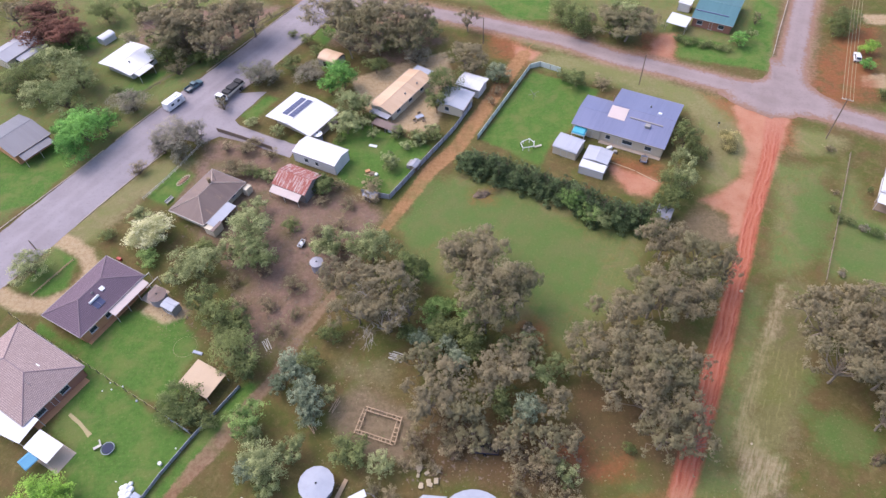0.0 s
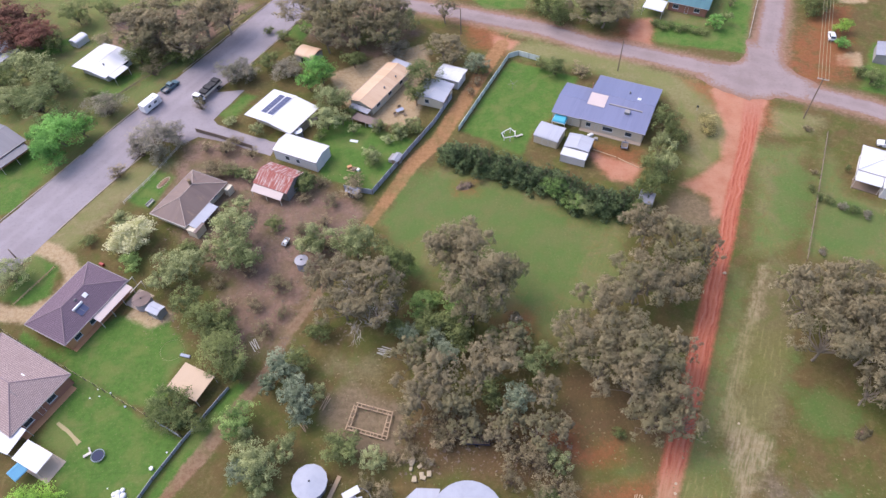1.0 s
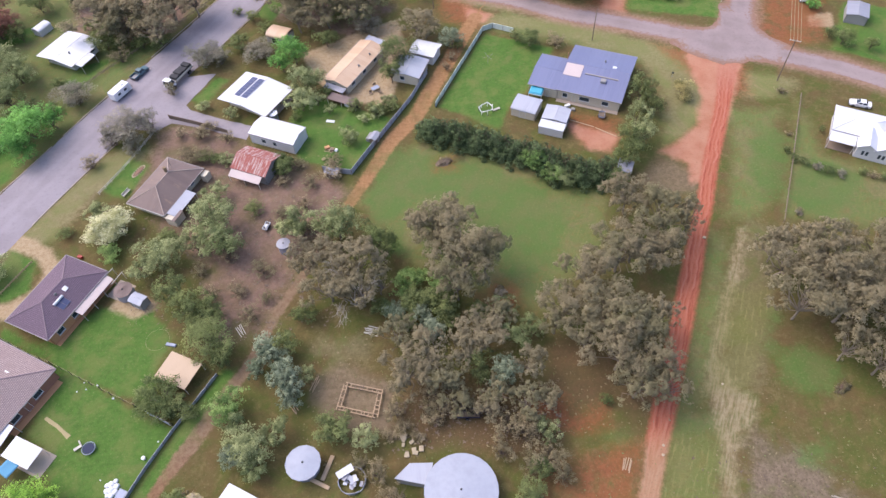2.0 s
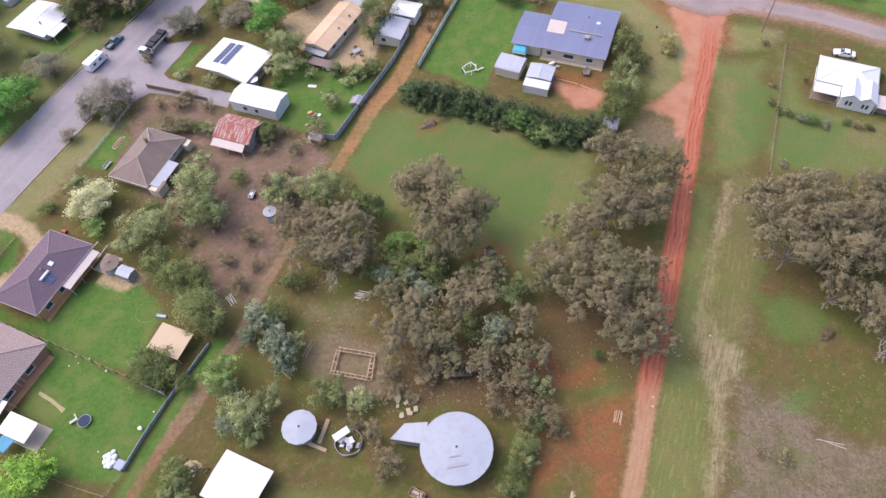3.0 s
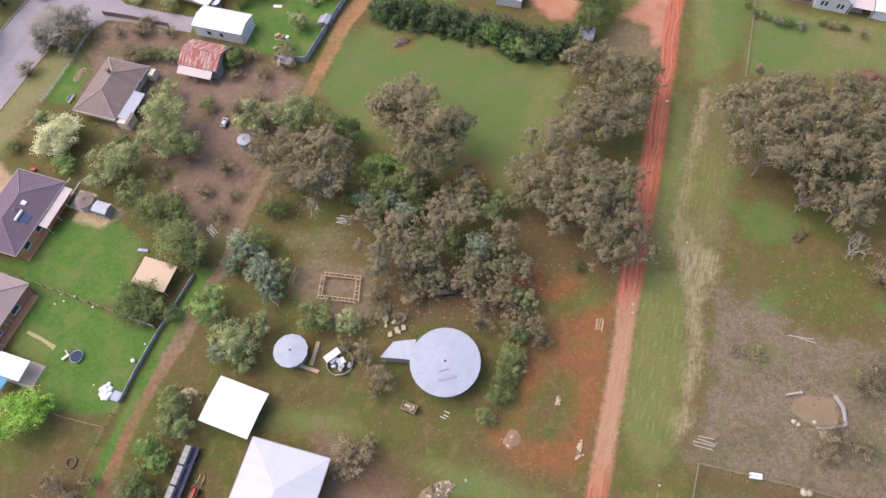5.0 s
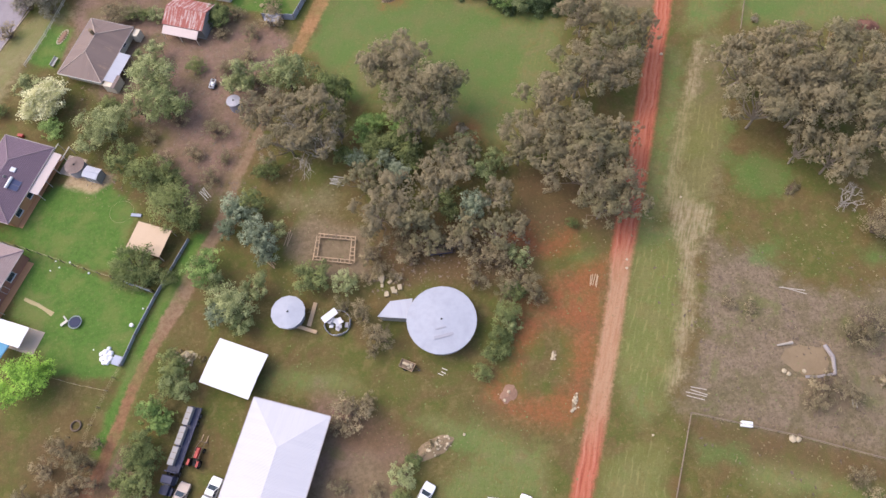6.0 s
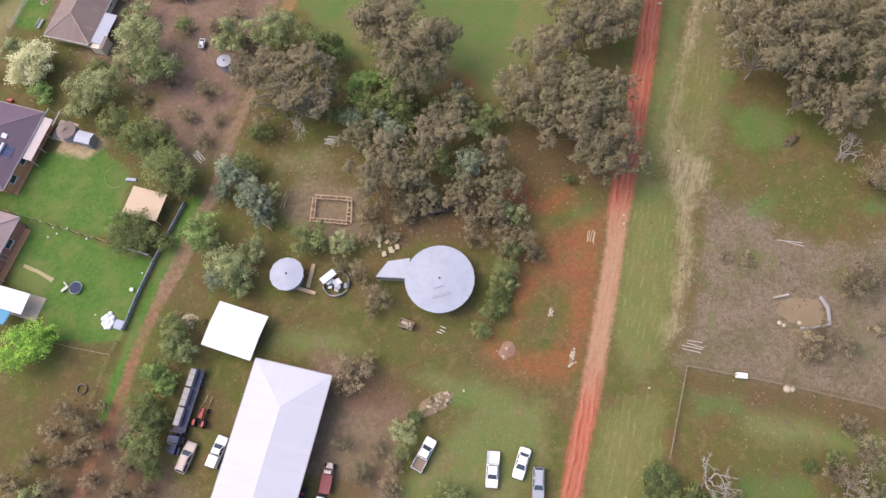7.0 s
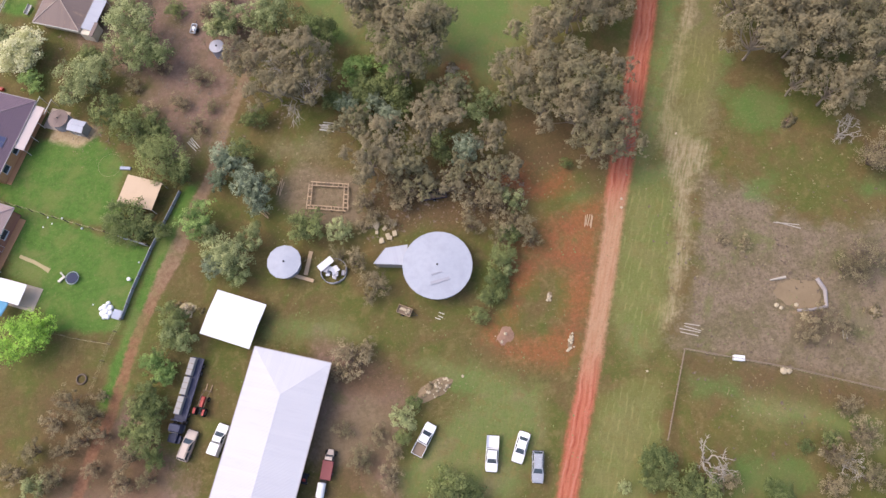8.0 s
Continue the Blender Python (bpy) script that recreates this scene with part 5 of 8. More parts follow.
big_tank = round_tank("round_tank", "large round steel tank with a low zinc cone roof", 2.3, 29.0, 5.65, 2.9, 0.5, 28, seams=False)
part("hatch", boxes((-1.4, 0.4, -1.5, -1.3, 3.36, 3.44)), GREY_STEEL, big_tank)
part("patch_sheet", boxes((-1.9, 1.3, -3.0, -2.5, 3.22, 3.3)), GREY_STEEL, big_tank)
h = thing("tank_annex", "small zinc-roofed annex with a slanted end beside the round tank", "shed", -4.3, 32.8)
ANNEX = [(-3.4, -0.47), (-0.87, 1.52), (2.7, 1.08), (1.57, -2.13)]
for name, k, z0, z1, material in (("wall", 0.95, 0.0, 2.44, GREY_WALL), ("roof", 1.04, 2.442, 2.55, ZINC)):
    bm = bmesh.new()
    uv = bm.loops.layers.uv.new("UVMap")
    low, high = [[bm.verts.new((x * k, y * k, z)) for x, y in ANNEX] for z in (z0, z1)]
    bm.faces.new(low), bm.faces.new(high[::-1])
    for a in range(4):
        bm.faces.new((low[a], high[a], high[(a + 1) % 4], low[(a + 1) % 4]))
    bmesh.ops.recalc_face_normals(bm, faces=bm.faces[:])
    for f in bm.faces:
        for loop in f.loops:
            loop[uv].uv = (loop.vert.co.x, loop.vert.co.y)
    part(name, bm, material, h)
round_tank("round_tank", "smaller round tank with a many-sided zinc roof", -22.1, 36.9, 2.8, 2.4, 0.4, 14, TANK_ZINC, seams=False)
round_tank("round_tank", "grey round rainwater tank at the garden edge", -56.9, 75.7, 1.75, 2.0, 0.25, 16, BROWN_IRON, eaves=0.05)
round_tank("round_tank", "small pale upright tank beneath the trees", -26.0, 81.7, 1.3, 2.3, 0.15, 14, GREY_STEEL, False, eaves=0.05)

# ---- trees and shrubs ----
STYLE = {
    # lobes, leaves, leaf size, lobe size, flatness, crown base, stems
    "gum": (26, 5600, 0.29, 0.25, 0.85, 0.2, 1),
    "olive": (16, 4300, 0.32, 0.38, 0.9, 0.06, 1),
    "dark": (14, 4200, 0.32, 0.42, 0.95, 0.02, 1),
    "green": (14, 5200, 0.32, 0.42, 0.95, 0.05, 1),
    "lime": (13, 5000, 0.32, 0.42, 0.95, 0.02, 1),
    "fresh": (14, 4600, 0.32, 0.42, 0.95, 0.03, 1),
    "dusk": (15, 4200, 0.3, 0.4, 0.9, 0.03, 2),
    "grey": (15, 5000, 0.34, 0.38, 0.95, 0.02, 2),
    "brush": (16, 2400, 0.27, 0.4, 0.8, 0.02, 5),
    "red": (15, 5200, 0.34, 0.38, 0.9, 0.1, 1),
    "cream": (13, 9000, 0.36, 0.46, 0.95, 0.02, 2),
    "conifer": (16, 3800, 0.34, 0.42, 1.0, 0.0, 1),
    "gold": (12, 6400, 0.3, 0.46, 0.95, 0.0, 3),
}
LABELS = {
    "gum": ("eucalypt with sparse olive-brown foliage and pale limbs", "tree"),
    "olive": ("leafy tree with dull olive-green foliage", "tree"),
    "dark": ("dense tree with dark green foliage", "tree"),
    "green": ("rounded tree with bright green foliage", "tree"),
    "lime": ("tree with fresh lime-green foliage", "tree"),
    "fresh": ("leafy tree with mid-green foliage", "tree"),
    "dusk": ("dense spreading tree with dull grey-brown foliage", "tree"),
    "grey": ("tree with soft grey-green foliage", "tree"),
    "brush": ("thin scrubby bush with bare brown twigs", "shrub"),
    "red": ("broad tree with coppery red-brown foliage", "tree"),
    "cream": ("tree covered in cream-white blossom", "tree"),
    "conifer": ("tall dark green conifer in a dense hedge row", "tree"),
    "gold": ("round clipped bush with golden-green foliage", "shrub"),
}


def leaf_mesh(name, rng, lobes, count, size, flat, material, hang=0.0, gather=24):
    """Leaf sprays gathered in rounded clumps on the lobes of a crown; each clump shades as one soft mass."""
    c = np.array([l[:3] for l in lobes])
    r = np.array([l[3] for l in lobes])
    # clumps sit on the outside of the lobes, with dark gaps between them
    tufts = max(36, count // gather)
    home = rng.choice(len(lobes), tufts, p=r**2 / (r**2).sum())
    out = rng.normal(size=(tufts, 3))
    out[:, 2] += 0.5
    out /= np.linalg.norm(out, axis=1)[:, None]
    core = c[home] + out * (r[home] * (0.6 + 0.45 * rng.random(tufts)))[:, None] * (1, 1, flat)
    wide = r[home] * rng.uniform(0.24, 0.46, tufts) * (gather / 24) ** 0.4
    pick = rng.choice(tufts, count, p=wide**2 / (wide**2).sum())
    d = rng.normal(size=(count, 3))
    d[:, 2] += 0.35
    d /= np.linalg.norm(d, axis=1)[:, None]
    far = wide[pick] * (0.4 + 0.95 * rng.random(count) ** 1.4)
    pos = core[pick] + d * far[:, None] * (1, 1, 0.85)
    mass = 0.7 * d + 0.5 * out[pick] + (0, 0, 0.5) + 0.2 * rng.normal(size=(count, 3))
    mass /= np.linalg.norm(mass, axis=1)[:, None]
    nrm = 0.8 * mass + 0.3 * rng.normal(size=(count, 3)) + (0, 0, 0.9)
    nrm /= np.linalg.norm(nrm, axis=1)[:, None]
    a = np.cross(nrm, np.cross(nrm, rng.normal(size=(count, 3)) + (0, 0, hang)))
    a /= np.linalg.norm(a, axis=1)[:, None] + 1e-9
    b = np.cross(nrm, a)
    ln = size * (0.55 + 0.8 * rng.random(count))[:, None]
    wd = ln * (0.36 + 0.34 * rng.random(count))[:, None]
    sag = nrm * ln * 0.18
    verts = np.stack([pos - a * ln * 0.5 - sag, pos - b * wd * 0.5, pos + a * ln * 0.5 - sag, pos + b * wd * 0.5], 1).reshape(-1, 3)
    k = np.arange(count) * 4
    me = bpy.data.meshes.new(name)
    me.from_pydata(verts.tolist(), [], np.stack([k, k + 1, k + 2, k + 3], 1).tolist(), shade_flat=False)
    me.attributes.new("tuft", "FLOAT", "POINT").data.foreach_set("value", np.repeat(rng.random(tufts)[pick], 4).astype(np.float32))
    me.materials.append(material)
    me.normals_split_custom_set_from_vertices(np.repeat(mass, 4, axis=0).tolist())
    return me


def limb(bm, rng, p, q, r0, r1, bends=3):
    """A crooked tapering branch."""
    p, q = Vector(p), Vector(q)
    at, ra = p, r0
    for k in range(1, bends + 1):
        s = k / bends
        to = p.lerp(q, s) + (Vector(rng.normal(size=3)) * (q - p).length * 0.07 if k < bends else Vector())
        rb = r0 + (r1 - r0) * s
        tube(bm, at, to, ra, rb, 5, False)
        at, ra = to, rb


def tree_template(kind, seed, small):
    """One tree, 10 m high and 5 m in radius: trunk with limbs, and a leafy crown of lobes."""
    rng = np.random.default_rng(seed)
    n, leaves, size, lobe, flat, base, stems = STYLE[kind]
    if small:
        n, leaves, size = max(7, n - 4), leaves // 2, size * 1.35
    lobes = []
    for k in range(n if kind == "gum" else 0):
        # ragged: a broken dome of unequal sprays, some thrust out, with gaps
        ang = 2 * math.pi * (k * 0.618 + 0.22 * rng.random())
        rad = 4.6 * math.sqrt((k + 0.3) / n) * rng.uniform(0.62, 1.15)
        z = 3.6 + 5.0 * math.sqrt(max(0.03, 1 - (rad / 5.4) ** 2)) * rng.uniform(0.55, 1.08)
        lobes.append((rad * math.cos(ang), rad * math.sin(ang), z, 5 * lobe * rng.uniform(0.5, 1.2)))
    for k in range(n if kind not in ("conifer", "gum") else 0):
        ang = 2 * math.pi * (k * 0.618 + 0.1 * rng.random())
        rad = 5 * (1 - lobe) * math.sqrt((k + 0.4) / n) * rng.uniform(0.8, 1.12)
        low = 10 * base + 5 * lobe * 0.75
        z = low + (9.6 - 5 * lobe * flat - low) * math.sqrt(max(0.05, 1 - (rad / 5) ** 2)) * (rng.uniform(0.75, 1.05) if k % 3 else rng.uniform(0.15, 0.6))
        lobes.append((rad * math.cos(ang), rad * math.sin(ang), z, 5 * lobe * rng.uniform(0.72, 1.15)))
    if kind == "conifer":
        for k in range(n):
            s = k / (n - 1)
            ang = k * 2.4
            rad = 2.6 * (1 - s) ** 0.7 * rng.uniform(0.5, 1.0)
            lobes.append((rad * math.cos(ang), rad * math.sin(ang), 1.0 + 8.4 * s, 2.3 * (1.05 - 0.75 * s) * rng.uniform(0.85, 1.15)))
    lab, cat = LABELS[kind]
    ob = new(cat)
    bm = bmesh.new()
    if stems == 1:
        fork = Vector((rng.normal() * 0.3, rng.normal() * 0.3, 10 * max(base, 0.12) + 0.6))
        limb(bm, rng, (0, 0, -0.2), fork, 0.22, 0.16, 2)
        for x, y, z, r in lobes:
            limb(bm, rng, fork, (x, y, z), 0.09, 0.025)
    else:
        for k, (x, y, z, r) in enumerate(lobes):
            limb(bm, rng, (0.25 * math.cos(k), 0.25 * math.sin(k), -0.1), (x, y, z), 0.12, 0.03)
            if kind == "brush":
                for _ in range(5):
                    e = Vector((x, y, z)) + Vector(rng.normal(size=3)) * r * 0.4
                    e.z = max(e.z, 0.3)
                    limb(bm, rng, (x * 0.6, y * 0.6, z * 0.6), e, 0.05, 0.015, 2)
    part("trunk", bm, PALE_BARK if kind == "gum" else BARK, ob)
    part("crown", leaf_mesh("crown", rng, lobes, leaves, size, flat, LEAF[kind], 1.5 if kind in ("gum", "conifer") else 0.0, {"gum": 18, "olive": 28, "brush": 24}.get(kind, 24)), None, ob)
    return tagged(ob, lab, cat, "trees of the town" if cat == "tree" else "scrub of the town")

TREES_WEST_A = [
    ('red', -111.6, 171.4, 8.3, 9.0),
    ('red', -104.6, 167.4, 5.7, 8.0),
    ('dark', -98.7, 165.0, 2.7, 6.0),
    ('dark', -96.2, 177.8, 4.0, 7.0),
    ('olive', -101.1, 152.1, 5.4, 9.0),
    ('dark', -109.1, 148.6, 4.4, 8.0),
    ('olive', -94.3, 137.2, 5.6, 9.0),
    ('olive', -94.2, 146.4, 4.8, 8.0),
    ('dark', -111.2, 143.7, 3.8, 7.0),
    ('olive', -103.9, 140.8, 3.5, 6.0),
    ('green', -86.0, 124.9, 5.1, 9.0),
    ('green', -81.4, 127.5, 3.1, 7.0),
    ('green', -85.9, 118.3, 3.9, 8.0),
    ('green', -91.2, 125.5, 2.8, 6.0),
    ('dusk', -78.0, 136.1, 3.9, 5.0),
    ('dark', -83.6, 142.5, 1.7, 3.0),
    ('gum', -74.5, 164.3, 7.0, 11.9),
    ('gum', -64.8, 163.1, 7.2, 12.8),
    ('gum', -57.3, 165.6, 6.4, 11.9),
    ('dark', -74.0, 156.4, 3.7, 6.0),
]
TREES_WEST_B = [
    ('dark', -78.7, 163.6, 2.5, 5.0),
    ('brush', -69.6, 150.5, 2.6, 4.0),
    ('brush', -68.0, 157.8, 3.5, 5.0),
    ('gum', -51.4, 166.6, 4.8, 11.0),
    ('gum', -60.1, 155.6, 4.9, 10.2),
    ('dark', -87.3, 178.8, 2.9, 7.0),
    ('gum', -68.9, 159.6, 5.0, 10.2),
    ('olive', -83.5, 133.4, 1.7, 3.0),
    ('gum', -123.2, 178.3, 4.2, 7.6),
    ('brush', -86.1, 178.7, 2.9, 5.0),
    ('dark', -64.8, 155.2, 2.4, 4.0),
]
TREES_STREET_A = [
    ('dusk', -47.3, 145.2, 4.1, 6.0),
    ('dusk', -43.5, 144.7, 2.8, 5.0),
    ('dark', -38.6, 149.7, 2.6, 5.0),
    ('dusk', -33.4, 145.6, 3.6, 4.0),
    ('green', -24.1, 140.9, 3.7, 8.0),
    ('green', -27.1, 138.4, 2.5, 6.0),
    ('olive', -20.7, 129.9, 4.1, 7.0),
    ('olive', -22.3, 123.0, 3.0, 6.0),
    ('olive', -18.7, 124.1, 2.3, 5.0),
    ('dark', -36.0, 162.2, 1.8, 3.0),
    ('gum', -28.0, 165.9, 6.0, 11.9),
    ('gum', -20.2, 161.5, 6.9, 12.8),
    ('gum', -10.7, 160.7, 6.9, 12.8),
    ('gum', -15.2, 154.7, 4.5, 11.0),
    ('gum', -22.8, 154.1, 4.5, 10.2),
    ('gum', -7.1, 154.0, 4.5, 11.0),
    ('gum', -4.3, 162.2, 4.0, 10.2),
    ('dark', -15.9, 146.7, 2.8, 5.0),
    ('dusk', -5.4, 150.9, 3.4, 5.0),
    ('dark', 1.8, 135.1, 3.9, 8.0),
]
TREES_STREET_B = [
    ('dark', -0.4, 129.3, 2.6, 7.0),
    ('gum', 7.5, 147.4, 4.1, 6.8),
    ('gum', 9.7, 143.8, 2.9, 6.0),
    ('grey', 15.6, 140.2, 2.7, 6.0),
    ('gum', 9.4, 164.1, 2.8, 6.8),
    ('olive', -1.7, 162.3, 3.2, 6.0),
    ('olive', -39.3, 123.3, 1.6, 3.0),
    ('dark', -11.4, 109.6, 1.6, 3.0),
    ('olive', -15.9, 120.8, 1.4, 3.0),
    ('dark', -5.1, 119.2, 2.1, 3.0),
    ('dark', -1.3, 119.4, 1.9, 3.0),
    ('olive', -8.1, 116.5, 1.4, 2.0),
    ('brush', -54.6, 134.6, 2.0, 4.0),
    ('dusk', -63.0, 120.8, 4.3, 7.0),
    ('dusk', -58.5, 122.2, 3.0, 6.0),
    ('dusk', -66.1, 119.1, 2.8, 5.0),
    ('dusk', -61.3, 116.6, 2.5, 4.0),
    ('dark', -26.7, 104.1, 2.6, 4.0),
    ('brush', -46.4, 117.8, 2.5, 3.0),
    ('dark', -44.0, 110.2, 1.8, 2.5),
]
TREES_STREET_C = [
    ('brush', -40.0, 115.7, 1.8, 2.5),
    ('brush', -49.0, 110.9, 2.2, 2.5),
    ('dark', -40.3, 165.7, 1.4, 2.0),
    ('brush', 15.2, 135.7, 1.5, 2.0),
    ('dark', 17.3, 139.4, 1.8, 2.5),
    ('brush', 13.5, 131.7, 1.2, 2.0),
    ('brush', -43.9, 120.6, 1.6, 2.0),
    ('dark', -29.6, 120.6, 1.2, 2.0),
    ('dark', -24.1, 120.2, 1.2, 2.0),
]
TREES_NORTH_A = [
    ('dark', 39.6, 162.0, 4.8, 8.0),
    ('dark', 36.4, 167.2, 3.6, 7.0),
    ('gum', 52.1, 155.8, 5.9, 8.5),
    ('gum', 48.7, 159.8, 4.0, 7.6),
    ('gum', 56.8, 158.5, 4.2, 7.6),
    ('dark', 35.5, 137.3, 2.7, 4.0),
    ('dark', 32.5, 139.7, 1.8, 3.0),
    ('brush', 42.3, 136.1, 2.7, 3.0),
    ('green', 81.9, 151.5, 2.3, 4.0),
    ('dark', 70.3, 153.5, 1.5, 1.5),
    ('dark', 66.7, 154.9, 1.5, 1.5),
    ('dark', 73.9, 151.6, 1.4, 1.5),
    ('dark', 77.8, 149.2, 1.6, 1.5),
    ('dark', 68.0, 152.6, 1.2, 1.5),
    ('dark', 71.9, 151.3, 1.2, 1.5),
    ('dark', 75.7, 149.9, 1.2, 1.5),
    ('dark', 112.1, 155.3, 3.9, 6.0),
    ('dark', 108.5, 154.3, 2.4, 5.0),
    ('lime', 114.2, 145.2, 2.2, 4.0),
    ('green', 110.9, 138.8, 1.9, 3.0),
]
TREES_NORTH_B = [
    ('gold', 66.7, 112.3, 2.2, 4.0),
    ('dark', 56.4, 112.1, 3.1, 8.0),
    ('olive', 52.3, 103.0, 2.6, 8.0),
    ('dark', 49.0, 95.8, 3.1, 9.0),
    ('dark', 58.3, 106.7, 1.7, 6.0),
    ('dark', 47.6, 92.0, 2.6, 8.0),
    ('olive', 52.3, 97.8, 2.3, 8.0),
    ('dark', 56.8, 108.8, 2.0, 7.0),
    ('brush', 89.7, 161.2, 1.6, 4.0),
    ('olive', 85.5, 153.3, 1.3, 4.0),
]
TREES_GROVE_A = [
    ('gum', -20.0, 74.7, 3.7, 10.0),
    ('gum', -12.1, 71.8, 4.5, 11.0),
    ('gum', -10.9, 65.9, 3.4, 10.0),
    ('gum', -16.8, 68.1, 3.8, 9.0),
    ('gum', -7.5, 68.1, 2.2, 9.0),
    ('dark', -21.4, 64.9, 1.9, 4.0),
    ('dark', -23.4, 65.0, 1.2, 3.0),
    ('olive', -22.7, 85.5, 3.1, 8.0),
    ('olive', -14.9, 83.1, 4.3, 9.0),
    ('dark', -7.0, 78.2, 2.8, 8.0),
    ('dark', -6.2, 75.2, 2.1, 7.0),
    ('gum', 4.5, 77.6, 3.4, 9.0),
    ('gum', 6.8, 73.0, 2.6, 10.0),
    ('fresh', -3.0, 68.2, 2.5, 5.0),
    ('fresh', 3.9, 67.2, 2.5, 5.0),
    ('fresh', 0.4, 69.7, 1.8, 4.0),
    ('dark', -1.3, 65.2, 2.6, 5.0),
    ('dark', 3.8, 62.3, 2.9, 6.0),
    ('dark', 1.1, 64.4, 1.9, 5.0),
    ('grey', -5.2, 62.1, 2.1, 5.0),
]
TREES_GROVE_B = [
    ('grey', -0.3, 61.1, 1.6, 5.0),
    ('grey', 1.8, 58.0, 1.9, 5.0),
    ('dark', -3.3, 59.6, 2.1, 4.0),
    ('dark', 4.1, 59.1, 1.7, 4.0),
    ('dark', -7.3, 63.5, 1.9, 5.0),
    ('gum', 9.1, 54.5, 3.7, 8.0),
    ('gum', 5.9, 52.1, 2.7, 8.0),
    ('dark', 8.1, 49.4, 2.3, 6.0),
    ('gum', 12.6, 58.0, 2.7, 7.0),
    ('olive', 16.3, 54.4, 2.4, 6.0),
    ('gum', 0.2, 51.4, 3.8, 9.0),
    ('gum', -4.7, 56.2, 2.9, 8.0),
    ('gum', -3.9, 48.8, 3.3, 9.0),
    ('gum', 2.1, 47.2, 3.0, 8.0),
    ('gum', 16.4, 47.8, 2.8, 8.0),
    ('grey', 12.4, 46.8, 2.5, 8.0),
    ('gum', 10.3, 43.9, 2.5, 7.0),
    ('gum', 3.1, 43.9, 2.5, 6.0),
    ('gum', 15.1, 40.8, 2.8, 7.0),
    ('brush', 14.1, 36.8, 2.8, 5.0),
]
TREES_GROVE_C = [
    ('brush', 16.9, 32.3, 2.7, 5.0),
    ('brush', -6.6, 43.8, 2.0, 4.0),
    ('brush', -0.9, 42.6, 2.0, 4.0),
    ('gum', 18.8, 41.5, 2.1, 6.0),
    ('brush', 18.5, 29.4, 1.9, 4.0),
    ('brush', -3.5, 39.0, 1.2, 2.0),
    ('brush', 8.7, 42.9, 2.0, 4.0),
    ('brush', -8.1, 28.9, 2.4, 6.0),
    ('brush', -10.2, 33.3, 1.9, 6.0),
    ('brush', -9.7, 27.3, 1.4, 3.0),
    ('dark', -16.9, 41.6, 3.1, 5.0),
    ('olive', -11.9, 39.5, 2.0, 4.0),
    ('brush', -12.9, 35.7, 1.5, 4.0),
    ('gum', 5.5, 79.3, 4.3, 11.0),
    ('gum', 8.8, 69.2, 5.0, 14.0),
    ('gum', 13.0, 69.4, 3.4, 13.0),
    ('gum', 1.6, 80.3, 2.5, 9.0),
    ('gum', 6.9, 64.6, 3.5, 12.0),
]
TREES_ROAD_A = [
    ('gum', 37.4, 66.2, 4.5, 11.0),
    ('gum', 30.5, 62.0, 3.9, 11.0),
    ('gum', 25.0, 57.3, 3.4, 10.0),
    ('gum', 31.6, 55.4, 4.3, 12.0),
    ('gum', 35.7, 51.2, 4.1, 12.0),
    ('gum', 27.2, 51.1, 3.3, 10.0),
    ('gum', 40.3, 52.4, 2.8, 11.0),
    ('gum', 31.7, 46.3, 4.1, 12.0),
    ('gum', 37.1, 44.9, 3.3, 11.0),
    ('gum', 33.3, 40.9, 3.4, 10.0),
    ('gum', 38.2, 39.7, 2.9, 9.0),
    ('gum', 22.9, 54.8, 2.2, 8.0),
    ('dark', 28.6, 40.7, 1.0, 2.0),
    ('olive', 19.1, 55.5, 1.9, 5.0),
    ('dark', 13.1, 27.8, 2.1, 4.0),
    ('dark', 10.9, 24.8, 1.8, 3.0),
    ('dark', 8.7, 22.0, 1.6, 3.0),
    ('dark', 6.7, 19.2, 1.4, 2.5),
    ('dark', 15.3, 30.9, 1.8, 4.0),
    ('dark', 10.8, 21.8, 1.3, 3.0),
]
TREES_ROAD_B = [
    ('olive', 13.1, 25.6, 1.4, 3.0),
    ('gum', 43.1, 79.8, 4.0, 11.0),
    ('gum', 47.8, 73.7, 4.5, 12.0),
    ('gum', 52.3, 72.1, 2.4, 11.0),
    ('gum', 40.7, 67.9, 4.2, 11.0),
    ('gum', 45.0, 66.1, 3.4, 11.0),
    ('dark', 43.6, 86.6, 2.2, 6.0),
    ('gum', 66.4, 60.0, 4.4, 12.0),
    ('gum', 74.5, 60.2, 4.9, 13.0),
    ('gum', 83.5, 59.0, 4.9, 13.0),
    ('gum', 65.7, 51.3, 4.7, 13.0),
    ('gum', 72.5, 49.6, 5.0, 14.0),
    ('gum', 80.3, 48.4, 4.7, 13.0),
    ('gum', 74.2, 39.0, 3.9, 11.0),
    ('gum', 70.1, 54.9, 4.3, 14.0),
    ('gum', 77.6, 53.4, 4.3, 14.0),
    ('gum', 87.1, 53.1, 4.8, 13.0),
    ('gum', 82.2, 41.2, 4.5, 13.0),
    ('gum', 69.8, 42.3, 3.0, 10.0),
]
TREES_ROAD_C = [
    ('gum', 66.5, 63.8, 2.7, 10.0),
]
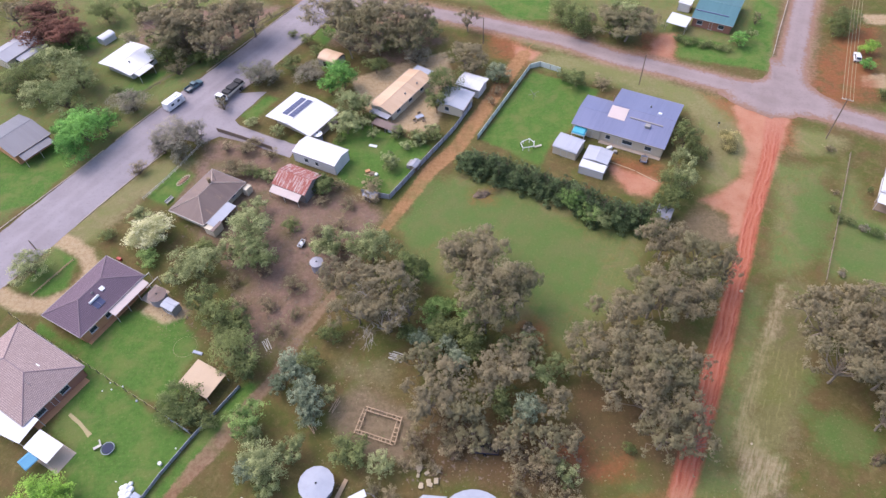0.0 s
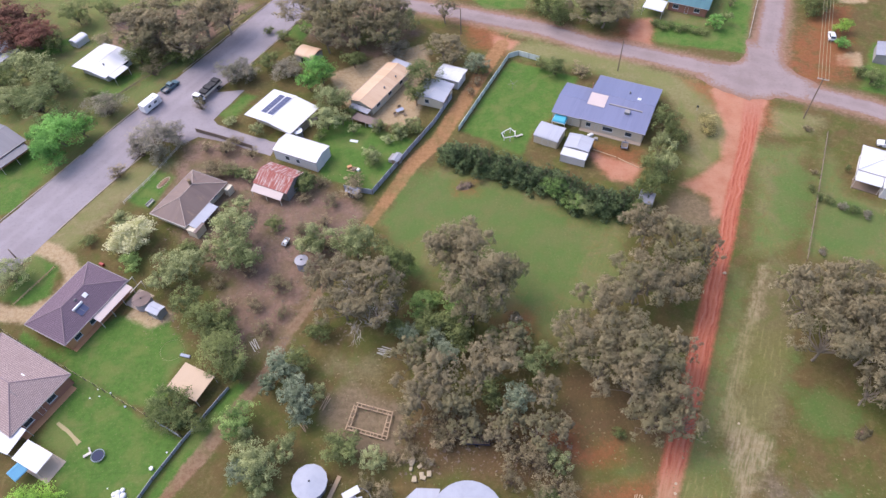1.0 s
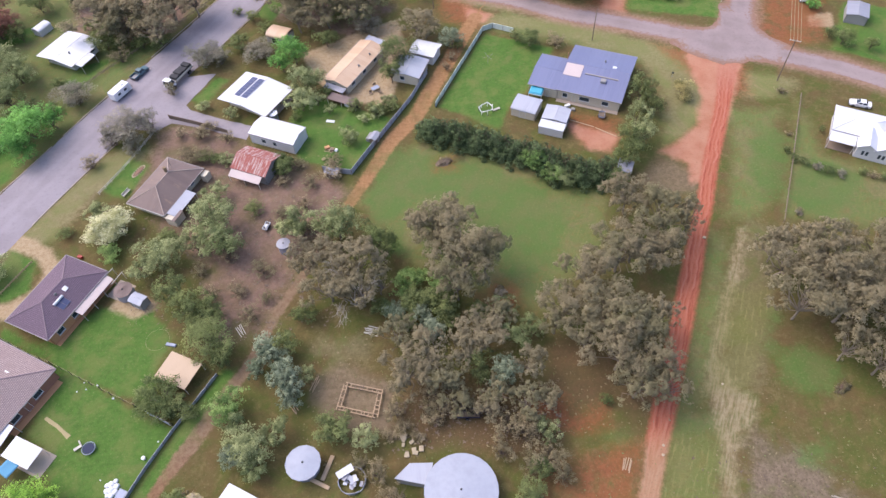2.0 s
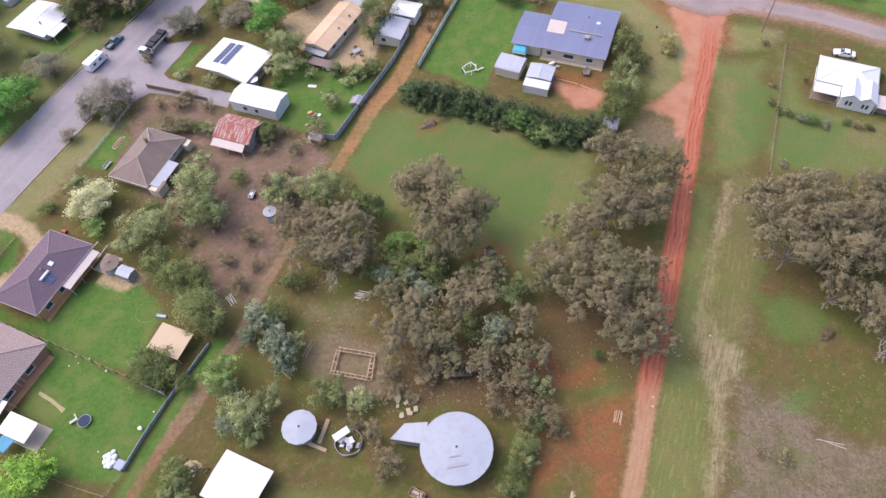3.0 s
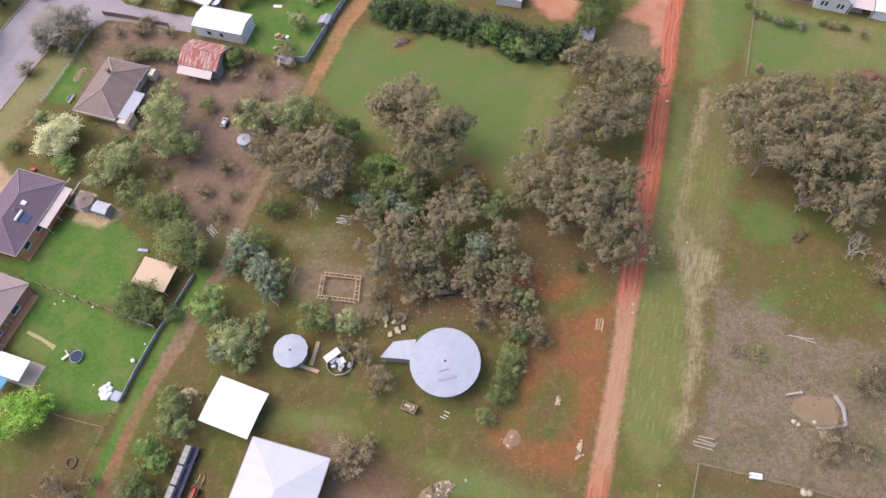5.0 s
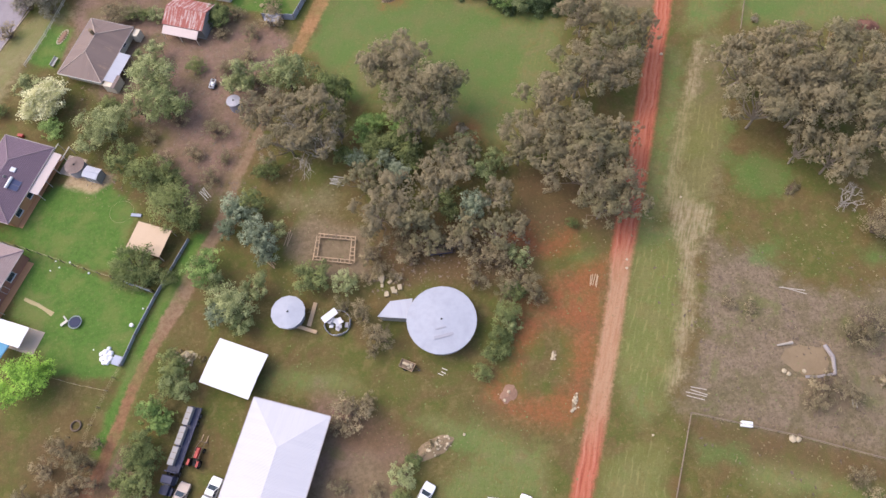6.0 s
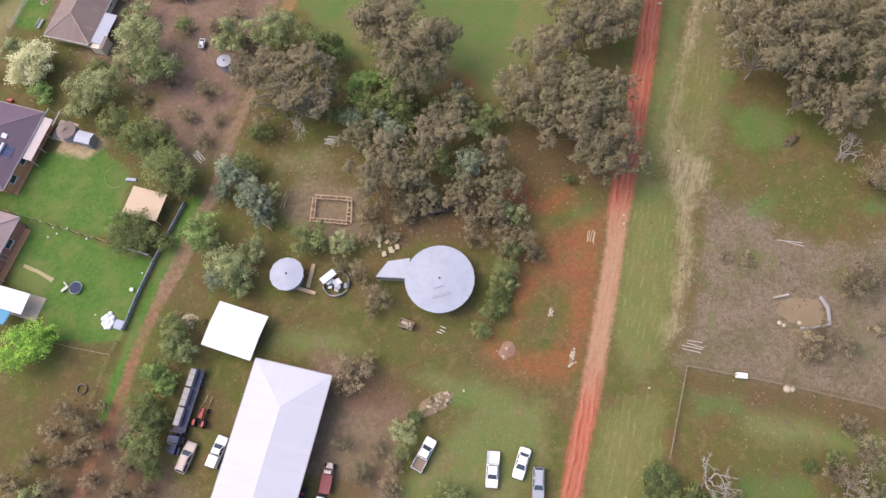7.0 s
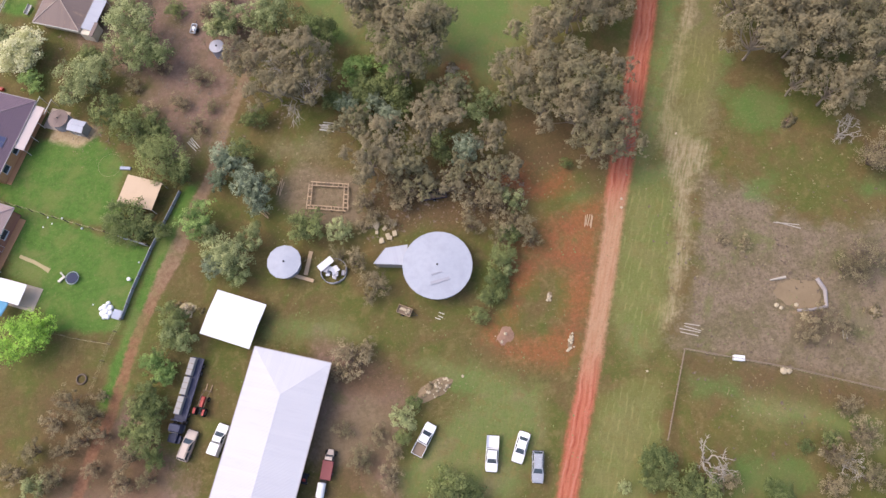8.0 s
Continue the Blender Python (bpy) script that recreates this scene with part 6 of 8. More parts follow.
TREES_GARDENS_A = [
    ('olive', -39.9, 89.3, 4.5, 8.0),
    ('olive', -37.6, 82.9, 3.9, 8.0),
    ('olive', -43.8, 84.4, 2.5, 6.0),
    ('cream', -62.3, 91.2, 4.0, 5.0),
    ('fresh', -61.3, 85.7, 2.2, 3.0),
    ('dark', -50.3, 88.8, 1.7, 2.5),
    ('olive', -50.5, 81.7, 4.1, 6.0),
    ('olive', -53.7, 79.7, 2.3, 5.0),
    ('dark', -47.0, 73.0, 3.1, 7.0),
    ('dark', -42.9, 68.6, 3.1, 7.0),
    ('dark', -39.2, 67.4, 2.9, 6.0),
    ('dark', -38.5, 60.4, 3.9, 7.0),
    ('dark', -40.5, 63.5, 1.9, 6.0),
    ('dark', -36.4, 57.5, 1.9, 5.0),
    ('dark', -47.0, 52.1, 3.8, 5.0),
    ('dark', -43.6, 50.0, 2.0, 4.0),
    ('dark', -41.8, 48.4, 1.5, 3.0),
    ('grey', -27.6, 57.3, 3.0, 6.0),
    ('dark', -24.9, 58.4, 2.0, 6.0),
    ('grey', -24.9, 51.8, 2.8, 7.0),
]
TREES_GARDENS_B = [
    ('grey', -24.2, 48.6, 2.2, 6.0),
    ('grey', -30.4, 55.0, 1.7, 4.0),
    ('olive', -21.6, 52.1, 1.5, 4.0),
    ('fresh', -34.4, 48.5, 3.0, 6.0),
    ('olive', -33.2, 45.1, 2.0, 5.0),
    ('olive', -31.2, 40.7, 3.4, 6.0),
    ('olive', -27.0, 42.8, 2.1, 5.0),
    ('grey', -33.8, 39.6, 1.9, 5.0),
    ('olive', -30.1, 37.2, 1.9, 4.0),
    ('lime', -65.9, 36.2, 3.6, 6.0),
    ('lime', -62.9, 37.3, 1.9, 4.0),
    ('dark', -41.6, 32.9, 2.2, 5.0),
    ('olive', -40.7, 29.8, 2.5, 5.0),
    ('dark', -42.9, 29.1, 2.1, 4.0),
    ('fresh', -45.7, 26.1, 2.3, 4.0),
    ('fresh', -43.9, 24.2, 1.6, 3.0),
    ('dark', -47.5, 22.0, 2.0, 4.0),
    ('dark', -47.2, 18.7, 2.4, 4.0),
    ('dark', -48.6, 15.1, 2.7, 5.0),
    ('dark', -51.4, 17.2, 1.5, 3.0),
]
TREES_GARDENS_C = [
    ('dark', -47.8, 11.8, 1.8, 4.0),
    ('dark', -49.3, 20.2, 1.8, 4.0),
    ('brush', -60.0, 23.7, 2.2, 5.0),
    ('brush', -56.7, 20.9, 2.0, 5.0),
    ('brush', -62.9, 21.3, 1.9, 4.0),
    ('brush', -59.2, 17.6, 1.9, 4.0),
    ('brush', -56.0, 17.6, 1.5, 4.0),
    ('brush', -51.8, 13.0, 1.9, 5.0),
    ('brush', -53.4, 9.5, 1.8, 4.0),
    ('brush', -49.5, 8.9, 1.6, 4.0),
    ('brush', -66.8, 18.0, 1.9, 4.0),
    ('brush', -63.8, 12.9, 2.2, 5.0),
    ('brush', -70.1, 15.5, 1.9, 4.0),
    ('brush', -55.1, 23.7, 1.2, 3.0),
    ('brush', -62.0, 16.7, 1.5, 4.0),
    ('brush', -57.8, 12.9, 1.5, 3.0),
    ('olive', -66.8, 12.8, 1.9, 4.0),
]
TREES_SCRUB_A = [
    ('brush', -14.8, 18.1, 2.9, 5.0),
    ('brush', -17.4, 16.7, 1.7, 3.0),
    ('brush', -12.1, 19.3, 1.6, 3.0),
    ('olive', -8.9, 7.5, 1.8, 3.0),
    ('dark', -10.2, 4.4, 1.3, 2.5),
    ('dark', -7.0, 8.8, 1.2, 2.0),
    ('dark', -4.7, -4.5, 2.9, 5.0),
    ('dark', -2.7, -6.5, 2.2, 4.0),
    ('brush', -17.0, 2.8, 2.1, 3.0),
    ('brush', -13.5, -0.7, 1.9, 3.0),
    ('brush', -18.6, 8.0, 1.5, 2.0),
    ('brush', -13.7, 5.8, 1.7, 2.0),
    ('brush', -11.8, 2.6, 1.5, 2.5),
    ('brush', 77.5, 26.4, 3.5, 6.0),
    ('brush', 68.3, 11.0, 3.2, 5.0),
    ('brush', 65.1, 10.6, 2.0, 4.0),
    ('brush', 58.2, 4.1, 2.6, 4.0),
    ('brush', 55.3, 2.2, 2.1, 3.0),
    ('brush', 61.1, 1.5, 1.7, 3.0),
    ('brush', 48.9, 20.4, 1.1, 1.0),
]
TREES_SCRUB_B = [
    ('brush', 52.1, 18.7, 1.3, 1.0),
    ('dark', 25.8, -9.1, 2.5, 4.0),
    ('dark', 26.0, -12.1, 1.9, 4.0),
    ('dark', 30.7, -14.6, 2.8, 4.0),
    ('dark', 27.6, -14.5, 1.8, 4.0),
    ('brush', 34.4, -14.4, 1.9, 3.0),
    ('dark', 51.5, -13.0, 1.3, 3.0),
    ('brush', 50.9, -15.3, 2.4, 4.0),
    ('brush', 56.1, -13.8, 2.6, 4.0),
    ('brush', 54.7, -19.6, 2.5, 5.0),
    ('brush', 49.1, -19.3, 2.1, 4.0),
    ('dark', 41.1, -18.3, 1.8, 3.0),
    ('brush', 55.8, -9.5, 1.8, 3.0),
    ('dark', 23.7, -11.5, 1.6, 3.0),
    ('olive', 20.0, -11.4, 0.9, 1.5),
    ('dark', 47.7, -13.1, 1.0, 2.0),
    ('brush', -15.7, 100.8, 2.7, 3.0),
    ('brush', -20.8, 98.5, 2.1, 2.5),
    ('brush', -26.9, 100.0, 1.7, 2.0),
    ('olive', -41.5, 97.6, 2.7, 4.0),
]
TREES_SCRUB_C = [
    ('dark', -41.4, 109.1, 1.5, 2.5),
    ('dark', -26.5, 103.4, 2.5, 4.0),
    ('dark', -32.7, 92.8, 1.8, 3.0),
    ('brush', -45.6, 110.3, 2.8, 3.0),
    ('dark', -71.8, 92.8, 1.6, 2.0),
    ('olive', -65.9, 97.7, 2.4, 3.0),
    ('dark', -49.4, 87.7, 1.6, 2.0),
    ('brush', -48.0, 109.1, 1.7, 2.0),
    ('brush', -30.4, 76.7, 2.3, 3.0),
    ('brush', -34.8, 72.5, 1.9, 2.5),
    ('brush', -27.0, 90.9, 1.8, 2.0),
    ('brush', -40.2, 72.3, 1.9, 2.5),
    ('brush', -32.6, 67.0, 2.0, 2.5),
    ('brush', -42.8, 78.9, 1.9, 2.0),
    ('brush', -22.1, 92.5, 1.8, 3.0),
    ('olive', -24.4, 86.0, 2.4, 5.0),
    ('brush', -21.2, 86.2, 2.2, 3.0),
    ('brush', -37.1, 80.8, 1.7, 3.0),
    ('brush', -29.5, 70.3, 1.5, 2.0),
    ('brush', -70.4, 112.4, 2.2, 3.0),
]
TREES_SCRUB_D = [
    ('brush', -15.6, 104.7, 1.9, 2.0),
    ('brush', -23.1, 104.6, 1.9, 2.0),
]
TREES_YARD = [
    ('brush', -45.6, 119.2, 1.8, 2.5),
    ('brush', -48.5, 112.6, 1.8, 2.5),
    ('olive', -39.3, 108.0, 1.6, 3),
    ('brush', -51.0, 119.0, 1.5, 2),
    ('olive', -11.6, 111.0, 1.9, 4),
    ('dark', -9.8, 121.0, 1.6, 3),
    ('olive', -5.1, 118.0, 1.8, 3),
    ('dark', -16.1, 127.1, 1.6, 3),
    ('olive', -1.7, 120.8, 1.5, 3),
    ('olive', -46.3, 127.9, 1.6, 2),
    ('brush', 0.8, 42.6, 2.5, 4.0),
    ('brush', 5.0, 43.4, 2.3, 4.0),
    ('brush', -5.8, 41.1, 1.7, 3.0),
    ('brush', 11.7, 38.6, 2.8, 5.0),
    ('brush', 9.5, 34.7, 2.0, 4.0),
    ('brush', 13.8, 31.6, 2.1, 4.0),
    ('brush', -0.6, 45.7, 2.2, 4.0),
    ('gum', 8.4, 41.5, 2.0, 6.0),
    ('olive', 17.2, 36.4, 2.0, 5.0),
    ('brush', -8.2, 39.8, 1.3, 2.0),
    ('olive', -84.8, 84.0, 3.4, 5.0),
    ('olive', 52.8, 160.0, 4.5, 9.0),
    ('dark', 49.5, 157.9, 3.4, 7.0),
    ('dark', -32.6, 156.0, 1.9, 3.0),
    ('dark', -12.4, 158.0, 4.0, 5.0),
    ('dark', -23.4, 161.7, 3.5, 5.0),
    ('olive', -6.2, 154.8, 3.2, 5.0),
    ('dark', -60.1, 154.8, 2.9, 4.0),
    ('olive', -73.8, 162.3, 3.5, 6.0),
    ('dark', -69.6, 164.7, 4.1, 6.0),
    ('dark', 3.4, 64.2, 2.5, 4.0),
    ('dark', 10.4, 60.3, 2.1, 4.0),
    ('olive', 14.7, 60.9, 2.0, 4.0),
    ('grey', -5.3, 62.6, 1.8, 4.0),
    ('grey', 0.5, 57.4, 1.9, 4.0),
    ('dark', -1.6, 62.9, 2.2, 4.0),
]
TREES_EAST = [
    ('dark', 92.3, 95.3, 0.7, 2),
    ('brush', 77.6, 74.4, 1.0, 1),
    ('dark', 107.3, 93.1, 1.3, 3),
    ('dark', 111.2, 123.4, 2.4, 4),
    ('dark', 116.6, 120.0, 1.6, 4),
    ('dark', 109.5, 126.6, 1.5, 3),
    ('brush', 89.3, 109.0, 1.2, 1.5),
    ('dark', 83.0, 88.2, 1.0, 1.5),
    ('dark', 84.5, 86.8, 1.1, 1.5),
    ('dusk', 86.3, 84.7, 1.1, 2.0),
    ('dark', 88.2, 83.6, 1.2, 2.0),
    ('dusk', 90.3, 82.3, 1.0, 1.5),
    ('dark', 95.0, 82.3, 1.0, 1.2),
    ('brush', 96.4, 80.7, 1.2, 1.5),
    ('dark', 98.6, 80.0, 1.0, 1.2),
    ('brush', 101.3, 76.9, 1.0, 1.5),
    ('dark', 82.3, 90.8, 0.8, 1.5),
    ('brush', 85.2, 95.5, 0.8, 1.2),
    ('dusk', 77.2, 73.9, 0.7, 1.2),
]
TREES = TREES_WEST_A + TREES_WEST_B + TREES_STREET_A + TREES_STREET_B + TREES_STREET_C + TREES_NORTH_A + TREES_NORTH_B + TREES_GROVE_A + TREES_GROVE_B + TREES_GROVE_C + TREES_ROAD_A + TREES_ROAD_B + TREES_ROAD_C + TREES_GARDENS_A + TREES_GARDENS_B + TREES_GARDENS_C + TREES_SCRUB_A + TREES_SCRUB_B + TREES_SCRUB_C + TREES_SCRUB_D + TREES_YARD + TREES_EAST
# the conifer hedge along the green field, two staggered rows
HEDGE = [(5.5, 109.8), (15, 104.5), (22, 100.5), (29, 95.5), (36, 91.2), (42, 89.5)]
for k in range(38):
    s = k / 37 * 5
    i = min(int(s), 4)
    u = s - i
    side = 0.8 if k % 2 else -0.8
    TREES.append(("conifer", HEDGE[i][0] + u * (HEDGE[i + 1][0] - HEDGE[i][0]) + side * 0.5 + random.uniform(-0.4, 0.4), HEDGE[i][1] + u * (HEDGE[i + 1][1] - HEDGE[i][1]) + side * 0.86 + random.uniform(-0.5, 0.5), random.uniform(2.3, 3.1), random.uniform(5.2, 7.6)))
TREES += [("fresh", 27.6, 94.4, 2.4, 6), ("fresh", 30.6, 91.4, 2.2, 5), ("olive", 33.5, 90.6, 2.6, 4.5)]
templates, used = {}, {}
for kind, x, y, r, high in TREES:
    small = r < 3.2
    key = (kind, small)
    turn, at = used.get(key, 0), len(templates.setdefault(key, []))
    m = Matrix.LocRotScale((x, y, 0), Euler((0, 0, random.uniform(0, 6.28))), (r / 5 * 1.42, r / 5 * 1.42, high / 10))
    most = 5 if kind == "gum" else 4 if kind in ("dark", "brush", "olive", "conifer") else 2
    if at < most:
        ob = tree_template(kind, 100 + 13 * at + 7 * len(kind) + small, small)
        ob.matrix_world = m
        templates[key].append(ob)
    else:
        src = templates[key][turn % most]
        scale = src.scale.copy()
        src.scale = (1, 1, 1)
        ob = copy_thing(src, m)
        src.scale = scale
    used[key] = turn + 1

# ---- vehicles ----


def wheel(ob, x, y, r=0.34, w=0.22):
    s = 1 if y > 0 else -1
    bm = tubes(((x, y - w / 2, r), (x, y + w / 2, r), r, r, 16))
    t = part("tyre", bevelled(bm, 0.03, 1), BLACK_RUBBER, ob)
    part("rim", tubes(((x, y + s * (w / 2 - 0.05), r), (x, y + s * (w / 2 + 0.012), r), r * 0.62, r * 0.55, 12)), ALLOY, t)


def loft(sections):
    """A car-like shell through cross sections (x, half width, low, shoulder, top): rounded shoulders, closed ends."""
    bm = bmesh.new()
    rings = []
    for x, hw, lo, sh, hi in sections:
        pr = [(-hw * 0.93, lo), (-hw, lo + 0.12), (-hw, sh), (-hw * 0.93, hi - 0.02), (-hw * 0.7, hi), (hw * 0.7, hi), (hw * 0.93, hi - 0.02), (hw, sh), (hw, lo + 0.12), (hw * 0.93, lo)]
        rings.append([bm.verts.new((x, y, z)) for y, z in pr])
    n = len(rings[0])
    for a, b in zip(rings, rings[1:]):
        for k in range(n):
            bm.faces.new((a[k], b[k], b[(k + 1) % n], a[(k + 1) % n]))
    bm.faces.new(rings[0])
    bm.faces.new(rings[-1][::-1])
    bmesh.ops.recalc_face_normals(bm, faces=bm.faces[:])
    return bm


def pane_between(bm, a, b, c, d, inset, out):
    """A thin glass pane on the quad a b c d, inset from its edges and raised by out."""
    a, b, c, d = map(Vector, (a, b, c, d))
    mid = (a + b + c + d) / 4
    n = (b - a).cross(d - a).normalized() * out
    q = [p.lerp(mid, inset) for p in (a, b, c, d)]
    vs = [bm.verts.new(p + n) for p in q] + [bm.verts.new(p - n) for p in q]
    bm.faces.new(vs[:4]), bm.faces.new(vs[7:3:-1])
    for k in range(4):
        bm.faces.new((vs[k], vs[k + 4], vs[(k + 1) % 4 + 4], vs[(k + 1) % 4]))


def cabin(ob, x_rear, x_rear_top, x_front_top, x_front, hw, z0, z1, paint, name="cabin"):
    """The upper body with its windows: windscreen, rear window and two panes a side."""
    t = hw * 0.8
    bm = bmesh.new()
    taper(bm, (x_rear, x_front, -hw, hw, z0), (x_rear_top, x_front_top, -t, t, z1))
    cab = part(name, bevelled(bm, 0.05, 2), paint, ob)
    lo = [(x_rear, -hw, z0), (x_front, -hw, z0), (x_front, hw, z0), (x_rear, hw, z0)]
    hi = [(x_rear_top, -t, z1), (x_front_top, -t, z1), (x_front_top, t, z1), (x_rear_top, t, z1)]
    quads = {"windscreen": (lo[1], lo[2], hi[2], hi[1]), "rear_window": (lo[3], lo[0], hi[0], hi[3])}
    for nm, (i, j) in {"side_window": (0, 1), "side_window_": (2, 3)}.items():
        lm = Vector(lo[i]).lerp(Vector(lo[j]), 0.5)
        hm = Vector(hi[i]).lerp(Vector(hi[j]), 0.5)
        quads[nm + "a"] = (lo[i], lm, hm, hi[i])
        quads[nm + "b"] = (lm, lo[j], hi[j], hm)
    for nm, q in quads.items():
        bm = bmesh.new()
        pane_between(bm, *q, 0.16, 0.012)
        part("side_window" if nm.startswith("side") else nm, bm, GLASS, cab)
    return cab


def lamps(ob, xf, xr, hw, z=0.68):
    for s in (-1, 1):
        part("headlight", boxes((xf - 0.06, xf + 0.015, s * hw * 0.72 - 0.17, s * hw * 0.72 + 0.17, z - 0.08, z + 0.08)), LAMP, ob)
        part("tail_light", boxes((xr - 0.015, xr + 0.05, s * hw * 0.8 - 0.12, s * hw * 0.8 + 0.12, z, z + 0.22)), TAIL, ob)
        part("mirror", boxes((xf - 1.5, xf - 1.38, s * (hw + 0.1) - 0.08, s * (hw + 0.1) + 0.08, 0.98, 1.1)), BLACK_STEEL, ob)
    part("front_bumper", bevelled(boxes((xf - 0.05, xf + 0.09, -hw * 0.92, hw * 0.92, 0.36, 0.56)), 0.03, 1), BLACK_STEEL, ob)
    part("rear_bumper", bevelled(boxes((xr - 0.09, xr + 0.05, -hw * 0.92, hw * 0.92, 0.4, 0.6)), 0.03, 1), BLACK_STEEL, ob)


def car(label, x, y, yaw, paint, kind="sedan", length=4.7, width=1.82, category="car", roof_box=None):
    ob = thing("car" if category == "car" else "ute", label, category, x, y, yaw, group="parked vehicles")
    f, r, hw = length / 2, -length / 2, width / 2
    deck = 0.98
    if kind == "sedan":
        part("body", loft([(r, hw * 0.86, 0.34, 0.8, 0.88), (r + 0.3, hw, 0.26, 0.82, 0.97), (r + 1.0, hw, 0.24, 0.84, 0.99), (f - 1.3, hw, 0.24, 0.82, 0.97), (f - 0.35, hw * 0.97, 0.26, 0.74, 0.84), (f, hw * 0.84, 0.34, 0.62, 0.7)]), paint, ob, smooth=False)
        cabin(ob, r + 0.75, r + 1.35, f - 2.2, f - 1.35, hw * 0.9, 0.95, 1.45, paint)
    elif kind == "wagon":
        part("body", loft([(r, hw * 0.9, 0.34, 0.9, 1.0), (r + 0.3, hw, 0.26, 0.9, 1.02), (f - 1.3, hw, 0.26, 0.88, 1.0), (f - 0.35, hw * 0.97, 0.28, 0.82, 0.92), (f, hw * 0.84, 0.36, 0.66, 0.76)]), paint, ob)
        cabin(ob, r + 0.05, r + 0.4, f - 2.1, f - 1.3, hw * 0.92, 0.98, 1.6, paint)
        for s in (-1, 1):
            part("roof_rail", tubes(((r + 0.7, s * 0.55, 1.64), (f - 2.2, s * 0.55, 1.64), 0.025)), BLACK_STEEL, ob)
    else:
        part("body", loft([(r + 2.0, hw * 0.96, 0.4, 0.9, 1.0), (r + 2.2, hw, 0.36, 0.92, 1.03), (f - 1.3, hw, 0.36, 0.92, 1.03), (f - 0.3, hw * 0.96, 0.38, 0.86, 0.95), (f, hw * 0.86, 0.42, 0.72, 0.82)]), paint, ob)
        cabin(ob, r + 2.05, r + 2.2, f - 1.95, f - 1.2, hw * 0.92, 1.0, 1.68, paint)
        part("chassis", boxes((r + 0.1, r + 2.1, -0.45, 0.45, 0.42, 0.62)), BLACK_STEEL, ob)
        tray = part("tray", boxes((r, r + 1.95, -hw, hw, 0.62, 0.7)), roof_box or ALLOY, ob)
        if kind == "canopy":
            bm = bmesh.new()
            taper(bm, (r, r + 1.96, -hw, hw, 0.705), (r + 0.15, r + 1.9, -hw * 0.85, hw * 0.85, 1.68))
            part("canopy", bevelled(bm, 0.06, 2), paint, ob)
        else:
            for b in ((r, r + 0.06, -hw, hw), (r + 1.89, r + 1.95, -hw, hw), (r + 0.065, r + 1.885, -hw, -hw + 0.06), (r + 0.065, r + 1.885, hw - 0.06, hw)):
                part("tray_side", boxes((*b, 0.705, 1.08)), paint, ob)
            part("headboard", tubes(((r + 1.8, -hw * 0.9, 1.09), (r + 1.8, -hw * 0.9, 1.6), 0.03), ((r + 1.8, hw * 0.9, 1.09), (r + 1.8, hw * 0.9, 1.6), 0.03), ((r + 1.8, -hw * 0.9, 1.6), (r + 1.8, hw * 0.9, 1.6), 0.03)), BLACK_STEEL, ob)
    for wx in (r + 0.85, f - 0.9):
        for s in (-1, 1):
            wheel(ob, wx, s * (hw - 0.1))
    lamps(ob, f, r, hw)
    return ob


car("white dual-cab ute with a white tray on grass", 2.4, -1.6, -110, WHITE_CAR, "ute", 5.3, 1.9, "ute", WHITE_CAR)
car("white sedan parked on the dry grass", 6.9, -1.9, -124, WHITE_CAR, "sedan", 4.7)
car("silver station wagon beside the red road", 8.5, -5.3, -109, SILVER_CAR, "wagon", 4.6, 1.8)
car("white ute with a mossy wooden tray", -7.1, 3.2, 47, WHITE_CAR, "ute", 5.2, 1.85, "ute", TIMBER)
car("dusty tan station wagon in the yard", -43.2, 12.4, 57, TAN_CAR, "wagon", 4.7, 1.85)
car("white ute with a white canopy beside the hall", -38.3, 11.9, 57, WHITE_CAR, "canopy", 4.9, 1.85, "ute", WHITE_CAR)
car("teal ute towing a caravan at the kerb", -64.2, 144.2, 56, BLUE_CAR, "ute", 5.2, 1.85, "ute")
car("white sedan on a driveway behind the white house", 104.6, 101.8, 151, WHITE_CAR, "sedan", 4.6)
car("small white hatchback beneath the power line", 110.3, 143.0, 70, WHITE_CAR, "wagon", 3.9, 1.7)


def caravan(x, y, yaw):
    ob = thing("caravan", "white touring caravan parked at the kerb", "caravan", x, y, yaw, group="parked vehicles")
    bm = bmesh.new()
    taper(bm, (-2.9, 2.7, -1.15, 1.15, 0.45), (-2.8, 2.5, -1.12, 1.12, 2.55))
    part("body", bevelled(bm, 0.14, 3), WHITE_CAR, ob)
    for x0 in (-1.7, 0.3):
        for s in (-1, 1):
            part("window", bevelled(boxes((x0, x0 + 0.9, s * 1.15 - 0.02, s * 1.15 + 0.02, 1.35, 1.95)), 0.015, 1), GLASS, ob)
    part("door", boxes((1.35, 1.95, -1.18, -1.14, 0.6, 2.2)), TRIM, ob)
    part("roof_hatch", bevelled(boxes((-0.9, -0.2, -0.35, 0.35, 2.55, 2.68)), 0.04, 1), PLASTIC, ob)
    part("air_unit", bevelled(boxes((0.5, 1.4, -0.4, 0.4, 2.55, 2.78)), 0.06, 2), PLASTIC, ob)
    for s in (-1, 1):
        wheel(ob, -0.35, s * 1.0, 0.33)
        wheel(ob, 0.4, s * 1.0, 0.33)
        part("drawbar", tubes(((2.3, s * 0.6, 0.48), (3.6, 0.0, 0.48), 0.05)), BLACK_STEEL, ob)
    part("jockey_wheel", tubes(((3.45, 0, 0.0), (3.45, 0, 0.7), 0.05)), ALLOY, ob)
    return ob


caravan(-67.6, 137.0, 56)


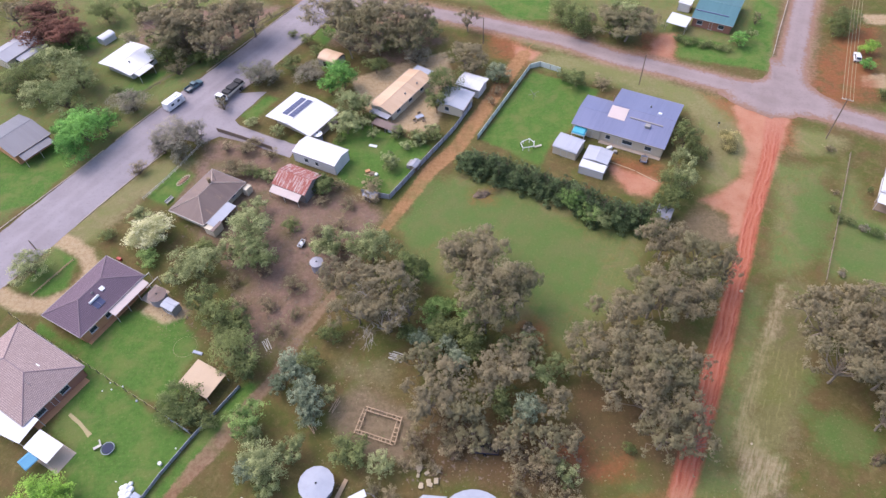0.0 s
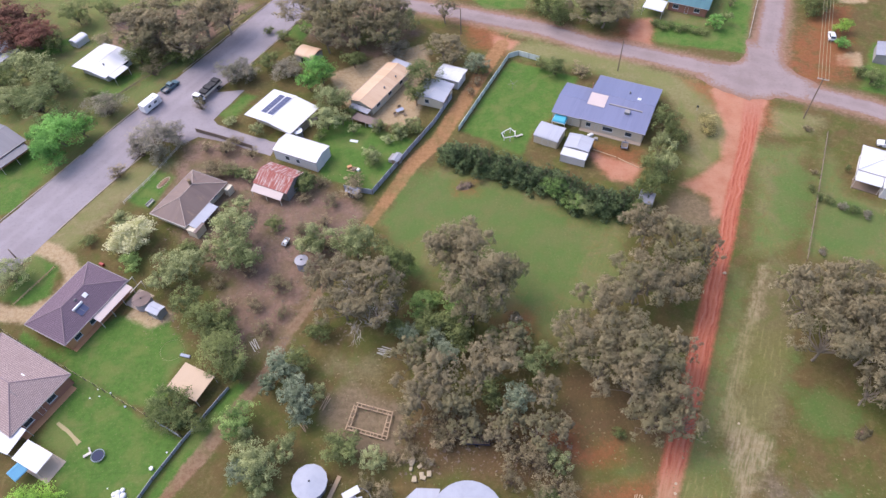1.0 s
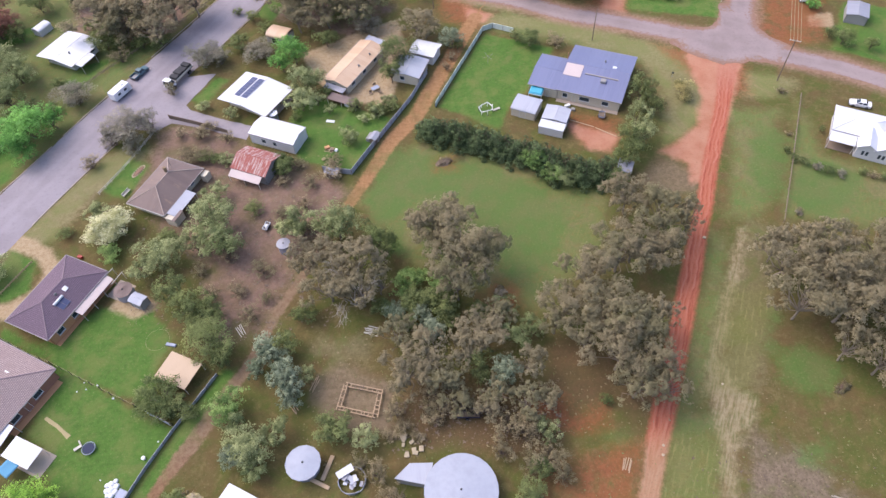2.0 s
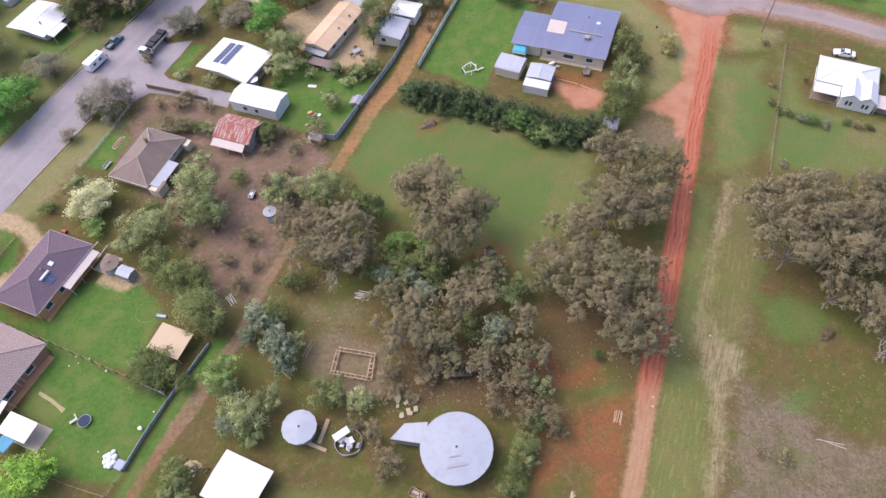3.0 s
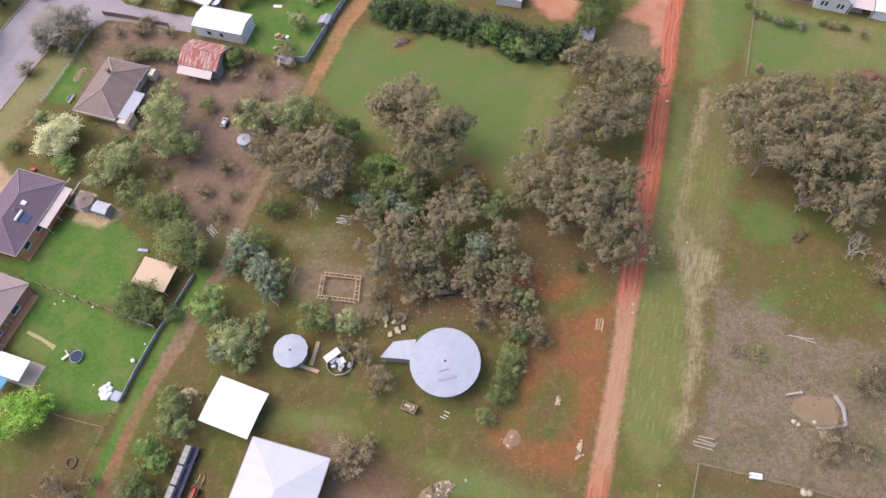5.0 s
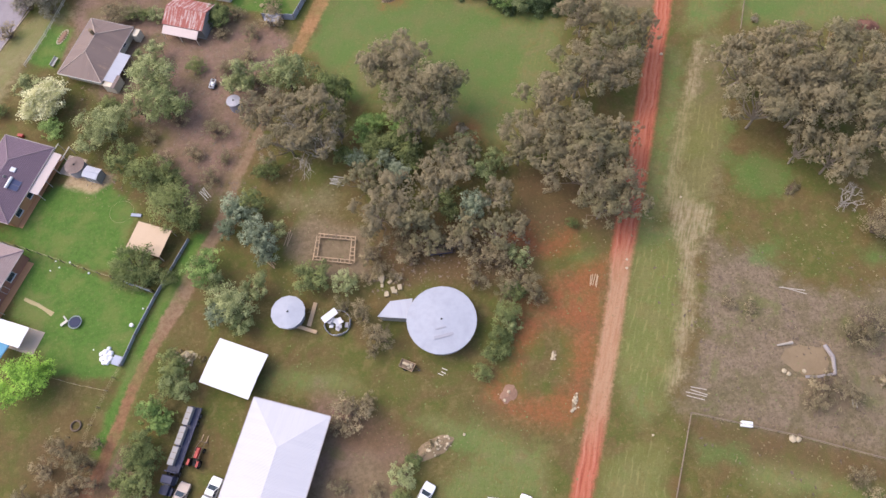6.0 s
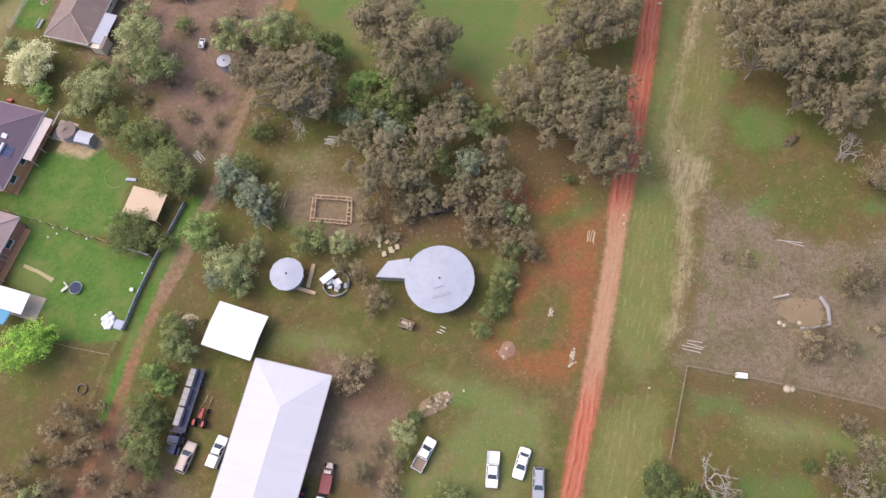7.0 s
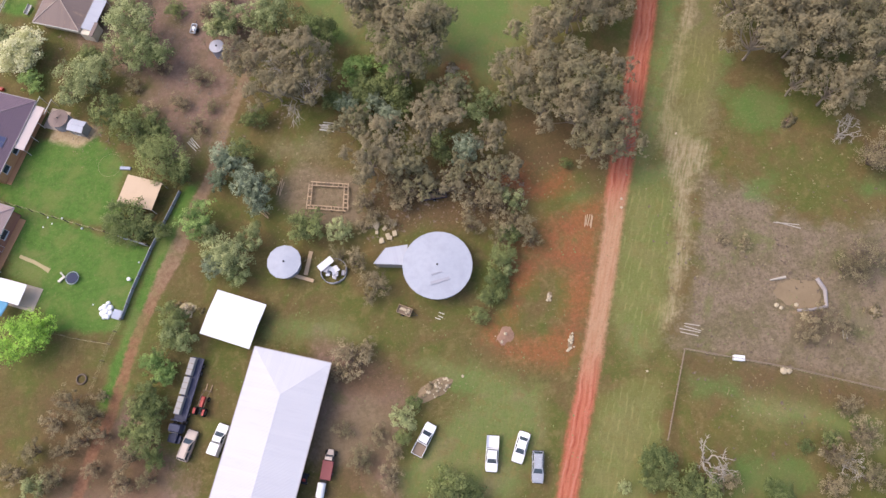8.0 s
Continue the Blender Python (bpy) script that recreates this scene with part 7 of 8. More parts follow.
def tractor(x, y, yaw):
    ob = thing("tractor", "old red tractor with a front loader", "tractor", x, y, yaw)
    bm = bmesh.new()
    taper(bm, (-0.2, 1.5, -0.32, 0.32, 0.7), (-0.2, 1.4, -0.27, 0.27, 1.25))
    part("bonnet", bevelled(bm, 0.06, 2), RED_PAINT, ob)
    part("chassis", boxes((-1.3, 1.4, -0.25, 0.25, 0.45, 0.7)), BLACK_STEEL, ob)
    part("seat", bevelled(boxes((-0.95, -0.5, -0.25, 0.25, 0.9, 1.05)), 0.04, 1), BLACK_RUBBER, ob)
    part("steering_wheel", tubes(((-0.32, 0, 1.2), (-0.28, 0, 1.23), 0.2, 0.2, 12)), BLACK_RUBBER, ob)
    part("exhaust", tubes(((0.9, 0.2, 1.2), (0.9, 0.2, 1.9), 0.04)), BLACK_STEEL, ob)
    for s in (-1, 1):
        wheel(ob, -0.95, s * 0.75, 0.68, 0.38)
        wheel(ob, 1.15, s * 0.65, 0.38, 0.2)
        part("mudguard", bevelled(boxes((-1.4, -0.5, s * 0.75 - 0.2, s * 0.75 + 0.2, 1.38, 1.44)), 0.02, 1), RED_PAINT, ob)
        part("loader_arm", tubes(((-0.2, s * 0.5, 1.1), (1.4, s * 0.5, 1.0), 0.05), ((1.4, s * 0.5, 1.0), (2.5, s * 0.45, 0.3), 0.05)), TIMBER, ob)
        part("fork_tine", boxes((2.45, 3.5, s * 0.42 - 0.06, s * 0.42 + 0.06, 0.12, 0.2)), PALE_TIMBER, ob)
    part("loader_frame", boxes((2.35, 2.45, -0.7, 0.7, 0.1, 0.6)), TIMBER, ob)
    return ob


tractor(-40.0, 17.8, 62)


def semi_trailer(x, y, yaw):
    ob = thing("semi_trailer", "long dark flatbed truck carrying pale crates", "truck", x, y, yaw)
    part("bed", boxes((-7.0, 3.2, -1.0, 1.0, 0.95, 1.12)), NAVY, ob)
    for s in (-1, 1):
        part("chassis_rail", boxes((-6.8, 5.6, s * 0.4 - 0.08, s * 0.4 + 0.08, 0.65, 0.95)), BLACK_STEEL, ob)
    for k in range(3):
        x0 = -6.8 + k * 3.1
        cr = part("crate", bevelled(boxes((x0, x0 + 2.8, -0.98, -0.02, 1.12, 2.0)), 0.03, 1), GREY_WALL, ob, "pale grey crate lid")
        for j in range(1, 3):
            part("strap", boxes((x0 + j * 0.93 - 0.04, x0 + j * 0.93 + 0.04, -0.99, -0.01, 2.0, 2.012)), TIMBER, cr)
    part("headboard", boxes((3.05, 3.2, -1.0, 1.0, 1.12, 2.1)), NAVY, ob)
    bm = bmesh.new()
    taper(bm, (3.6, 5.0, -1.0, 1.0, 0.9), (3.7, 4.8, -0.9, 0.9, 2.3))
    cab = part("cab", bevelled(bm, 0.07, 2), NAVY, ob)
    part("windscreen", boxes((4.93, 4.98, -0.75, 0.75, 1.55, 2.1)), GLASS, cab)
    bm = bmesh.new()
    taper(bm, (5.0, 6.6, -0.6, 0.6, 0.8), (5.0, 6.5, -0.5, 0.5, 1.5))
    part("bonnet", bevelled(bm, 0.08, 2), NAVY, ob)
    for s in (-1, 1):
        part("front_guard", bevelled(boxes((5.3, 6.5, s * 0.85 - 0.2, s * 0.85 + 0.2, 0.9, 1.05)), 0.05, 2), NAVY, ob)
        wheel(ob, 5.9, s * 0.85, 0.48, 0.28)
        for wx in (3.2, 2.0, -4.6, -5.8):
            wheel(ob, wx, s * 0.82, 0.48, 0.36)
        part("fuel_tank", tubes(((3.7, s * 0.8, 0.6), (4.7, s * 0.8, 0.6), 0.26, 0.26, 10)), ALLOY, ob)
    return ob


semi_trailer(-42.3, 19.2, -117)


def old_truck(x, y, yaw):
    ob = thing("old_truck", "faded red old truck standing in the scrub", "truck", x, y, yaw)
    part("bed", bevelled(boxes((-2.2, 0.6, -0.85, 0.85, 0.8, 1.35)), 0.04, 1), FADED_RED, ob)
    cabin(ob, 0.6, 0.7, 1.2, 1.5, 0.7, 1.0, 1.7, TAN_CAR)
    part("bonnet", loft([(0.7, 0.7, 0.5, 0.9, 1.05), (1.5, 0.6, 0.5, 0.9, 1.03), (2.3, 0.42, 0.5, 0.85, 0.95)]), TAN_CAR, ob)
    for wx in (-1.3, 1.8):
        for s in (-1, 1):
            wheel(ob, wx, s * 0.72, 0.38)
    part("chassis", boxes((-2.1, 2.2, -0.4, 0.4, 0.45, 0.8)), BLACK_STEEL, ob)
    return ob


old_truck(-22.3, 3.6, 66)


def box_trailer(label, x, y, yaw, length, width, paint, load=None):
    ob = thing("box_trailer", label, "trailer", x, y, yaw)
    a, b = length / 2, width / 2
    part("floor", boxes((-a, a, -b, b, 0.45, 0.52)), TIMBER, ob)
    for s in ((-a, a, -b, -b + 0.05), (-a, a, b - 0.05, b), (-a, -a + 0.05, -b + 0.055, b - 0.055), (a - 0.05, a, -b + 0.055, b - 0.055)):
        part("side", boxes((*s, 0.525, 0.9)), paint, ob)
    for s in (-1, 1):
        wheel(ob, -0.1, s * (b + 0.1), 0.3, 0.18)
    part("drawbar", tubes(((a, -b * 0.6, 0.45), (a + 1.1, 0, 0.45), 0.04), ((a, b * 0.6, 0.45), (a + 1.1, 0, 0.45), 0.04)), BLACK_STEEL, ob)
    part("jack", tubes(((a + 0.9, 0, 0.0), (a + 0.9, 0, 0.6), 0.04)), ALLOY, ob)
    if load:
        rng = random.Random(int(x * 7))
        for k in range(6):
            u, v, s = rng.uniform(-a + 0.4, a - 0.4), rng.uniform(-b + 0.3, b - 0.3), rng.uniform(0.18, 0.32)
            part("load", bevelled(boxes((u - s, u + s, v - s * 0.7, v + s * 0.7, 0.525, 0.8 + s * 0.7)), 0.05, 1), load, ob)
    return ob


box_trailer("pale crate trailer with mixed load by the tank", -4.9, 23.7, -37, 2.4, 1.4, PALE_TIMBER, STONE)
box_trailer("grey-blue box trailer on the house lawn", 46.5, 108.5, 70, 2.0, 1.4, TARP)
box_trailer("dark blue farm trailer in the scrub by the tank", 5.2, 42.0, -8, 4.2, 1.7, NAVY, BLACK_STEEL)
box_trailer("small white trailer in the bare yard", -30.0, 88.2, 68, 2.0, 1.0, PLASTIC, PLASTIC)


def flat_truck(x, y, yaw):
    ob = thing("flatbed_truck", "white cab truck with a loaded grey tray on the drive", "truck", x, y, yaw)
    cabin(ob, -3.6, -3.5, -2.5, -2.1, 0.95, 1.2, 2.2, WHITE_CAR)
    part("front", loft([(-3.6, 0.95, 0.5, 1.1, 1.25), (-2.1, 0.95, 0.5, 1.1, 1.25), (-1.9, 0.85, 0.55, 1.0, 1.15)]), WHITE_CAR, ob)
    part("tray", boxes((-1.75, 3.2, -1.05, 1.05, 0.95, 1.1)), GREY_WALL, ob)
    part("chassis", boxes((-3.4, 3.0, -0.4, 0.4, 0.6, 0.95)), BLACK_STEEL, ob)
    for b in ((-1.75, 3.2, -1.05, -0.99), (-1.75, 3.2, 0.99, 1.05)):
        part("tray_side", boxes((*b, 1.1, 1.45)), POST_WHITE, ob)
    for k in range(4):
        part("load", bevelled(boxes((-1.6 + k * 1.2, -0.5 + k * 1.2, -0.9, 0.9, 1.11, 1.7 + 0.15 * (k % 2))), 0.06, 1), BLACK_STEEL, ob)
    for wx in (-2.8, 2.0):
        for s in (-1, 1):
            wheel(ob, wx, s * 0.85, 0.42, 0.28)
    ob.scale = (1.3, 1.25, 1.25)
    return ob


flat_truck(-53.6, 140.6, 59)

# ---- fences, kerbs, poles ----


def fence(label, line, style, high=1.5, bay=2.6, sheet=None, post=None, name="fence"):
    """Posts and bays along a line; style: sheet, rail or wire."""
    ob = thing(name, label, "fence", *line[0])
    base = Vector((*line[0], 0))
    post = post or TIMBER
    pm = mesh_of("post", boxes((-0.05, 0.05, -0.05, 0.05, 0, high + 0.08)), post)
    for a, b in zip(line, line[1:]):
        a, b = Vector((*a, 0)), Vector((*b, 0))
        n = max(1, round((b - a).length / bay))
        ang = math.atan2(b.y - a.y, b.x - a.x)
        w = (b - a).length / n
        if style == "sheet":
            bm = bmesh.new()
            uv = bm.loops.layers.uv.new("UVMap")
            box(bm, 0.06, w - 0.06, -0.02, 0.02, 0.04, high)
            for f in bm.faces:
                for loop in f.loops:
                    loop[uv].uv = (loop.vert.co.x, loop.vert.co.z)
            bays = [("panel", mesh_of("panel", bm, sheet or FENCE_BLUE)), ("top_rail", mesh_of("top_rail", boxes((0.06, w - 0.06, -0.04, 0.04, high + 0.002, high + 0.05)), sheet or FENCE_BLUE))]
        elif style == "rail":
            bays = [("rail", mesh_of("rail", boxes((0.06, w - 0.06, -0.03, 0.03, z, z + 0.12)), post)) for z in (high * 0.45, high - 0.12)]
        elif style == "single":
            bays = [("rail", mesh_of("rail", boxes((0.06, w - 0.06, -0.07, 0.07, high - 0.07, high)), post))]
            bays += [("wire", mesh_of("wire", tubes(((0.0, 0.07, z), (w, 0.07, z), 0.012, 0.012, 4)), WIRE)) for z in (high * 0.3, high * 0.6)]
        else:
            bays = [("wire", mesh_of("wire", tubes(((0.0, 0.07, z), (w, 0.07, z), 0.012, 0.012, 4)), WIRE)) for z in (high * 0.3, high * 0.62, high * 0.94)]
        for k in range(n + 1):
            if k < n or b == Vector((*line[-1], 0)):
                p = a.lerp(b, k / n) - base
                part("post", pm, None, ob, at=pose(p.x, p.y, 0, 0, 0, math.degrees(ang)))
            if k < n:
                p = a.lerp(b, k / n) - base
                for nm, me in bays:
                    part(nm, me, None, ob, at=pose(p.x, p.y, 0, 0, 0, math.degrees(ang)))
    return ob


fence("blue-grey sheet fence along the dirt lane", [(-37.8, 55.7), (-44.6, 46.2), (-48.4, 40.3), (-51.0, 35.6)], "sheet", 0.9, sheet=FENCE_SLATE)
fence("rusty wire fence along the dirt lane", [(-51.0, 35.6), (-53.6, 32.0), (-57.8, 24.6), (-62, 16)], "wire", 1.2)
fence("grey sheet fence across the end of a lawn", [(-53.6, 32.0), (-58.5, 34.3), (-63.5, 37)], "wire", 1.2)
fence("low dark wire fence between two back gardens", [(-85.7, 73.6), (-72.7, 64.8), (-68.4, 62.4), (-56.3, 54.6), (-44.8, 47.4)], "wire", 1.3, post=BLACK_STEEL)
fence("dark sheet fence panel beside the garden shrubs", [(-49.5, 50.2), (-44.9, 47.2)], "sheet", 1.5)
fence("weathered grey paling fence along the lane", [(-0.4, 116.4), (-6.2, 108.2), (-11.7, 100.2), (-18, 102.3)], "sheet", 1.6, sheet=FENCE_BLUE)
fence("grey sheet fence above the lane", [(-0.4, 116.4), (3.5, 122), (8.5, 131)], "sheet", 1.5)
fence("pale sheet fence round a green lawn", [(9.0, 118.5), (14.6, 128.1), (24.8, 145.5), (27.6, 146.4), (32.6, 143.2)], "sheet", 1.5, sheet=FENCE_PALE)
fence("straight pale post and wire boundary fence", [(93.2, 107.2), (81.2, 85.8), (73.6, 72.4)], "single", 1.0, 3.0)
fence("thin pale wire fence round a bare paddock", [(80, -17), (63.2, -9.0), (50.9, -2.0), (36.2, 5.4), (28.6, -6.9)], "single", 0.9, 3.2)
fence("dark timber fence beside the driveway", [(-54.6, 126), (-47.8, 122.6), (-40, 118.2)], "sheet", 1.2, sheet=TIMBER)
fence("white picket rail fence at the old house", [(-67.2, 103.6), (-63.0, 110.5), (-57.4, 121.7)], "rail", 0.9, 2.2, post=POST_WHITE)
fence("brown timber rail in the front lawn", [(-83.3, 78.2), (-77.8, 86.9)], "rail", 0.6, 2.2, post=PALE_TIMBER)
fence("brown rail fence on the street verge", [(-77.8, 142.3), (-71.8, 149), (-57, 164), (-42.5, 181)], "rail", 0.8, 3.0)
fence("low white rail fence beside the side street", [(89.4, 146), (95, 157), (104, 174)], "rail", 0.8, 2.6, post=POST_WHITE)
ob = thing("stock_pen", "low timber pen of paired rough pale rails", "stock pen", -12.8, 47.4)
PEN = [(-2.2, 2.9), (3.7, 0.7), (2.5, -3.6), (-3.6, -1.3)]
pen_rng = random.Random(17)
for (ax, ay), (bx, by) in zip(PEN, PEN[1:] + PEN[:1]):
    run = math.dist((ax, ay), (bx, by))
    m = Matrix.Translation((ax, ay, 0)) @ Matrix.Rotation(math.atan2(by - ay, bx - ax), 4, "Z")
    for off, z in ((-0.32, 0.45), (0.32, 0.5)):
        at = m @ Matrix.Rotation(radians(pen_rng.uniform(-1.6, 1.6)), 4, "Z")
        part("rail", boxes((-0.25 + pen_rng.uniform(-0.2, 0.3), run + pen_rng.uniform(-0.3, 0.3), off - 0.08, off + 0.08, z, z + 0.14)), PALE_TIMBER, ob, at=at)
    for k in range(int(run / 0.75)):
        x, w = 0.3 + k * 0.75 + pen_rng.uniform(-0.15, 0.15), pen_rng.uniform(0.08, 0.18)
        part("cross_piece", boxes((x - w / 2, x + w / 2, -0.36, 0.36, 0.64, 0.7)), PALE_TIMBER if pen_rng.random() < 0.7 else TIMBER, ob, at=m)
        for off in (-0.32, 0.32):
            if k % 3 == 0:
                part("post", boxes((x - 0.07, x + 0.07, off - 0.07, off + 0.07, 0, 0.64)), TIMBER, ob, at=m)


def kerb(line, gaps, side):
    """Low concrete kerb stones along a street edge, one by one."""
    k = 0
    stone = mesh_of("kerb_stone", bevelled(boxes((0.01, 1.79, -0.12, 0.12, 0.0, 0.14)), 0.02, 1), CONCRETE)
    ob = tagged(new("kerb"), "pale concrete kerb along the street", "kerb", kind="structure")
    for a, b in zip(line, line[1:]):
        a, b = Vector((*a, 0)), Vector((*b, 0))
        n = int((b - a).length / 1.8)
        for i in range(n):
            p = a.lerp(b, i / n)
            k += 1
            if any(g0 < p.y < g1 for g0, g1 in gaps):
                continue
            part("kerb_stone", stone, None, ob, at=pose(p.x, p.y, 0, 0, 0, math.degrees(math.atan2(b.y - a.y, b.x - a.x))))


kerb([(-99, 94.3), (-86.4, 113.2), (-75.6, 130.8), (-59.2, 155.6), (-41.2, 182.6)], ((120, 124), (140, 150)), -1)
kerb([(-90, 80.9), (-77.4, 101.9), (-69.2, 114.8), (-46, 149.6), (-34, 167.5)], ((90.5, 96), (119, 146)), 1)


def pole(label, x, y, high, arm=None, lean=0.0):
    ob = thing("power_pole", label, "power pole", x, y)
    part("shaft", tubes(((0, 0, 0), (lean, 0, high), 0.15, 0.1, 8)), TIMBER, ob)
    if arm is not None:
        m = Matrix.Rotation(radians(arm), 4, "Z")
        bm = bmesh.new()
        box(bm, -1.2, 1.2, -0.06, 0.06, high - 0.5, high - 0.36, m)
        part("crossarm", bm, POST_WHITE, ob)
        for s in (-1.1, -0.4, 0.4, 1.1):
            p = m @ Vector((s, 0, 0))
            part("insulator", tubes(((p.x, p.y, high - 0.36), (p.x, p.y, high - 0.18), 0.05)), PLASTIC, ob)
    return ob


pole("tall timber power pole with a white crossarm", 90.4, 113.3, 11.6, -30)
pole("tall timber power pole far along the street", 122, 176, 11.0, -30)
pole("weathered timber pole beside the cross street", 51.8, 136.6, 9.0, None)
pole("weathered timber pole at the lane corner", 13.3, 158.1, 7.9, None)
pole("short timber post on the street edge", -87.0, 90.5, 3.0, None)
wires = thing("power_lines", "thin tan power lines between two poles", "power line", 0, 0)
for s in (-1.1, -0.4, 0.4, 1.1):
    o = Vector((math.cos(radians(-30)), math.sin(radians(-30)), 0)) * s
    p, q = Vector((90.4, 113.3, 11.4)) + o, Vector((122, 176, 10.8)) + o
    pts = [p.lerp(q, t / 8) - Vector((0, 0, 4 * 0.9 * (t / 8) * (1 - t / 8))) for t in range(9)]
    part("wire", tubes(*[(a, b, 0.035, 0.035, 4) for a, b in zip(pts, pts[1:])]), WIRE, wires)

# ---- yard and garden things ----


def torus(bm, big, small, z, n=24, m=6):
    """A closed ring lying flat."""
    loops = [[bm.verts.new(((big + small * math.cos(2 * math.pi * j / m)) * math.cos(2 * math.pi * k / n), (big + small * math.cos(2 * math.pi * j / m)) * math.sin(2 * math.pi * k / n), z + small * math.sin(2 * math.pi * j / m))) for j in range(m)] for k in range(n)]
    for k in range(n):
        for j in range(m):
            bm.faces.new((loops[k][j], loops[(k + 1) % n][j], loops[(k + 1) % n][(j + 1) % m], loops[k][(j + 1) % m]))

def rock(bm, rng, x, y, s, flat=0.6, z=0.0):
    r = bmesh.ops.create_icosphere(bm, subdivisions=1, radius=s)
    for v in r["verts"]:
        v.co *= rng.uniform(0.78, 1.18)
        v.co.z *= flat
        v.co += Vector((x, y, z + s * flat * 0.55))


def plank_pile(label, x, y, yaw, n, length, spread, material, seed):
    rng = random.Random(seed)
    ob = thing("plank_pile", label, "timber pile", x, y, yaw)
    for k in range(n):
        v, ln, a = (k - n / 2) * spread + rng.uniform(-0.08, 0.08), length * rng.uniform(0.75, 1.05), rng.uniform(-7, 7)
        bm = boxes((-ln / 2, ln / 2, -0.07, 0.07, 0, 0.09))
        part("plank", bm, material, ob, at=pose(rng.uniform(-0.25, 0.25), v, 0.001 + 0.1 * (k % 2), 0, 0, a))
    return ob


plank_pile("loose pale planks beside the dirt lane", -34.3, 64.2, 118, 4, 2.8, 0.3, POST_WHITE, 3)
plank_pile("long pale poles lying by the yard", -20.6, 51.4, 62, 3, 3.4, 0.28, PALE_TIMBER, 4)
plank_pile("short pale poles on bare ground", -24.2, 47.4, 120, 3, 2.2, 0.3, PALE_TIMBER, 5)
plank_pile("stacked pale rails beside the red road", 28.9, 30.1, 62, 5, 2.2, 0.3, PALE_TIMBER, 6)
plank_pile("orange-brown timber offcuts on the lawn", -16.3, 108.9, -25, 5, 2.4, 0.35, PALE_TIMBER, 7)
plank_pile("scrap boards and white sticks under trees", -9.9, 60.7, -20, 6, 2.6, 0.3, POST_WHITE, 8)
plank_pile("fallen pale logs in the paddock", 60.3, 20.2, -28, 2, 4.6, 0.25, DEADWOOD, 9)
plank_pile("grey branches stacked at the fence corner", 38.6, 8.2, -30, 4, 3.2, 0.5, DEADWOOD, 10)
plank_pile("thick grey logs standing on a burnt patch", 61.0, 1.2, 75, 2, 2.6, 0.4, DEADWOOD, 11)
plank_pile("row of short white pegs near the tank", 0.6, 21.5, -37, 3, 1.0, 0.5, POST_WHITE, 12)


def beam(label, p, q, wide, z=0.25):
    p, q = Vector((*p, 0)), Vector((*q, 0))
    ob = thing("beam", label, "timber beam", *((p + q) / 2).xy, math.degrees(math.atan2(q.y - p.y, q.x - p.x)))
    ln = (q - p).length
    part("board", bevelled(boxes((-ln / 2, ln / 2, -wide / 2, wide / 2, 0, z)), 0.03, 1), PALE_TIMBER, ob)


beam("broad pale plank leaning by the small tank", (-17.7, 38.2), (-19.5, 34.4), 0.7)
beam("broad pale plank on the ground", (-21.4, 34.9), (-18.4, 33.0), 0.6)

# pale hay-coloured blocks scattered by the pen
rng = random.Random(21)
for k in range(13):
    bx, by = -4.4 + rng.uniform(-2.2, 2.2), 38.4 + rng.uniform(-2.0, 2.0)
    ob = thing("stone_block", "pale weathered stone block on bare ground", "stone", bx, by, rng.uniform(0, 90), group="scattered stone blocks")
    s = rng.uniform(0.3, 0.52)
    part("block", bevelled(boxes((-s, s, -s * 0.75, s * 0.75, 0, s * 0.8)), 0.08, 2), STONE, ob)

# collapsed tank ring
ob = thing("ruined_tank", "collapsed rusty tank ring with pale sheets inside", "ruined tank", -14.7, 33.7)
for k in range(18):
    a0, a1 = 2 * math.pi * k / 18, 2 * math.pi * (k + 0.94) / 18
    hgt = 0.25 + 0.6 * abs(math.sin(k * 2.3))
    bm = bmesh.new()
    vs = []
    for a in (a0, a1):
        for r in (2.15, 2.25):
            for z in (0, hgt):
                vs.append(bm.verts.new((r * math.cos(a), r * math.sin(a), z)))
    bmesh.ops.convex_hull(bm, input=vs)
    part("wall_sheet", bm, GREY_STEEL if k % 3 else ZINC, ob)
for k in range(14):
    a, r = rng.uniform(0, 6.28), rng.uniform(0.2, 1.8)
    s = rng.uniform(0.25, 0.7)
    part("fallen_sheet", boxes((-s, s, -s * 0.6, s * 0.6, 0, 0.05)), WHITE_STEEL if k % 2 else GREY_STEEL, ob, at=pose(r * math.cos(a), r * math.sin(a), 0.3 + 0.05 * k, rng.uniform(-20, 20), rng.uniform(-20, 20), rng.uniform(0, 180)))
part("roof_remnant", boxes((-1.9, 0.9, -0.5, 0.7, 1.2, 1.26)), WHITE_STEEL, ob, "white sheet left of its roof", at=pose(-0.5, 1.5, 0, 4, 0, 25))

# trampoline, seat, bags, ring, steps in the gardens
ob = thing("trampoline", "small dark blue round trampoline on lawn", "trampoline", -58.4, 45.2)
part("mat", tubes(((0, 0, 0.5), (0, 0, 0.53), 0.95, 0.95, 24)), LATTICE, ob)
bm = bmesh.new()
torus(bm, 1.1, 0.06, 0.52)
part("rim", bm, TARP, ob)
for k in range(5):
    a = 2 * math.pi * k / 5
    part("leg", tubes(((1.1 * math.cos(a), 1.1 * math.sin(a), 0), (1.1 * math.cos(a), 1.1 * math.sin(a), 0.5), 0.035)), ALLOY, ob)
ob = thing("bench", "cream L-shaped garden bench on lawn", "bench", -60.3, 45.6, 30)
part("seat", bevelled(boxes((-0.7, 0.7, -0.25, 0.25, 0.35, 0.45)), 0.04, 1), POST_WHITE, ob)
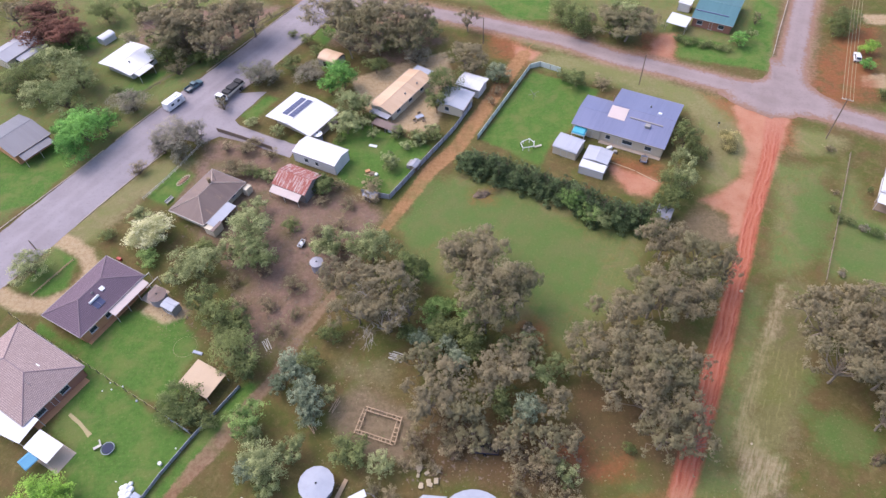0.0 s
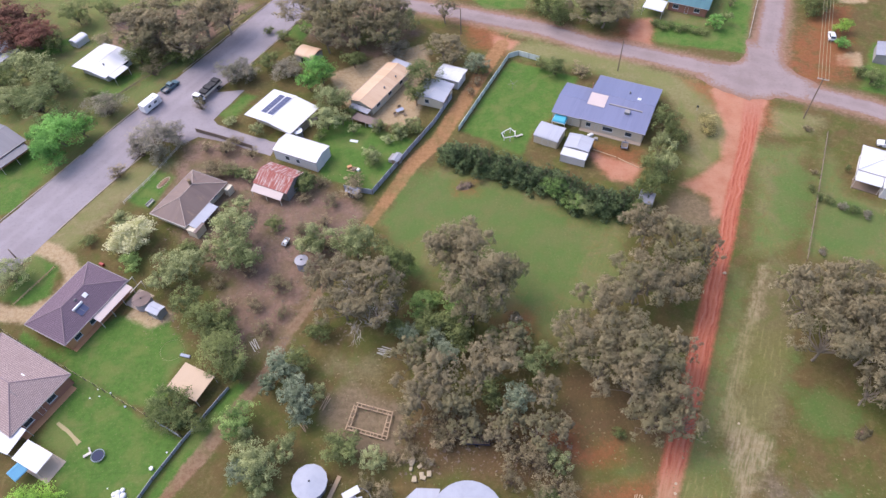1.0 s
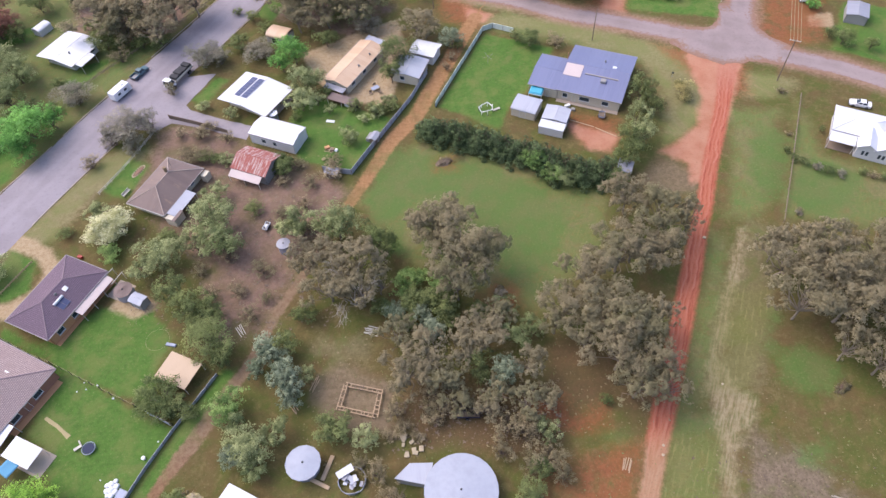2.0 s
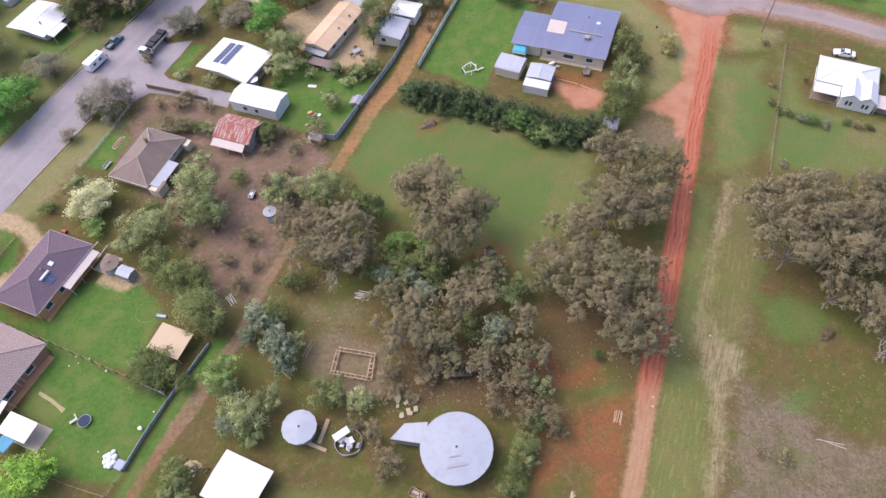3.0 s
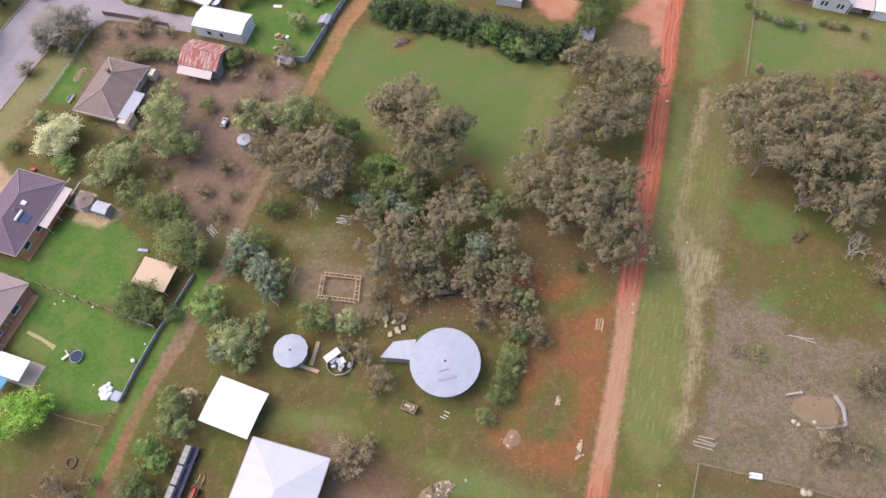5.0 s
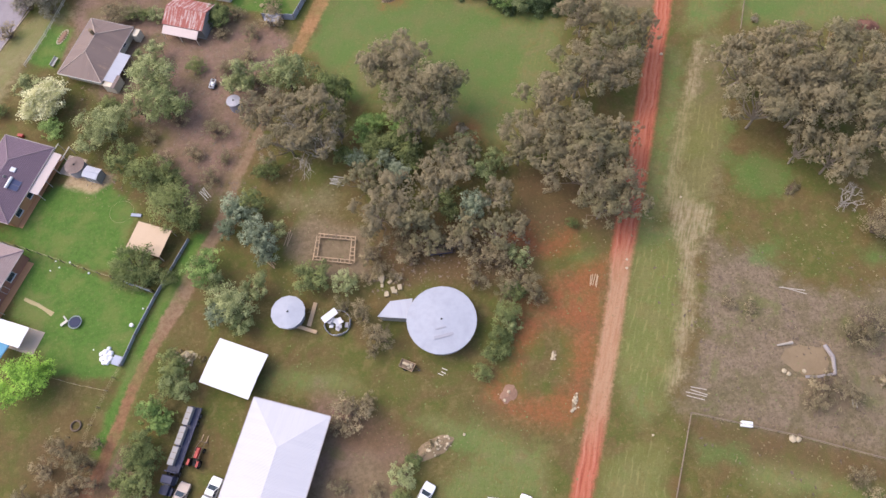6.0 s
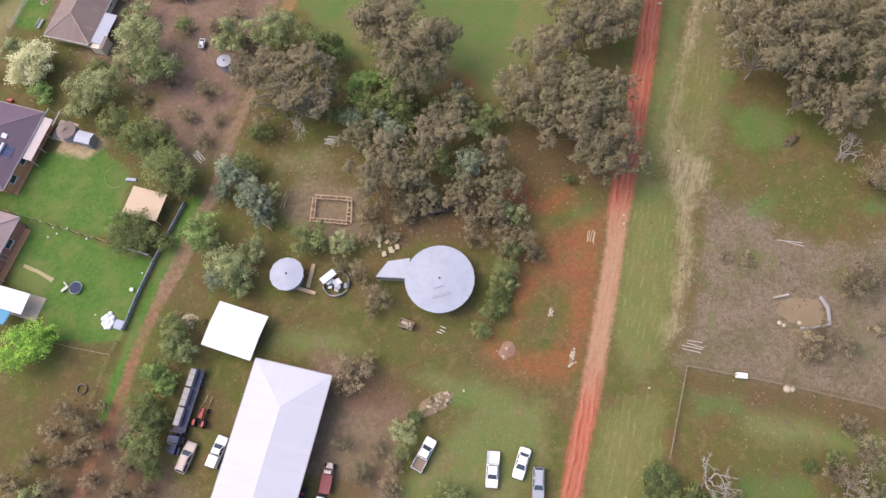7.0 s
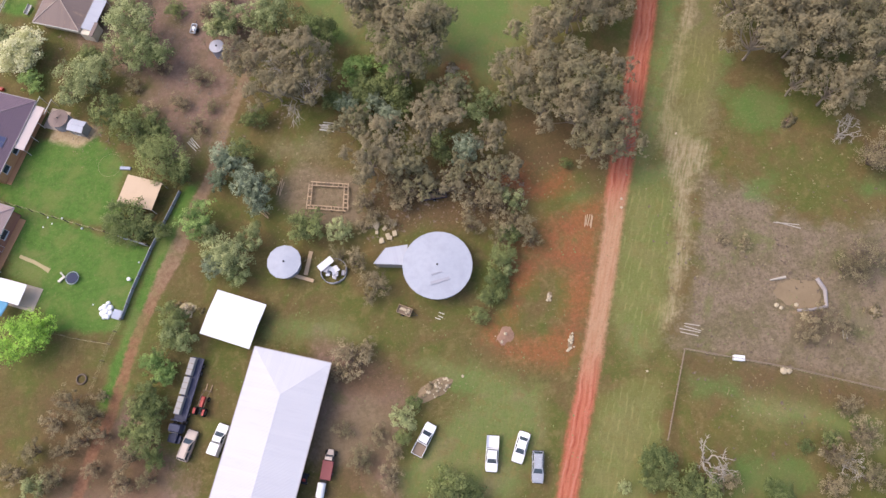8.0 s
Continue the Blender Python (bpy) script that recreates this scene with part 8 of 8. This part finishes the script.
part("back", bevelled(boxes((0.45, 0.7, 0.26, 1.1, 0.35, 0.5)), 0.04, 1), POST_WHITE, ob)
for sx in (-0.6, 0.6):
    part("leg", boxes((sx - 0.05, sx + 0.05, -0.2, 0.2, 0, 0.35)), TIMBER, ob)
for bx, by, s in ((-53.6, 38.6, 0.55), (-52.7, 38.2, 0.5), (-54.2, 37.6, 0.5), (-53.4, 36.8, 0.48), (-53.5, 37.7, 0.6), (-52.8, 37.3, 0.5), (-54.3, 38.5, 0.42), (-53.0, 39.1, 0.4), (-54.0, 36.9, 0.4)):
    bm = bmesh.new()
    bmesh.ops.create_icosphere(bm, subdivisions=2, radius=s)
    for v in bm.verts:
        v.co.z = max(v.co.z * 0.8, -0.35 * s)
        v.co *= 1 + 0.12 * noise.noise(v.co * 2.5 + Vector((bx, by, 0)))
        v.co.z += 0.35 * s
    ob = thing("white_sack", "bulging white plastic sack on lawn", "sack", bx, by, group="heap of white sacks")
    part("bag", bm, PLASTIC, ob, smooth=True)
ob = thing("white_crate", "flat pale grey crate beside white sacks", "crate", -51.6, 36.6, -30)
part("crate_body", bevelled(boxes((-0.75, 0.75, -0.8, 0.8, 0, 0.7)), 0.05, 1), TARP, ob)
ob = thing("garden_ring", "thin hose ring lying on the lawn", "hose ring", -49.6, 64.7)
bm = bmesh.new()
torus(bm, 2.2, 0.02, 0.04, 40, 5)
part("hose", bm, WIRE, ob)
road_strip("garden_path", [(-67.3, 52.0), (-65, 50.2), (-62.4, 47.8)], [0.6, 0.4, 0.9], SANDY, 0.035, "short pale path worn in the lawn", 0.12, 9)
ob = thing("tarp_bundle", "folded blue tarpaulin beside the shelter", "tarpaulin", -46.9, 63.2, -20)
part("sheet", bevelled(boxes((-1.0, 1.0, -0.3, 0.3, 0, 0.3)), 0.08, 2), TARP, ob)
h = house("garden_shed", "small pale garden shed by the brick house", "shed", -53.8, 73.2, -31, 2.9, 2.1, 2.0, "gable", 14, ZINC, GREY_WALL, over=0.1, doors=((0, 0.9, 0.8),), gutters=False)
ob = thing("garden_bench", "long white bench on the front lawn", "bench", -61.2, 102.9, 60)
part("seat", boxes((-1.1, 1.1, -0.3, 0.3, 0.4, 0.48)), POST_WHITE, ob)
part("back", boxes((-1.1, 1.1, 0.24, 0.3, 0.482, 0.9)), POST_WHITE, ob)
for sx in (-0.95, 0.95):
    part("leg", boxes((sx - 0.05, sx + 0.05, -0.25, 0.25, 0, 0.4)), TIMBER, ob)
ob = thing("garden_bed", "boat-shaped garden bed edged with pale stones", "garden bed", -59.6, 109.4, 58)
bm = bmesh.new()
for k in range(20):
    a = 2 * math.pi * k / 20
    rock(bm, rng, 1.9 * math.cos(a), 0.75 * math.sin(a), 0.2)
part("edging", bm, STONE, ob)
bm = bmesh.new()
bmesh.ops.create_icosphere(bm, subdivisions=2, radius=1.0)
for v in bm.verts:
    v.co = Vector((v.co.x * 1.7, v.co.y * 0.6, max(v.co.z * 0.18, -0.02) + 0.02))
part("soil", bm, SOIL, ob, smooth=True)
ob = thing("play_frame", "white climbing frame and toys on the lawn", "play equipment", 20.6, 115.2, 20)
for k in range(7):
    a, b = 2 * math.pi * k / 7, 2 * math.pi * (k + 1) / 7
    p, q = Vector((1.7 * math.cos(a), 1.5 * math.sin(a), 0.8 + 0.5 * (k % 2))), Vector((1.7 * math.cos(b), 1.5 * math.sin(b), 0.8 + 0.5 * ((k + 1) % 2)))
    part("bar", tubes((p, q, 0.1)), PLASTIC, ob)
    part("post", tubes(((p.x, p.y, 0), p, 0.08)), PLASTIC if k % 3 else BLACK_STEEL, ob)
part("slide", boxes((1.4, 3.2, -1.2, -0.7, 0.25, 0.33)), POST_WHITE, ob)
part("slide_foot", boxes((3.0, 3.15, -1.15, -0.75, 0, 0.25)), POST_WHITE, ob)
ob = thing("clothes_hoist", "rotary clothes hoist on the lawn", "clothes line", 24.0, 132.4)
part("mast", tubes(((0, 0, 0), (0, 0, 2.2), 0.05)), ALLOY, ob)
for k in range(4):
    a = k * math.pi / 2 + 0.4
    part("arm", tubes(((0, 0, 1.95), (1.5 * math.cos(a), 1.5 * math.sin(a), 2.2), 0.03)), ALLOY, ob)
h = house("kennel", "small grey-roofed hutch by the lane fence", "hutch", -5.9, 109.9, 58, 2.4, 1.6, 1.5, "gable", 18, GREY_STEEL, TIMBER, over=0.15, doors=((0, 0.9, 0.7),), gutters=False)
h = house("aviary", "low grey lean-to hutch against the fence", "hutch", -16.0, 100.6, -25, 2.8, 1.5, 1.5, "skillion", 8, GREY_STEEL, TIMBER, over=0.1, doors=((0, 1.0, 0.7),), gutters=False)
ob = thing("white_slab", "white plastic sheet lying on the lawn", "sheet", -16.0, 118.1, -20)
part("sheet", bevelled(boxes((-1.0, 1.0, -0.4, 0.4, 0, 0.15)), 0.04, 1), PLASTIC, ob)
ob = thing("letterbox", "dark letterbox on a pale post by the drive", "letterbox", 66.7, 119.0, -30)
part("post", boxes((-0.06, 0.06, -0.06, 0.06, 0, 1.1)), POST_WHITE, ob)
part("mailbox", bevelled(boxes((-0.25, 0.25, -0.18, 0.18, 1.1, 1.45)), 0.03, 1), BLACK_STEEL, ob)
for bx, by, s in ((-59.2, 56.9, 0.16), (-55.9, 53.9, 0.2), (-61.1, 56.4, 0.14), (-62.7, 56.2, 0.14), (-61.7, 57.8, 0.13), (-46.9, 44.8, 0.16), (-55.6, 39.6, 0.12)):
    bm = bmesh.new()
    bmesh.ops.create_icosphere(bm, subdivisions=2, radius=s)
    for v in bm.verts:
        v.co.z += s
    ob = thing("toy_ball", "small white toy ball lying on lawn", "ball", bx, by, group="toys on the lawn")
    part("ball", bm, PLASTIC, ob, smooth=True)
ob = thing("white_bucket", "white bucket standing by the lane fence", "bucket", -48.9, 42.2)
bm = bmesh.new()
tube(bm, (0, 0, 0), (0, 0, 0.55), 0.24, 0.32, 14)
part("pail", bm, PLASTIC, ob)
part("pail_rim", tubes(((0, 0, 0.55), (0, 0, 0.59), 0.34, 0.34, 14)), TRIM, ob)

# heaps
def heap(name, label, category, x, y, yaw, a, b, high, material, n, seed, stick=None, weeds=True):
    """A low heap: a lumpy mound with stones or sticks on it."""
    r = random.Random(seed)
    ob = thing(name, label, category, x, y, yaw)
    bm = bmesh.new()
    bmesh.ops.create_icosphere(bm, subdivisions=3, radius=1.0)
    for v in bm.verts:
        k = 1 + 0.3 * noise.noise(v.co * 1.8 + Vector((seed, 0, 0)))
        q = max(0.0, v.co.z) ** 2.2
        v.co = Vector((v.co.x * a * k, v.co.y * b * k, q * high * k - 0.02 + 0.05 * noise.noise(v.co * 5)))
    part("mound", bm, material, ob)
    if weeds:
        nr = np.random.default_rng(seed)
        spots = [(r.gauss(0, a * 0.5), r.gauss(0, b * 0.5), 0.1, r.uniform(0.4, 0.8)) for _ in range(12)]
        tagged(part("dry_weeds", leaf_mesh("dry_weeds", nr, spots, 1400, 0.2, 0.6, LEAF["brush"]), None, ob), kind="stuff")
    if stick:
        bm = bmesh.new()
        for _ in range(n):
            u, v = r.gauss(0, a * 0.45), r.gauss(0, b * 0.45)
            d = Vector((r.gauss(0, 1), r.gauss(0, 1), r.gauss(0, 0.25))).normalized() * r.uniform(0.4, 1.0)
            p = Vector((u, v, r.uniform(0.2, 1) * high))
            tube(bm, p - d, p + d, r.uniform(0.03, 0.06), 0.02, 5)
        tagged(part("stick_pile", bm, stick, ob), kind="stuff")
    else:
        bm = bmesh.new()
        for _ in range(n):
            u, v = r.gauss(0, a * 0.45), r.gauss(0, b * 0.45)
            rock(bm, r, u, v, r.uniform(0.12, 0.32), z=max(0.0, high * (1 - (u / a) ** 2 - (v / b) ** 2)) * 0.8)
        tagged(part("stone_rubble", bm, STONE, ob), kind="stuff")
    return ob


heap("rubble_mound", "mound of pale rubble overgrown with weeds", "rubble", -3.4, 10.2, 12, 3.4, 1.3, 0.4, EARTH, 26, 31)
heap("wood_heap", "dark red-brown heap of firewood on lawn", "wood heap", 97.6, 66.9, -10, 2.4, 1.5, 0.8, CUT_WOOD, 110, 32, CUT_WOOD, weeds=False)
heap("brush_heap", "brown heap of cut branches in the field", "brush heap", 8.8, 100.4, 10, 1.9, 1.1, 0.6, BARK, 60, 33, TIMBER)
heap("ash_heap", "pale ash heap on scorched red ground", "ash heap", 15.0, 65.2, 0, 1.2, 0.8, 0.3, STONE, 16, 34)
heap("soil_heap", "pink soil heap on the dry grass", "soil heap", 9.8, 15.3, 30, 1.7, 1.3, 0.2, SOIL, 3, 35, weeds=False)
heap("fallen_branches", "dark fallen branches below the big tree", "fallen branches", 68.2, 37.4, 30, 1.3, 0.5, 0.2, SOIL, 40, 36, BARK)
heap("stone_heap", "low heap of pinkish stones in the paddock", "stones", 67.1, 2.6, 0, 0.9, 0.7, 0.4, STONE, 14, 37)

ob = thing("fire_pit", "shallow fire pit of bare tan earth with a pale bank", "fire pit", 56.9, 8.7)
PIT = [(-3.6, 1.3), (-2.0, 2.4), (0.2, 2.5), (3.3, 1.1), (3.6, -1.0), (2.2, -3.0), (-1.0, -2.3), (-2.7, -0.9)]
bm = bmesh.new()
rim = []
for (ax, ay), (bx, by) in zip(PIT, PIT[1:] + PIT[:1]):
    for k in range(4):
        u = 1 + rng.uniform(-0.06, 0.06)
        rim.append(bm.verts.new(((ax + (bx - ax) * k / 4) * u, (ay + (by - ay) * k / 4) * u, 0.03)))
bm.faces.new(rim)
bmesh.ops.recalc_face_normals(bm, faces=bm.faces[:])
part("ash_floor", bm, EARTH, ob, "bare tan earth floor")
BANK = [(-2.4, -2.4), (0.3, -3.4), (2.6, -3.7), (4.3, -1.4), (4.8, 1.2), (3.4, 2.2)]
bm = bmesh.new()
for a, b in zip(BANK, BANK[1:]):
    for k in range(6):
        rock(bm, rng, a[0] + (b[0] - a[0]) * k / 6 + rng.uniform(-0.1, 0.1), a[1] + (b[1] - a[1]) * k / 6 + rng.uniform(-0.1, 0.1), rng.uniform(0.2, 0.35), 0.3)
tagged(part("bank", bm, EARTH, ob), kind="stuff")
KERB = [(3.9, 1.5), (4.3, -0.6), (3.4, -3.2), (0.9, -3.0), (-1.2, -2.5)]
bm = bmesh.new()
for k, (a, b) in enumerate(zip(KERB, KERB[1:])):
    tube(bm, (*a, 0.16), (*b, 0.16), 0.34 if k < 2 else 0.24, 0.34 if k < 1 else 0.24, 7)
part("kerb", bm, GUTTER, ob, "curved pale concrete edging")
part("white_log", tubes(((-3.3, 3.3, 0.22), (-0.8, 3.1, 0.22), 0.14, 0.26, 8)), DEADWOOD, ob)
for x, y in [(-3.5, -1.4), (-1.0, -1.6), (-4.0, -0.8)]:
    bm = bmesh.new()
    rock(bm, rng, x, y, 0.4)
    part("pale_stone", bm, STONE, ob)
ob = thing("chest_freezer", "white box standing at the paddock fence", "box", 43.7, 1.7, -22)
part("case", bevelled(boxes((-0.8, 0.8, -0.4, 0.4, 0, 0.8)), 0.04, 1), PLASTIC, ob)
part("lid", bevelled(boxes((-0.82, 0.82, -0.42, 0.42, 0.802, 0.9)), 0.03, 1), WHITE_CAR, ob)
for sx, sy, s in ((49.6, -2.0, 0.6), (50.4, -2.3, 0.5), (29.5, 3.7, 0.22), (35.7, 32.2, 0.25), (35.1, 30.7, 0.28), (57.0, 71.3, 0.4), (48.9, 41.0, 0.25), (46.9, 161.3, 0.5)):
    bm = bmesh.new()
    rock(bm, rng, 0, 0, s)
    ob = thing("boulder", "pale loose boulder on grass", "stone", sx, sy)
    part("stone", bm, STONE, ob)
ob = thing("tractor_tyre_ring", "old tyre used as a garden ring", "garden ring", -58.9, 27.6)
bm = bmesh.new()
torus(bm, 0.8, 0.16, 0.16)
part("ring", bm, BARK, ob)
ob = thing("motor_mower", "dark ride-on mower against the hall wall", "mower", -26.4, 2.6, 60)
part("body", bevelled(boxes((-0.8, 0.8, -0.4, 0.4, 0.25, 0.6)), 0.08, 2), BLACK_STEEL, ob)
part("seat", bevelled(boxes((-0.4, 0.0, -0.25, 0.25, 0.6, 0.85)), 0.06, 1), RED_PAINT, ob)
for wx in (-0.55, 0.6):
    for s in (-1, 1):
        wheel(ob, wx, s * 0.42, 0.25, 0.16)
ob = thing("water_cart", "white rounded tank cart in the scrub", "tank cart", -24.2, 0.3, 66)
bm = tubes(((-1.1, 0, 1.05), (1.1, 0, 1.05), 0.65, 0.65, 16))
part("tank", bevelled(bm, 0.12, 2), PLASTIC, ob)
part("frame", boxes((-1.3, 1.6, -0.5, 0.5, 0.3, 0.42)), BLACK_STEEL, ob)
for s in (-1, 1):
    wheel(ob, 0, s * 0.62, 0.3, 0.18)


def dead_tree(label, x, y, high, seed):
    """A leafless bleached tree with forking limbs."""
    r = np.random.default_rng(seed)
    ob = thing("dead_tree", label, "dead tree", x, y)
    bm = bmesh.new()

    def grow(p, d, ln, rad, depth):
        q = p + d * ln
        limb(bm, r, p, q, rad, rad * 0.6, 3)
        if depth:
            for _ in range(3 if depth > 1 else 4):
                nd = (d + Vector(r.normal(size=3)) * 0.55 + Vector((0, 0, 0.08))).normalized()
                grow(q, nd, ln * r.uniform(0.55, 0.8), rad * 0.58, depth - 1)

    for k in range(4):
        a = k * 1.57 + 0.4
        grow(Vector((0.2 * math.cos(a), 0.2 * math.sin(a), -0.1)), Vector((0.5 * math.cos(a), 0.5 * math.sin(a), 1)).normalized(), high * 0.36, 0.16, 3)
    part("bare_trunk", bm, DEADWOOD, ob)


dead_tree("bleached leafless tree in the dry paddock", 33.0, -11.2, 6.5, 5)
dead_tree("bleached dead limbs rising among the gum trees", -11.9, 66.6, 12.0, 7)
dead_tree("pale bare stems below the big trees", 75.4, 32.7, 5.0, 8)
dead_tree("bleached leafless sapling in the dry paddock", 52.5, -17.0, 4.0, 6)

# ---- weeds, straw and litter on the ground ----


def scatter(name, label, areas, per_area, size, material, seed, upright=0.8):
    """Small tufts of three to five blades strewn over stretches of the plan (x0, x1, y0, y1)."""
    r = np.random.default_rng(seed)
    verts, faces = [], []
    for x0, x1, y0, y1 in areas:
        n = per_area
        u = r.random(n)
        x, y = r.uniform(x0, x1, n), r.uniform(y0, y1, n)
        for i in range(n):
            s = size * (0.4 + 1.2 * u[i] ** 2)
            for _ in range(4):
                a = r.uniform(0, 6.28)
                ca, sa = math.cos(a), math.sin(a)
                w = s * r.uniform(0.2, 0.4)
                k = len(verts)
                verts += [(x[i] - sa * w, y[i] + ca * w, 0.0), (x[i] + sa * w, y[i] - ca * w, 0.0), (x[i] + ca * s, y[i] + sa * s, s * upright * r.uniform(0.3, 1))]
                faces.append((k, k + 1, k + 2))
    me = bpy.data.meshes.new(name)
    me.from_pydata(verts, [], faces)
    me.materials.append(material)
    return tagged(new(name, me), label, "ground cover", kind="stuff")


scatter("straw_tufts", "pale dry grass tufts scattered over rough ground", [(40, 92, -16, 28), (30, 58, -8, 44), (-46, 20, -10, 24)], 500, 0.16, STRAW, 41)
scatter("dark_weeds", "dark low weeds scattered over rough ground", [(40, 92, -16, 34), (-26, 40, 22, 60), (-60, -14, 66, 112), (-60, 20, -10, 20)], 420, 0.18, LEAF["dark"], 42)
scatter("brown_litter", "brown bark and leaf litter beneath the trees", [(-24, 44, 36, 60), (-56, -16, 64, 108), (40, 92, -16, 34)], 700, 0.22, LEAF["brush"], 43, 0.4)

scatter("twig_litter", "mauve-brown twigs and dead stalks over bare ground", [(-56, -26, 68, 108), (-40, -14, 62, 100), (-8, 22, 36, 46)], 380, 0.34, TIMBER, 45, 0.7)
scatter("dead_stubs", "dark dead stubs and bark scraps in a bare paddock", [(38, 62, 2, 30), (56, 92, -6, 26), (36, 80, -16, 6)], 160, 0.3, BARK, 44, 0.9)

heap("gravel_heap", "low heap of pale gravel beside the lane", "gravel", -40.2, 34.4, 0, 1.8, 1.2, 0.35, SANDY, 30, 51)
heap("stone_heap", "scattered pinkish stones on red ground", "stones", 19.6, 11.6, 60, 1.6, 0.5, 0.12, EARTH, 22, 52, weeds=False)
heap("stone_heap", "few pinkish stones on red ground", "stones", 18.6, 19.5, 60, 0.9, 0.5, 0.12, EARTH, 12, 53, weeds=False)

# clutter in the gardens
rng = random.Random(71)


def lump(name, label, category, x, y, yaw, a, b, high, material, edge=0.06):
    ob = thing(name, label, category, x, y, yaw)
    part("body", bevelled(boxes((-a / 2, a / 2, -b / 2, b / 2, 0, high)), edge, 2), material, ob)
    return ob


lump("storage_tub", "orange plastic tub lying on lawn grass", "tub", -16.9, 109.2, 20, 1.1, 0.8, 0.6, BRICK_WALL)
lump("storage_tub", "pale plastic tub beside an orange one", "tub", -14.9, 108.1, 50, 0.7, 0.6, 0.5, PLASTIC)
lump("crate", "weathered timber crate on the lawn", "crate", -15.9, 108.4, 10, 0.9, 0.7, 0.5, TIMBER)
lump("crate", "flat pale crate on the lawn", "crate", -17.8, 105.9, 30, 0.9, 0.8, 0.25, SANDY)
lump("crate", "flat pale crate near the fence", "crate", -15.8, 104.2, 10, 1.0, 0.7, 0.25, SANDY)
lump("junk_box", "dark steel box among back-garden clutter", "box", -10.2, 121.7, -35, 1.5, 0.9, 0.9, BLACK_STEEL)
lump("junk_box", "white appliance among back-garden clutter", "box", -11.8, 122.8, -35, 1.2, 0.7, 0.8, PLASTIC)
lump("grey_cover", "grey tarpaulin-covered pile by the fence", "covered pile", -6.7, 110.5, 60, 2.4, 1.8, 1.1, GREY_WALL, 0.25)
lump("red_barrow", "small red garden cart at the house corner", "cart", -68.0, 86.6, -30, 1.1, 0.6, 0.6, RED_PAINT)
lump("mower", "white and grey mower parked beside the house", "mower", 39.6, 113.2, 20, 1.3, 0.7, 0.6, PLASTIC)
lump("junk_box", "grey metal box beside the house step", "box", 40.6, 111.8, -30, 0.9, 0.7, 0.6, GREY_WALL)

h = thing("lean_to_shelter", "low dark lean-to roof along a garden fence", "lean-to", -12.6, 123.5, -32)
awning(h, -3.9, 3.9, -1.1, 1.1, 1.5, 1.8, BROWN_IRON, "roof")
part("back_wall", boxes((-3.8, 3.8, 1.0, 1.08, 0, 1.7)), TIMBER, h)

round_tank("round_tank", "small white plastic rainwater tank by the house", -29.3, 121.3, 1.1, 1.9, 0.2, 16, PLASTIC, False, eaves=0.05)

ob = thing("garden_table", "weathered green outdoor table on bare sand", "table", -4.7, 127.4, 25)
part("tabletop", bevelled(boxes((-1.0, 1.0, -0.6, 0.6, 0.68, 0.74)), 0.03, 1), TARP, ob)
for sx in (-0.85, 0.85):
    for sy in (-0.45, 0.45):
        part("leg", boxes((sx - 0.04, sx + 0.04, sy - 0.04, sy + 0.04, 0, 0.68)), TIMBER, ob)
for cx, cy, yaw in ((-5.9, 126.0, 10), (-3.6, 126.0, 120), (-4.9, 129.2, 200)):
    ob = thing("garden_chair", "dark timber chair beside the outdoor table", "chair", cx, cy, yaw, group="chairs in the sandy yard")
    part("seat", bevelled(boxes((-0.35, 0.35, -0.35, 0.35, 0.38, 0.44)), 0.02, 1), TIMBER, ob)
    part("backrest", bevelled(boxes((-0.35, 0.35, 0.3, 0.36, 0.46, 0.95)), 0.02, 1), TIMBER, ob)
    for sx in (-0.3, 0.3):
        for sy in (-0.3, 0.3):
            part("leg", boxes((sx - 0.03, sx + 0.03, sy - 0.03, sy + 0.03, 0, 0.38)), TIMBER, ob)
beam("pale timber garden edging on red soil", (39.1, 108.7), (43.9, 105.5), 0.22, 0.15)
beam("pale timber garden edging beside the drive", (44.2, 105.2), (48.0, 101.6), 0.22, 0.15)
